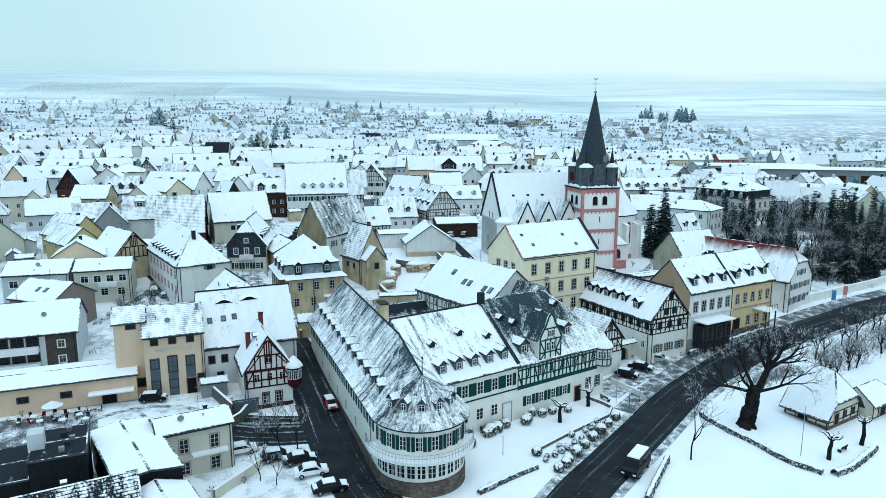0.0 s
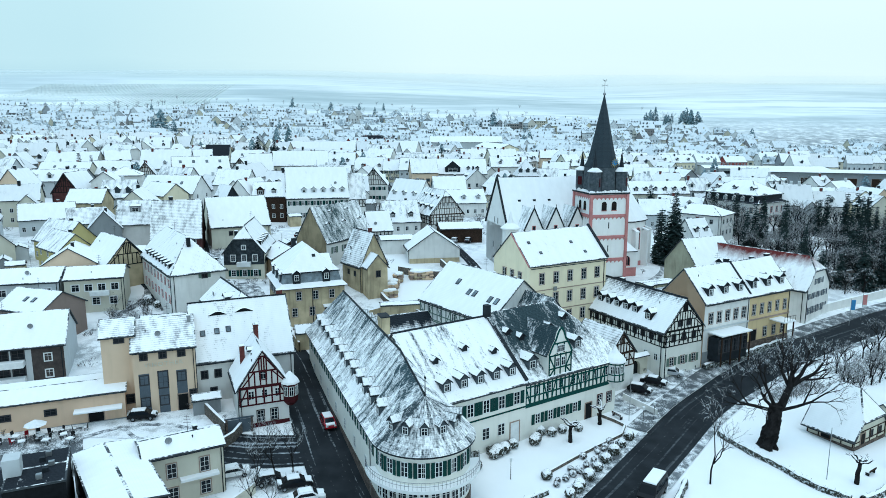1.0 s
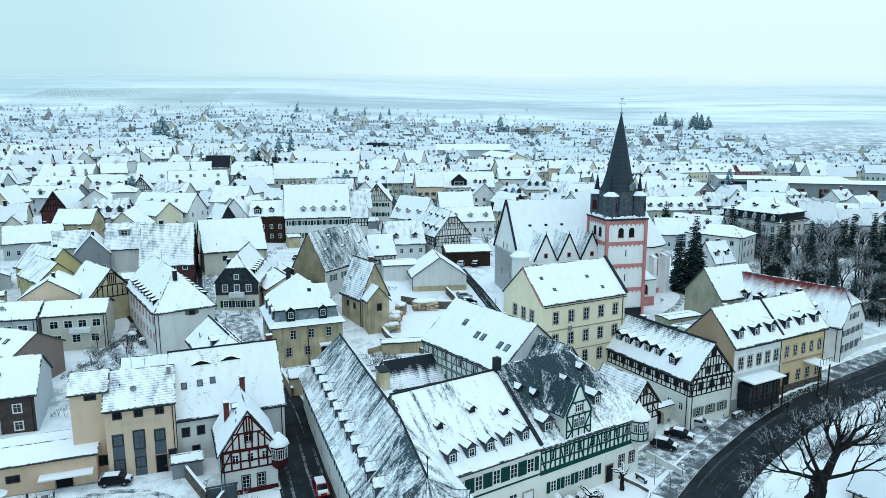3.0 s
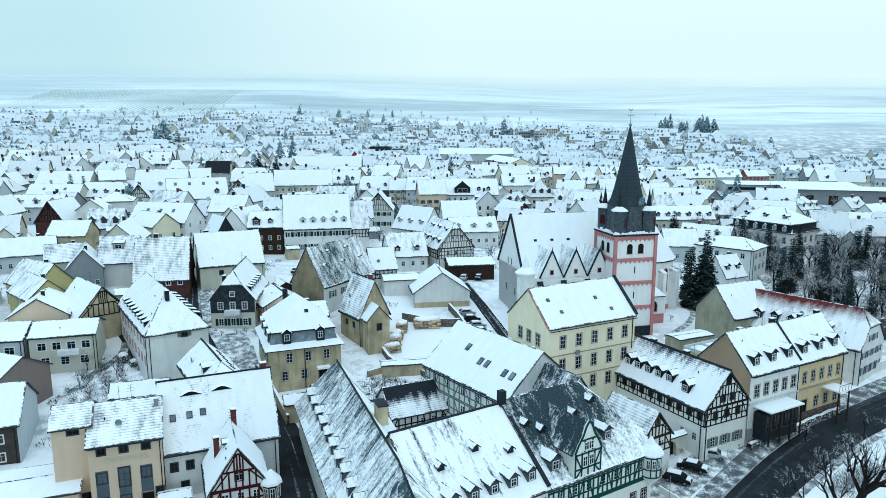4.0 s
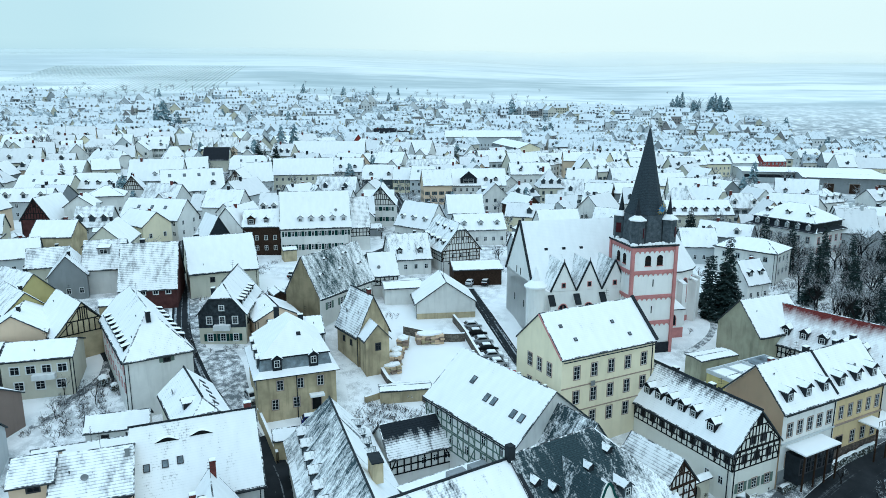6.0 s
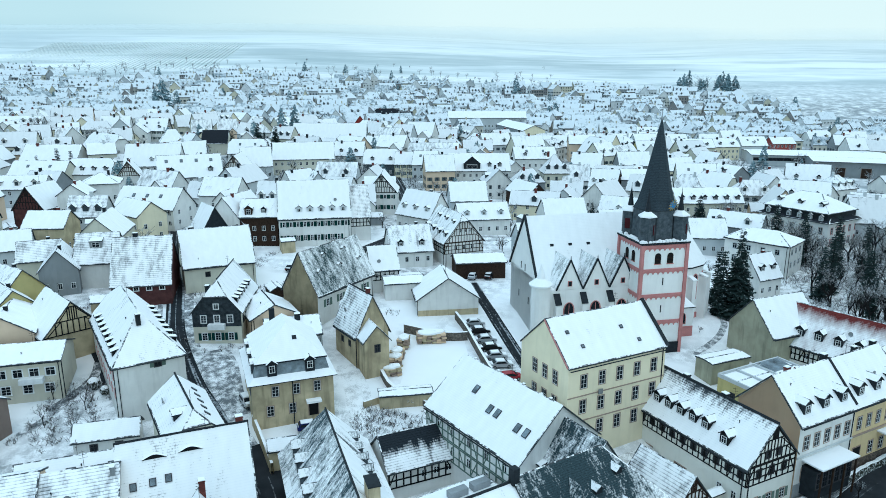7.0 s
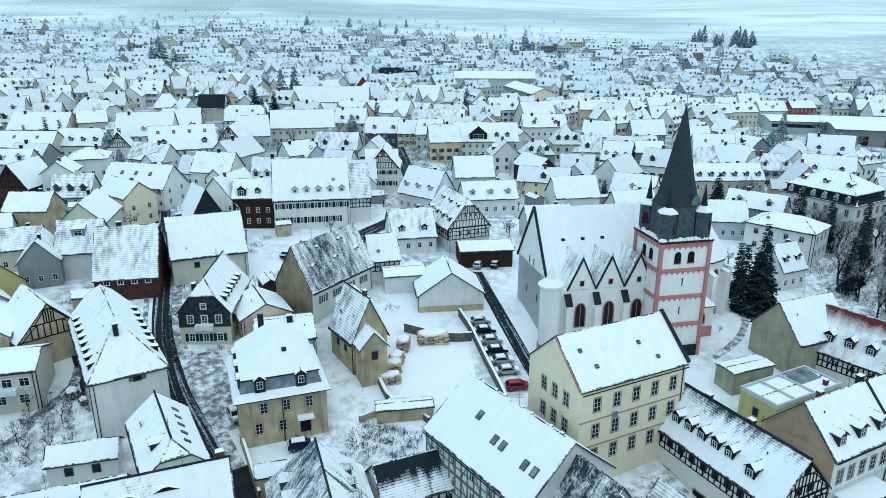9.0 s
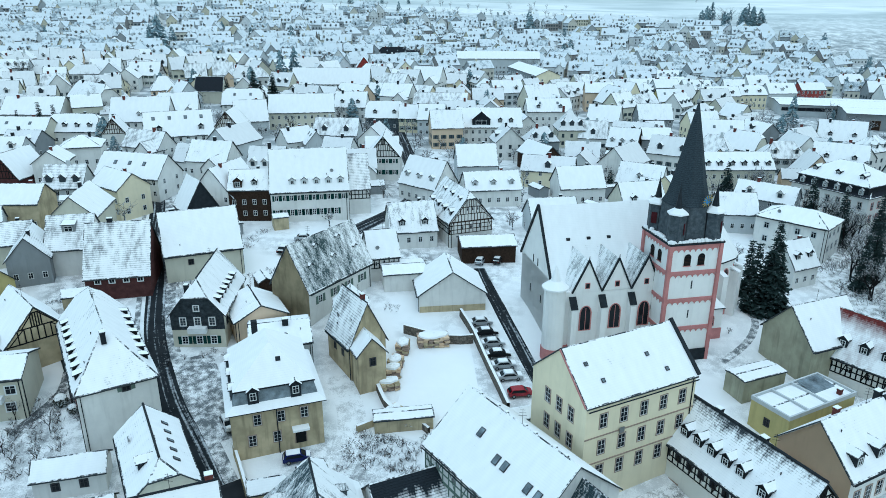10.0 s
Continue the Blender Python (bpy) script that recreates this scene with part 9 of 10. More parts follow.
car(26.2, 87.6, 236, "blackcar", "van", "dark minibus with snow on its roof driving on the road")
car(40.7, 126.2, -22, "silver", "saloon", "silver saloon parked before the gateway")
car(36.6, 122.8, -30, "blackcar", "saloon", "black saloon parked in the snowy car park")
car(33.2, 119.4, -30, "blackcar", "hatch", "black hatchback parked in the snowy car park")
car(-17.8, 103.6, -68, "redcar", "hatch", "red car covered with snow at the street side")
car(-45.6, 103.6, 12, "blackcar", "hatch", "black estate car parked in the winery yard")
car(-19.6, 88.2, 20, "blackcar", "saloon", "dark car under snow in a small car park")
car(-17.4, 84.9, 20, "snow", "saloon", "car buried under snow in a small car park")
car(-14.2, 80.6, 20, "blackcar", "saloon", "dark car under snow in a small car park")
car(-23.0, 89.4, 20, "blackcar", "hatch", "black car under snow in a small car park")
car(-28.4, 91.0, 25, "snow", "saloon", "white car buried under snow by the garden wall")
car(-24.2, 140.6, 18, "bluecar", "hatch", "dark blue car parked before the mansard house")
for k, (x, y) in enumerate(((2.4, 178.4), (3.4, 175.2), (4.6, 172.0), (5.5, 168.6), (6.4, 165.3), (7.3, 162.0))):
    car(x, y, 12, ("silver", "blackcar", "silver", "blackcar", "silver", "silver")[k], "saloon", "snow-covered car parked beside the church wall")
car(8.9, 157.6, 12, "redcar", "hatch", "red car parked beside the church wall", False)
car(2.4, 206.0, 75, "silver", "hatch", "pale car parked behind the church"), car(6.4, 206.8, 75, "blackcar", "hatch", "dark car parked behind the church")
car(-36.2, 146.5, -57, "silver", "hatch", "pale car parked in the street")
car(-43.0, 206.5, 80, "blackcar", "saloon", "dark car on the snowy square")
car(-40.0, 213.5, 10, "silver", "saloon", "pale car on the snowy square")
for k in range(14):
    car(-137 + (k % 7) * 4.4, 268 + (k // 7) * 7 + (k % 7) * 0.5, 95, ("silver", "blackcar", "silver")[k % 3], "saloon", "snow-covered car in the town car park")
for k in range(12):
    car(118 + (k % 6) * 5.2, 330 + (k // 6) * 8 - (k % 6), 70, ("silver", "blackcar", "bluecar")[k % 3], "saloon", "snow-covered car in the factory car park")


def rubble_pile(x, y, sx, sy, h, seed):
    rnd = random.Random(seed)
    ob = thing("stone_stack", "stack of rough stones capped with snow", "stones", x, y, None, rnd.uniform(0, 90), "stacked stones")
    rows, nx, ny = max(3, round(h / 0.4)), max(3, round(sx / 1.0)), max(2, round(sy / 0.9))
    for r in range(rows):
        for k in range(nx * ny):
            a, b = ((k % nx + 0.5) / nx - 0.5) * sx, ((k // nx + 0.5) / ny - 0.5) * sy
            if r < rows - 1 and 0 < k % nx < nx - 1 and 0 < k // nx < ny - 1:
                continue
            bar("stone", ob, rnd.choice(("trimstone", "aged", "tan")), pose(a + rnd.uniform(-0.12, 0.12), b + rnd.uniform(-0.12, 0.12), 0.15 + r * h / rows, rnd.uniform(-5, 5), rnd.uniform(-5, 5), rnd.uniform(-14, 14)), sx / nx * rnd.uniform(0.8, 1.1), sy / ny * rnd.uniform(0.8, 1.1), h / rows * rnd.uniform(0.75, 0.98))
    bm = bmesh.new()
    ring = [(math.cos(a) * rnd.uniform(0.85, 1.05), math.sin(a) * rnd.uniform(0.85, 1.05)) for a in np.radians(np.arange(0, 360, 30))]
    loft(bm, [[(sx * 0.54 * k * p, sy * 0.54 * k * q, z + 0.08 * math.sin(7 * p + 3 * q)) for p, q in ring] for k, z in ((1.0, h - 0.1), (0.94, h + 0.2), (0.6, h + 0.34), (0.1, h + 0.36))])
    part("snow_cap", bm, M["snow"], ob)


for k, (x, y, sx, sy, h) in enumerate(((-12.4, 163.4, 3.0, 2.2, 1.9), (-6.4, 171.6, 5.6, 3.0, 1.9), (-11.6, 168.6, 3.0, 2.2, 2.0), (-12.8, 157.6, 3.4, 2.0, 1.5), (-12.6, 160.8, 2.6, 2.2, 2.0), (-11.5, 151.5, 3.2, 1.8, 1.0))):
    rubble_pile(x, y, sx, sy, h, k)

# winery terrace
ob = thing("parasol", "closed white parasol with snow over a terrace table", "parasol", -57.6, 96.8)
bm = bmesh.new()
ring = [(math.cos(a), math.sin(a)) for a in np.radians(np.arange(0, 360, 45))]
loft(bm, [[(1.5 * x, 1.5 * y, 2.2) for x, y in ring], [(0.1 * x, 0.1 * y, 2.9) for x, y in ring]])
part("canopy", bm, M["frame"], ob)
bar("pole", ob, "metal", pose(0, 0, 1.2), 0.06, 0.06, 2.6)
for k in range(6):
    x, y = -60 + 1.5 * k, 96.0 - 1.5 * (k % 2) + 0.3 * k
    t = thing("terrace_table", "dark terrace table covered with snow", "table", x, y, None, k * 31, "terrace tables")
    bar("tabletop", t, "snow", pose(0, 0, 0.78), 0.9, 0.9, 0.14)
    for a, b in ((-1, -1), (-1, 1), (1, -1), (1, 1)):
        bar("leg", t, "rail", pose(a * 0.36, b * 0.36, 0.35), 0.06, 0.06, 0.8)
for k in range(14):
    x, y = -61.5 + 0.72 * k, 94.6 + 1.9 * (k % 2) + 0.25 * k
    c = thing("terrace_chair", "red slatted garden chair in snow" if k in (2, 3) else "dark garden chair with snow on its seat", "chair", x, y, None, k * 77, "terrace chairs")
    cm = "redcar" if k in (2, 3) else "rail"
    bar("seat", c, cm, pose(0, 0, 0.45), 0.5, 0.5, 0.08)
    bar("backrest", c, cm, pose(0, 0.24, 0.78, -8, 0, 0), 0.5, 0.07, 0.6)
    bar("snow", c, "snow", pose(0, -0.02, 0.53), 0.46, 0.42, 0.08)
    for a, b in ((-1, -1), (-1, 1), (1, -1), (1, 1)):
        bar("leg", c, cm, pose(a * 0.2, b * 0.2, 0.21), 0.05, 0.05, 0.46)
strip("terrace_deck", [(-66, 90.5), (-58, 93.0), (-51.0, 96.5)], -9.0, 4.6, 0.09, "paving", "dark paved terrace under patchy snow", "terrace")
for k, (x, y, s_) in enumerate(((-62.4, 97.2, 0.9), (-63.4, 95.4, 0.7), (-52.4, 97.0, 1.0), (-44.5, 108.5, 0.8), (-40.2, 107.0, 1.1), (-33.5, 104.0, 0.9))):
    plant("shrub", x, y, k * 50, s_, "shrub", "evergreen shrub in a terrace pot with snow", "shrub", "garden shrubs")
ob = thing("old_delivery_cart", "cream vintage cart standing in the winery yard", "cart", -54.6, 103.6, None, 12)
bar("cart_bed", ob, "cream", pose(0, 0, 0.8), 3.2, 1.4, 0.7), bar("snow", ob, "snow", pose(0, 0, 1.2), 3.1, 1.3, 0.2)
for a, b in ((-1.1, -0.7), (1.1, -0.7), (-1.1, 0.7), (1.1, 0.7)):
    put("wheel", car_meshes("hatch", "silver")[3], ob, pose(a, b, 0.33))


# ---- the town beyond ----
def far_roof_material():
    n = Nodes("distant_roofs_hazed_snow")
    p = n.place()
    r = n.add("ShaderNodeNewGeometry").outputs["Random Per Island"]
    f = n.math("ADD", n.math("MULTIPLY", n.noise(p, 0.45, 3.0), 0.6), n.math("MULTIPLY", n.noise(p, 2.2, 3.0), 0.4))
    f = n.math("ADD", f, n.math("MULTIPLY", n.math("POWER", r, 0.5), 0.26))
    # dark tile lifted and snow dulled, as haze would do over distance
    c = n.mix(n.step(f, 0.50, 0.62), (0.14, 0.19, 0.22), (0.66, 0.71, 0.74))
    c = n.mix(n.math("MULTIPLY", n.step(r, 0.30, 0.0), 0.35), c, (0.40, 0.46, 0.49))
    return n.done(c, 0.8, 0.0, 0.2)


def far_wall_material(name, cols):
    n = Nodes(name)
    r = n.add("ShaderNodeNewGeometry").outputs["Random Per Island"]
    cr = n.add("ShaderNodeValToRGB")
    cr.color_ramp.interpolation = "CONSTANT"
    for k, c in enumerate(cols):
        el = cr.color_ramp.elements[k] if k < 2 else cr.color_ramp.elements.new(k / len(cols))
        el.position, el.color = k / len(cols), (*c, 1)
    n.link(r, cr.inputs["Fac"])
    c = n.mix(n.math("MULTIPLY", n.step(n.noise(n.place(), 0.6, 4.0), 0.4, 0.7), 0.3), cr.outputs["Color"], (0.25, 0.27, 0.28))
    return n.done(c, 0.9, 0.0, 0.2)


M["far_roof"] = far_roof_material()
# bluish wall greys and paler glass hold the haze in their colours
M["far_wall"] = far_wall_material("distant_rendered_walls_hazed", [(0.66, 0.68, 0.69), (0.48, 0.50, 0.51), (0.62, 0.58, 0.50), (0.72, 0.72, 0.70), (0.34, 0.36, 0.37), (0.66, 0.67, 0.66), (0.60, 0.55, 0.42), (0.70, 0.71, 0.71), (0.26, 0.24, 0.23)])
M["far_glass"] = plain("distant_window_glass_hazed", (0.045, 0.06, 0.07), 0.3, vary=0.1)
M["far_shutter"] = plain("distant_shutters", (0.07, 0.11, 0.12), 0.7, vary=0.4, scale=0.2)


def shell(m, L, W, e, r, hip=0.0):
    """Corners of a house's walls and roof planes, at the pose m. hip: how far the ridge stops short of each end."""
    x0, x1, y0, y1, o = -L / 2, L / 2, -W / 2, W / 2, 0.4
    s = (r - e) / (W / 2)
    P = lambda x, y, z: m @ Vector((x, y, z))
    walls = [[P(x0, y0, -3), P(x1, y0, -3), P(x1, y0, e), P(x0, y0, e)], [P(x1, y1, -3), P(x0, y1, -3), P(x0, y1, e), P(x1, y1, e)]]
    ends = [[(x1, y0, -3), (x1, y1, -3), (x1, y1, e), (x1, 0, r), (x1, y0, e)], [(x0, y1, -3), (x0, y0, -3), (x0, y0, e), (x0, 0, r), (x0, y1, e)]]
    z = e - o * s
    if hip:
        ends = [[q for q in p if q[2] != r] for p in ends]
        a, b, c, d = (x0 - o, y0 - o, z), (x1 + o, y0 - o, z), (x1 + o, y1 + o, z), (x0 - o, y1 + o, z)
        ra, rb = (x0 + hip, 0, r), (x1 - hip, 0, r)
        planes = [[a, b, rb, ra], [c, d, ra, rb], [b, c, rb], [d, a, ra]]
    else:
        a, b, c, d = (x0 - 0.3, y0 - o, z), (x1 + 0.3, y0 - o, z), (x1 + 0.3, y1 + o, z), (x0 - 0.3, y1 + o, z)
        ra, rb = (x0 - 0.3, 0, r), (x1 + 0.3, 0, r)
        planes = [[a, b, rb, ra], [c, d, ra, rb]]
    return walls + [[P(*q) for q in p] for p in ends], [[P(*q) for q in p] for p in planes]


def far_panes(bm, m, L, W, e, rnd, end):
    """Windows of a distant house, on its front and on the end that faces the flight."""
    shut = rnd.random() < 0.45
    for k in range(max(1, int(e / 2.7))):
        z = 0.8 + 2.75 * k
        for n, turn, half, depth in ((max(2, int(L / 2.5)), 0, L / 2, W / 2), (max(2, int(W / 2.9)), 90 * end, W / 2, L / 2)):
            t = m @ pose(0, 0, 0, 0, 0, turn)
            for j in range(n):
                u = -half + (j + 0.5) * 2 * half / n
                for x0, x1, mi in ((u - 0.48, u + 0.48, 1),) + (((u - 0.95, u - 0.52, 2), (u + 0.52, u + 0.95, 2)) if shut else ()):
                    bm.faces.new([bm.verts.new(t @ Vector(q)) for q in ((x0, -depth - 0.05, z), (x1, -depth - 0.05, z), (x1, -depth - 0.05, z + 1.35), (x0, -depth - 0.05, z + 1.35))]).material_index = mi


def far_dormer(bm_wall, bm_roof, m, s, w=1.5, h=1.3):
    """A gabled dormer that stands at the pose m on a roof of slope s."""
    d = h / s + 0.3
    P = lambda x, y, z: m @ Vector((x, y, z))
    rise = w * 0.5
    for q in ([(-w / 2, 0, -0.2), (w / 2, 0, -0.2), (w / 2, 0, h), (0, 0, h + rise), (-w / 2, 0, h)], [(w / 2, 0, -0.2), (w / 2, d, h), (w / 2, 0, h)], [(-w / 2, 0, -0.2), (-w / 2, 0, h), (-w / 2, d, h)]):
        bm_wall.faces.new([bm_wall.verts.new(P(*p)) for p in q])
    bm_wall.faces.new([bm_wall.verts.new(P(*p)) for p in ((-w * 0.34, -0.05, 0.1), (w * 0.34, -0.05, 0.1), (w * 0.34, -0.05, h), (-w * 0.34, -0.05, h))]).material_index = 1
    for sx in (-1, 1):
        q = [(sx * (w / 2 + 0.25), -0.3, h - 0.2), (0, -0.3, h + rise + 0.05), (0, d + rise / s, h + rise + 0.05), (sx * (w / 2 + 0.25), d, h - 0.2)]
        lo, hi = [bm_roof.verts.new(P(*p)) for p in q], [bm_roof.verts.new(P(p[0], p[1], p[2] + 0.16)) for p in q]
        bm_roof.faces.new(hi if sx < 0 else hi[::-1])
        for k in range(4):
            bm_roof.faces.new((lo[k], lo[(k + 1) % 4], hi[(k + 1) % 4], hi[k])).material_index = 1


def far_house(bm_wall, bm_roof, m, L, W, e, r, rnd, hip=0.0, end=1):
    """A distant house with panes, dormers and chimney, added to the joined town."""
    walls, planes = shell(m, L, W, e, r, hip)
    for p in walls:
        bm_wall.faces.new([bm_wall.verts.new(q) for q in p])
    up = Vector((0, 0, 0.24))
    for p in planes:
        hi = [bm_roof.verts.new(q + up) for q in p]
        bm_roof.faces.new(hi)
        lo = [bm_roof.verts.new(q) for q in p]
        for k in range(len(p)):
            bm_roof.faces.new((lo[k], lo[(k + 1) % len(p)], hi[(k + 1) % len(p)], hi[k])).material_index = 1
    far_panes(bm_wall, m, L, W, e, rnd, end)
    box_at(bm_wall, m, Vector((rnd.uniform(-0.3, 0.3) * L, rnd.uniform(-0.6, 0.6), r)), 0.42, 0.36, -0.8, 1.3)
    s = (r - e) / (W / 2)
    for k in range(rnd.choice((0, 1, 2, 2, 3))):
        far_dormer(bm_wall, bm_roof, m @ pose(-L / 2 + L * (k + 0.6) / 3.2, -W / 2 + 0.9, e + 0.9 * s + 0.2), s)


def box_at(bm, m, c, hx, hy, z0, z1):
    v = [bm.verts.new(m @ (c + Vector(p))) for p in ((-hx, -hy, z0), (hx, -hy, z0), (hx, hy, z0), (-hx, hy, z0), (-hx, -hy, z1), (hx, -hy, z1), (hx, hy, z1), (-hx, hy, z1))]
    for q in ((4, 5, 6, 7), (0, 1, 5, 4), (1, 2, 6, 5), (2, 3, 7, 6), (3, 0, 4, 7)):
        bm.faces.new([v[i] for i in q])


TAKEN = [(o.matrix_basis.translation.x, o.matrix_basis.translation.y, max(8.0, 0.5 * max(c.dimensions.x for c in o.children if c.type == "MESH"))) for o in scene.collection.objects if o.parent is None and o.type == "EMPTY" and o.children and o.get("category") in ("house", "church", "building", "factory", "flats", "church tower", "outbuilding", "shed")]
TAKEN += [(0, 176, 9), (-8, 178, 6), (-6, 162, 9), (4, 208, 9), (6, 200, 8), (8, 190, 7), (9, 178, 7), (11, 168, 6), (-6, 186, 6), (-41, 207, 9), (-14, 205, 6), (58, 200, 6), (52, 184, 9), (46, 190, 6), (57.5, 189, 7), (53, 155, 9), (-44, 156, 5), (-66, 143, 6), (-12, 143, 7), (26, 135, 5)]
STREET_LINES = [p for line in (STREET, ROAD, [(-38, 203), (-28, 222), (-20, 236), (-16, 252), (-20, 280), (-30, 330)], [(16, 152), (12.5, 160), (9.5, 172), (7, 186), (9, 199), (20, 212)]) for p in smooth_line(line, 4)]


def free(x, y, r):
    if any(math.hypot(x - a, y - b) < r + c for a, b, c in TAKEN):
        return False
    return not any(math.hypot(x - p.x, y - p.y) < r * 0.6 + 3 for p in STREET_LINES)


def far_town():
    rnd = random.Random(2024)
    spots = []
    y = 170.0
    while y < 1010:
        step = 12.2 + max(0, (y - 260)) * 0.008
        half = 0.70 * y + 40
        x = -half + rnd.uniform(0, 8)
        while x < half:
            px, py = x + rnd.uniform(-5, 5), y + rnd.uniform(-6.5, 6.5)
            edge = 800 + 150 * noise.noise((px / 160, 2.2, 0)) - max(0, px - 120) * 0.75
            park = 82 < px < 155 and py < 250 or px > 60 and py < 160 or px > 150 and py < 225 or 115 < px < 290 and 322 < py < 425
            lane = abs(noise.noise((px / 75, py / 75, 5.0))) < 0.05
            if not park and not lane and py < edge and rnd.random() < 0.95:
                spots.append((px, py))
            x += rnd.uniform(11.5, 16) + max(0, (y - 300)) * 0.005
        y += step
    joined = ()
    count = 0
    for px, py in sorted(spots, key=lambda s: s[1]):
        L, W = rnd.uniform(9.5, 16.5), rnd.uniform(8.0, 11.0)
        if not free(px, py, 0.40 * max(L, W)):
            continue
        TAKEN.append((px, py, 0.34 * max(L, W)))
        turn = 12 + 75 * noise.noise((px / 105, py / 105, 8.0)) + rnd.choice((0, 0, 0, -90)) + rnd.uniform(-9, 9)
        e = rnd.choice((4.2, 5.2, 5.8, 6.4, 7.4))
        r = e + W / 2 * rnd.uniform(0.8, 1.25)
        m = pose(px, py, ground_z(px, py), 0, 0, turn)
        hip = W * 0.42 if rnd.random() < 0.16 else 0.0
        east = 1 if math.cos(math.radians(turn)) * px + math.sin(math.radians(turn)) * (py - 45) < 0 else -1
        wing = rnd.random() < 0.35
        mw = pose(L * 0.28, -W * 0.5, 0, 0, 0, -90)
        if count < 300:
            count += 1
            ob = new("distant_house")
            ob.matrix_basis = m
            walls, planes = shell(Matrix.Identity(4), L, W, e, r, hip)
            if wing:
                w2, p2 = shell(mw, W * 0.85, L * 0.4, e * 0.9, e * 0.9 + L * 0.2)
                walls, planes = walls + w2, planes + p2
            a = bmesh.new()
            for p in walls:
                face(a, p)
            wall = rnd.choice(("white", "white", "white", "white", "cream", "cream", "pale", "pale", "yellow", "beige", "grey"))
            if count > 60:
                far_panes(a, Matrix.Identity(4), L, W, e, rnd, east)
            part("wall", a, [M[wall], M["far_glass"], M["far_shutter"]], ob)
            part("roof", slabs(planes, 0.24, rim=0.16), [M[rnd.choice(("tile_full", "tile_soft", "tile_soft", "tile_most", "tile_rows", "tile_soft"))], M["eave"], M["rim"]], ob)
            bm = bmesh.new()
            box(bm, -0.4, 0.4, -0.34, 0.34, -1.0, 1.2, 0)
            box(bm, -0.44, 0.44, -0.38, 0.38, 1.2, 1.3, 1)
            part("chimney", bm, [M[rnd.choice(("brick", "dark", "pale"))], M["snow"]], ob, "", pose(rnd.uniform(-0.3, 0.3) * L, rnd.uniform(-0.5, 0.5), r))
            s = (r - e) / (W / 2)
            nd = 0 if wing else rnd.choice((0, 1, 2, 2, 3))
            for k in range(nd):
                if k == 0:
                    dw, dr = bmesh.new(), bmesh.new()
                    far_dormer(dw, dr, Matrix.Identity(4), s)
                    for f in dr.faces:
                        face(dw, [v.co for v in f.verts], 2 + f.material_index)
                    dr.free()
                    dw = mesh_of("dormer", dw, [M["slatewall" if count % 3 else "white"], M["far_glass"], M["snow"], M["dark"]])
                put("dormer", dw, ob, pose(-L / 2 + L * (k + 0.5) / nd, -W / 2 + 0.9, e + 0.9 * s + 0.2))
            for k in range(max(1, int(e / 2.6)) if count <= 60 else 0):
                for j in range(4):
                    put("window", window_joined(0.95, 1.3), ob, pose(-L * 0.375 + j * L / 4, -W / 2, 1.0 + 2.8 * k))
                for j in (-1, 1):
                    put("window", window_joined(0.95, 1.3), ob, pose(east * L / 2, j * W * 0.22, 1.0 + 2.8 * k, 0, 0, 90 * east))
            tagged(ob, {"white": "white", "cream": "cream", "pale": "pale grey", "grey": "grey", "beige": "beige", "yellow": "yellow"}[wall] + " gabled house under snow in the town", "house", "houses of the town")
        else:
            if not joined:
                joined = (bmesh.new(), bmesh.new())
            far_house(*joined, m, L, W, e, r, rnd, hip, east)
            if wing:
                far_house(*joined, m @ mw, W * 0.85, L * 0.4, e * 0.9, e * 0.9 + L * 0.2, rnd)
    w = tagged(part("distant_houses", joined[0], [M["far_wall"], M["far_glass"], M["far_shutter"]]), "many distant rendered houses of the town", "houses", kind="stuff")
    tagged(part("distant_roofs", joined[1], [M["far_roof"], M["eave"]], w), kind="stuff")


far_town()


def yard_clutter():
    """Sheds, fences and scrub in the yards of the old town."""
    rr = random.Random(31)
    sheds = scrub = 0
    spots = []
    for k in range(1150):
        x, y = rr.uniform(-130, 60), rr.uniform(122, 262)
        if not free(x, y, 2.2) or (-16 < x < 8 and 150 < y < 172) or (38 < x < 58 and 150 < y < 172):
            continue
        if sheds < 46 and rr.random() < 0.5:
            sheds += 1
            L, W, e = rr.uniform(3.5, 6.5), rr.uniform(2.6, 4.0), rr.uniform(2.3, 3.2)
            TAKEN.append((x, y, 2.5))
            House("shed", rr.choice(("small yard shed under snow", "low lean-to shed with snowy roof", "wooden garden shed under snow")), x, y, rr.choice((18, 25, -60, -50)), L, W, e, e + rr.uniform(0.3, 1.3), rr.choice(("brown", "grey", "aged", "pale", "grey")), rr.choice(("tile_full", "tile_most")), over=0.2, side=0.2, category="shed", foot=1.5, group="yard sheds")
        else:
            spots.append((x, y, 1.4))
    undergrowth(spots[:430], "yard_scrub", "leafless scrub and brambles in the yards", 9, 1.6)
    bm = bmesh.new()
    for x, y, s in spots[430:560]:
        a = rr.choice((20, 110, 35, 125)) * math.pi / 180
        ln = rr.uniform(3, 8)
        for j in range(int(ln / 0.5)):
            q = Vector((x + math.cos(a) * j * 0.5, y + math.sin(a) * j * 0.5, 0))
            z = ground_z(q.x, q.y)
            box(bm, q.x - 0.2, q.x + 0.2, q.y - 0.06, q.y + 0.06, z - 0.1, z + 1.2)
    tagged(part("yard_fences", bm, M["black"]), "dark board fences between the yards", "fence", kind="stuff")


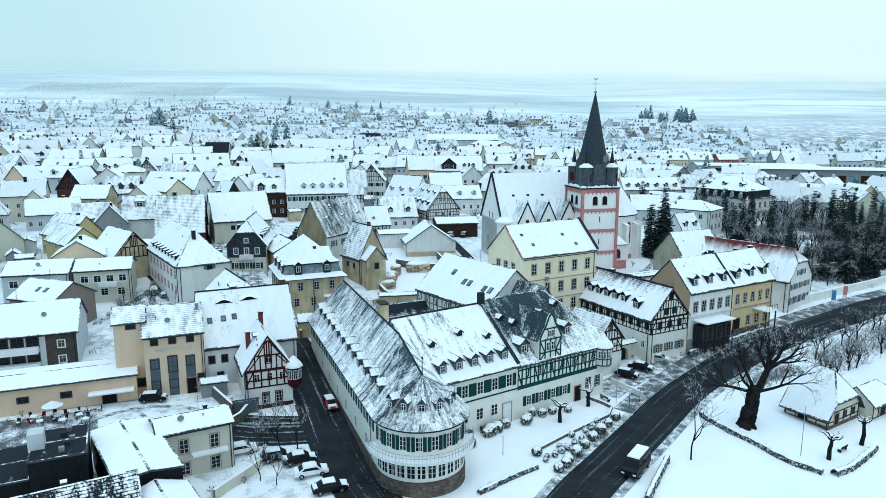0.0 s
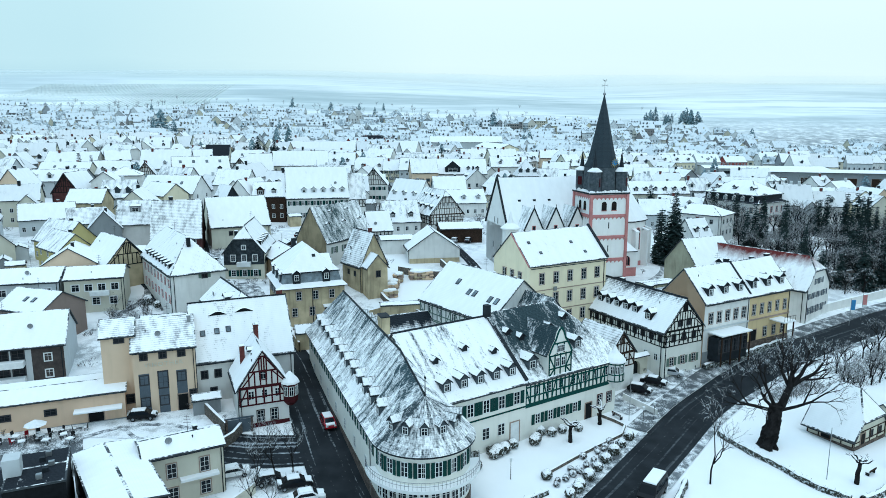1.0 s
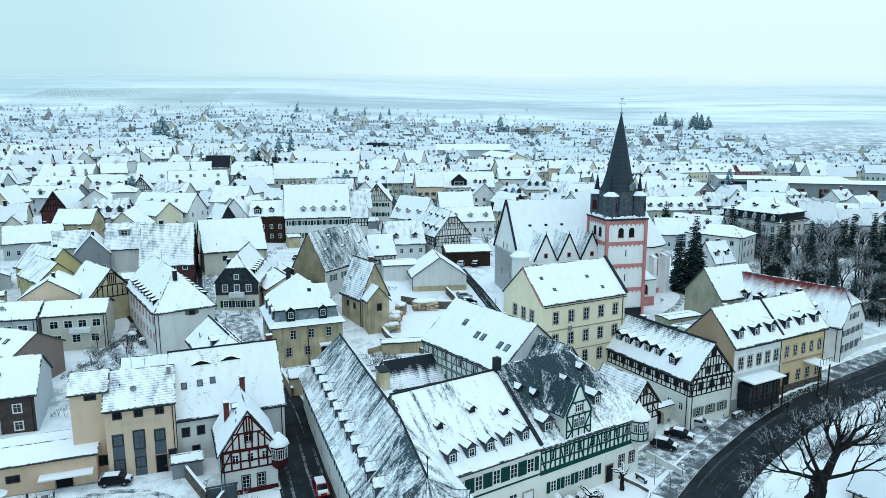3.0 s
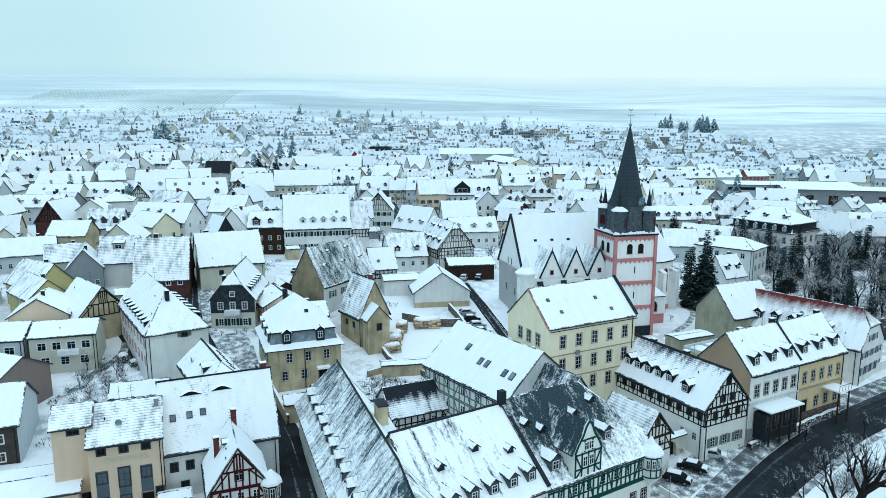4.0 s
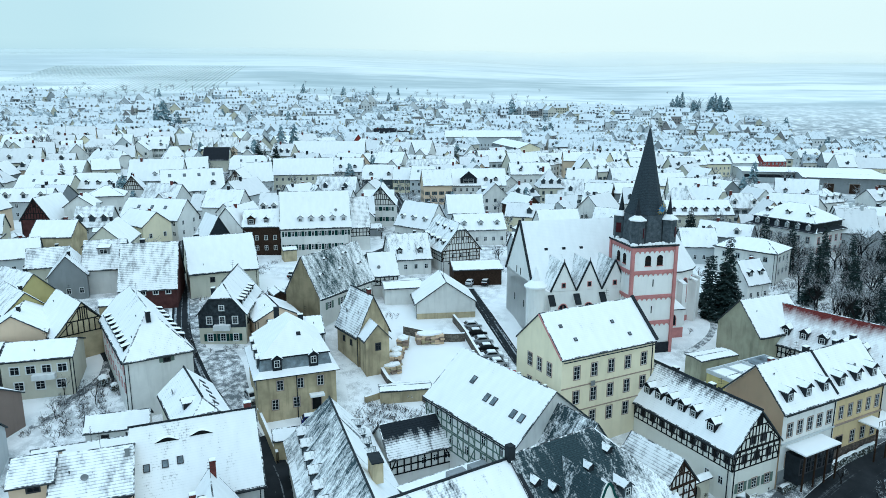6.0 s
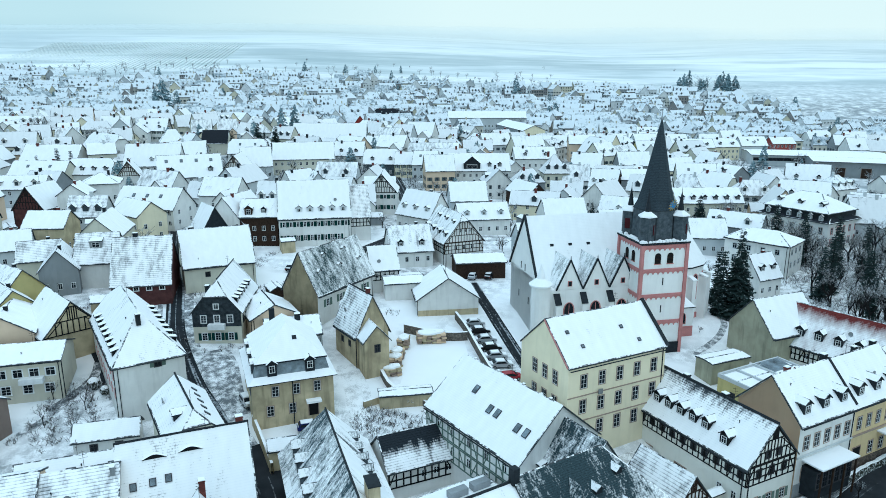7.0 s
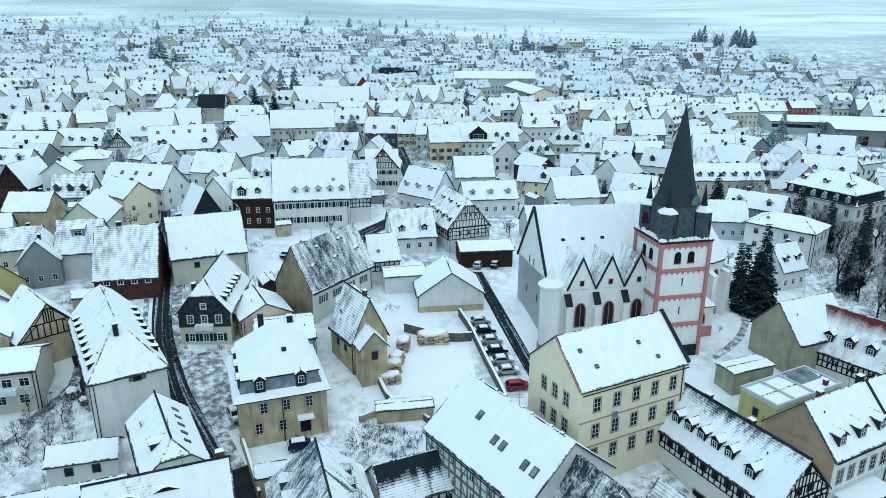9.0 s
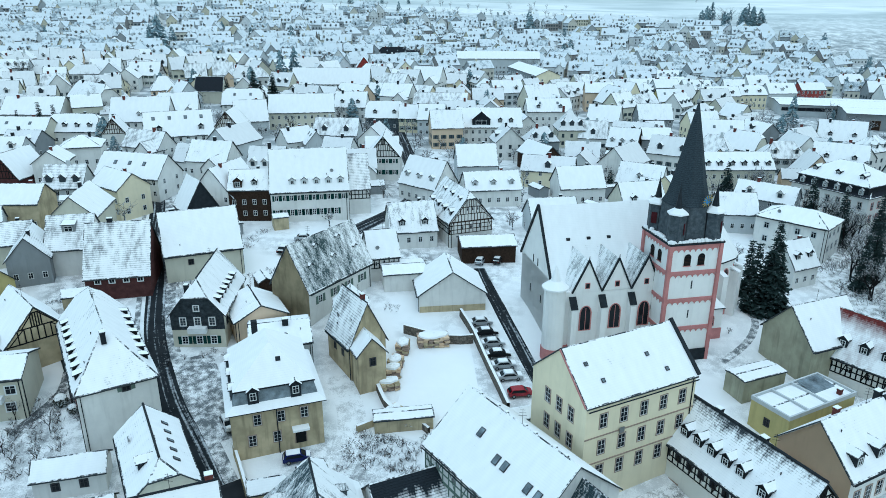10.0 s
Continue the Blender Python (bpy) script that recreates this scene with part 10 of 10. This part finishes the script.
yard_clutter()
undergrowth([(-17.5 + 11 * ((k * 7) % 40) / 40, 139.5 + 7.5 * ((k * 11) % 40) / 40, 0.9) for k in range(26)], "snowy_bramble_bed", "snow-laden brambles behind the rubble walls", 33, 1.3)
undergrowth([(-69 + 10 * ((k * 7) % 30) / 30, 134 + 17 * ((k * 13) % 30) / 30, 0.8) for k in range(30)], "garden_thicket", "leafless shrubs in a snowy back garden", 34, 1.5)
for k, (x, y, s_) in enumerate(((-66.5, 138.5, 0.5), (-62.0, 143.0, 0.55), (-68.5, 145.0, 0.5), (-60.5, 137.0, 0.45))):
    plant("bare_c", x, y, k * 77, s_, label="small bare fruit tree in a back garden")
topiary(-63.6, 149.0, 1.1, 301)
topiary(-61.0, 147.6, 0.8, 302)


def far_trees():
    """Gardens' trees between the distant houses, joined."""
    rnd = random.Random(99)
    bare, firs = bmesh.new(), bmesh.new()

    def puff(x, y, h):
        z = ground_z(x, y)
        tube(bare, (x, y, z - 0.5), (x, y, z + h * 0.4), 0.25, 0.15, 4)
        for k in range(8):
            a, b = k * 0.8 + rnd.random() * 0.6, rnd.uniform(0.3, 1.35)
            d = Vector((math.cos(a) * math.cos(b), math.sin(a) * math.cos(b), math.sin(b)))
            p = Vector((x, y, z + h * rnd.uniform(0.25, 0.42)))
            q = p + d * h * rnd.uniform(0.32, 0.5)
            tube(bare, p, q, 0.09, 0.04, 3)
            for j in range(6):
                c = p.lerp(q, rnd.uniform(0.35, 1.0))
                tube(bare, c, c + Vector((rnd.uniform(-1, 1), rnd.uniform(-1, 1), rnd.uniform(-0.2, 1))) * h * 0.17, 0.05, 0.02, 3)

    def fir(x, y, h):
        z = ground_z(x, y)
        wide = rnd.uniform(0.20, 0.32)
        for k in range(11):
            f = k / 11
            rr = h * wide * (1 - f) ** 0.7 + 0.25
            zz = z + h * (0.10 + 0.88 * f)
            for j in range(10):
                a = rnd.random() * 6.28
                q = rr * rnd.uniform(0.55, 1.15)
                c, s = math.cos(a), math.sin(a)
                u = rnd.uniform(-0.02, 0.08) * h
                face(firs, [(x + c * q * 0.3, y + s * q * 0.3, zz + u), (x + c * q - s * q * 0.4, y + s * q + c * q * 0.4, zz - h * 0.02), (x + c * q * 1.15, y + s * q * 1.15, zz - h * 0.07), (x + c * q + s * q * 0.4, y + s * q - c * q * 0.4, zz - h * 0.02)])

    for k in range(1700):
        y = rnd.uniform(250, 900)
        x = rnd.uniform(-1, 1) * (0.68 * y + 30)
        if x > 100 and y > 800 - (x - 120) * 0.75:
            continue
        if rnd.random() < 0.11:
            fir(x, y, rnd.uniform(5, 11))
        else:
            puff(x, y, rnd.uniform(5, 10))
    for k in range(260):
        x, y = rnd.uniform(-170, 120), rnd.uniform(196, 330)
        if free(x, y, 1.0):
            puff(x, y, rnd.uniform(4, 8))
    # named groups: the big firs and the grove at the edge of the town
    for x, y, h in ((-221, 552, 27), (-229, 558, 20), (-214, 560, 19), (-99, 417, 20), (-95, 430, 21), (-108, 396, 14), (-138, 401, 11), (48, 736, 22), (143, 380, 14), (-176, 817, 20), (-3, 432, 13), (-60, 560, 14), (-150, 640, 16), (70, 600, 18), (66, 608, 15), (-330, 600, 15), (300, 700, 16)):
        fir(x, y, h)
    for k in range(34):
        (fir if k % 3 else puff)(rnd.uniform(226, 288), rnd.uniform(790, 850), rnd.uniform(9, 22))
    for k in range(40):
        puff(rnd.uniform(-600, 300), rnd.uniform(820, 960), rnd.uniform(4, 8))
    w = tagged(part("distant_trees", bare, M["twig"]), "bare garden trees among the distant houses", "trees", kind="stuff")
    tagged(part("distant_firs", firs, M["haze_needles"]), "firs in haze-paled colour among the distant houses", "trees", kind="stuff")


far_trees()


n_ = Nodes("snowed_vines")
n_f = n_.noise(n_.place(), 0.5, 3.0)
M["vines"] = n_.done(n_.mix(n_.step(n_f, 0.4, 0.65), (0.50, 0.57, 0.56), (0.72, 0.77, 0.74)), 0.9, 0.0, 0.2)


def vineyards():
    """Rows of vines on the slope beyond the town."""
    rnd = random.Random(7)
    bm = bmesh.new()

    def row(p, q, w, h, n):
        p, q = Vector(p), Vector(q)
        d = (q - p).normalized()
        nrm = Vector((-d.y, d.x)) * w
        last = None
        for k in range(n + 1):
            c = p.lerp(q, k / n)
            z = ground_z(c.x, c.y)
            pair = [bm.verts.new((c.x - nrm.x, c.y - nrm.y, z + 0.1)), bm.verts.new((c.x, c.y, z + h * rnd.uniform(0.6, 1.1))), bm.verts.new((c.x + nrm.x, c.y + nrm.y, z + 0.1))]
            if last:
                for j in range(2):
                    bm.faces.new((last[j], last[j + 1], pair[j + 1], pair[j]))
            last = pair

    for k in range(52):
        x = -610 + k * 6.0
        row((x, 880), (x - 45, 1180), 0.6, 0.8, 14)
    tagged(part("vineyard_rows", bm, M["vines"]), "bare vine rows on the snowy slope", "vineyard", kind="stuff")


vineyards()
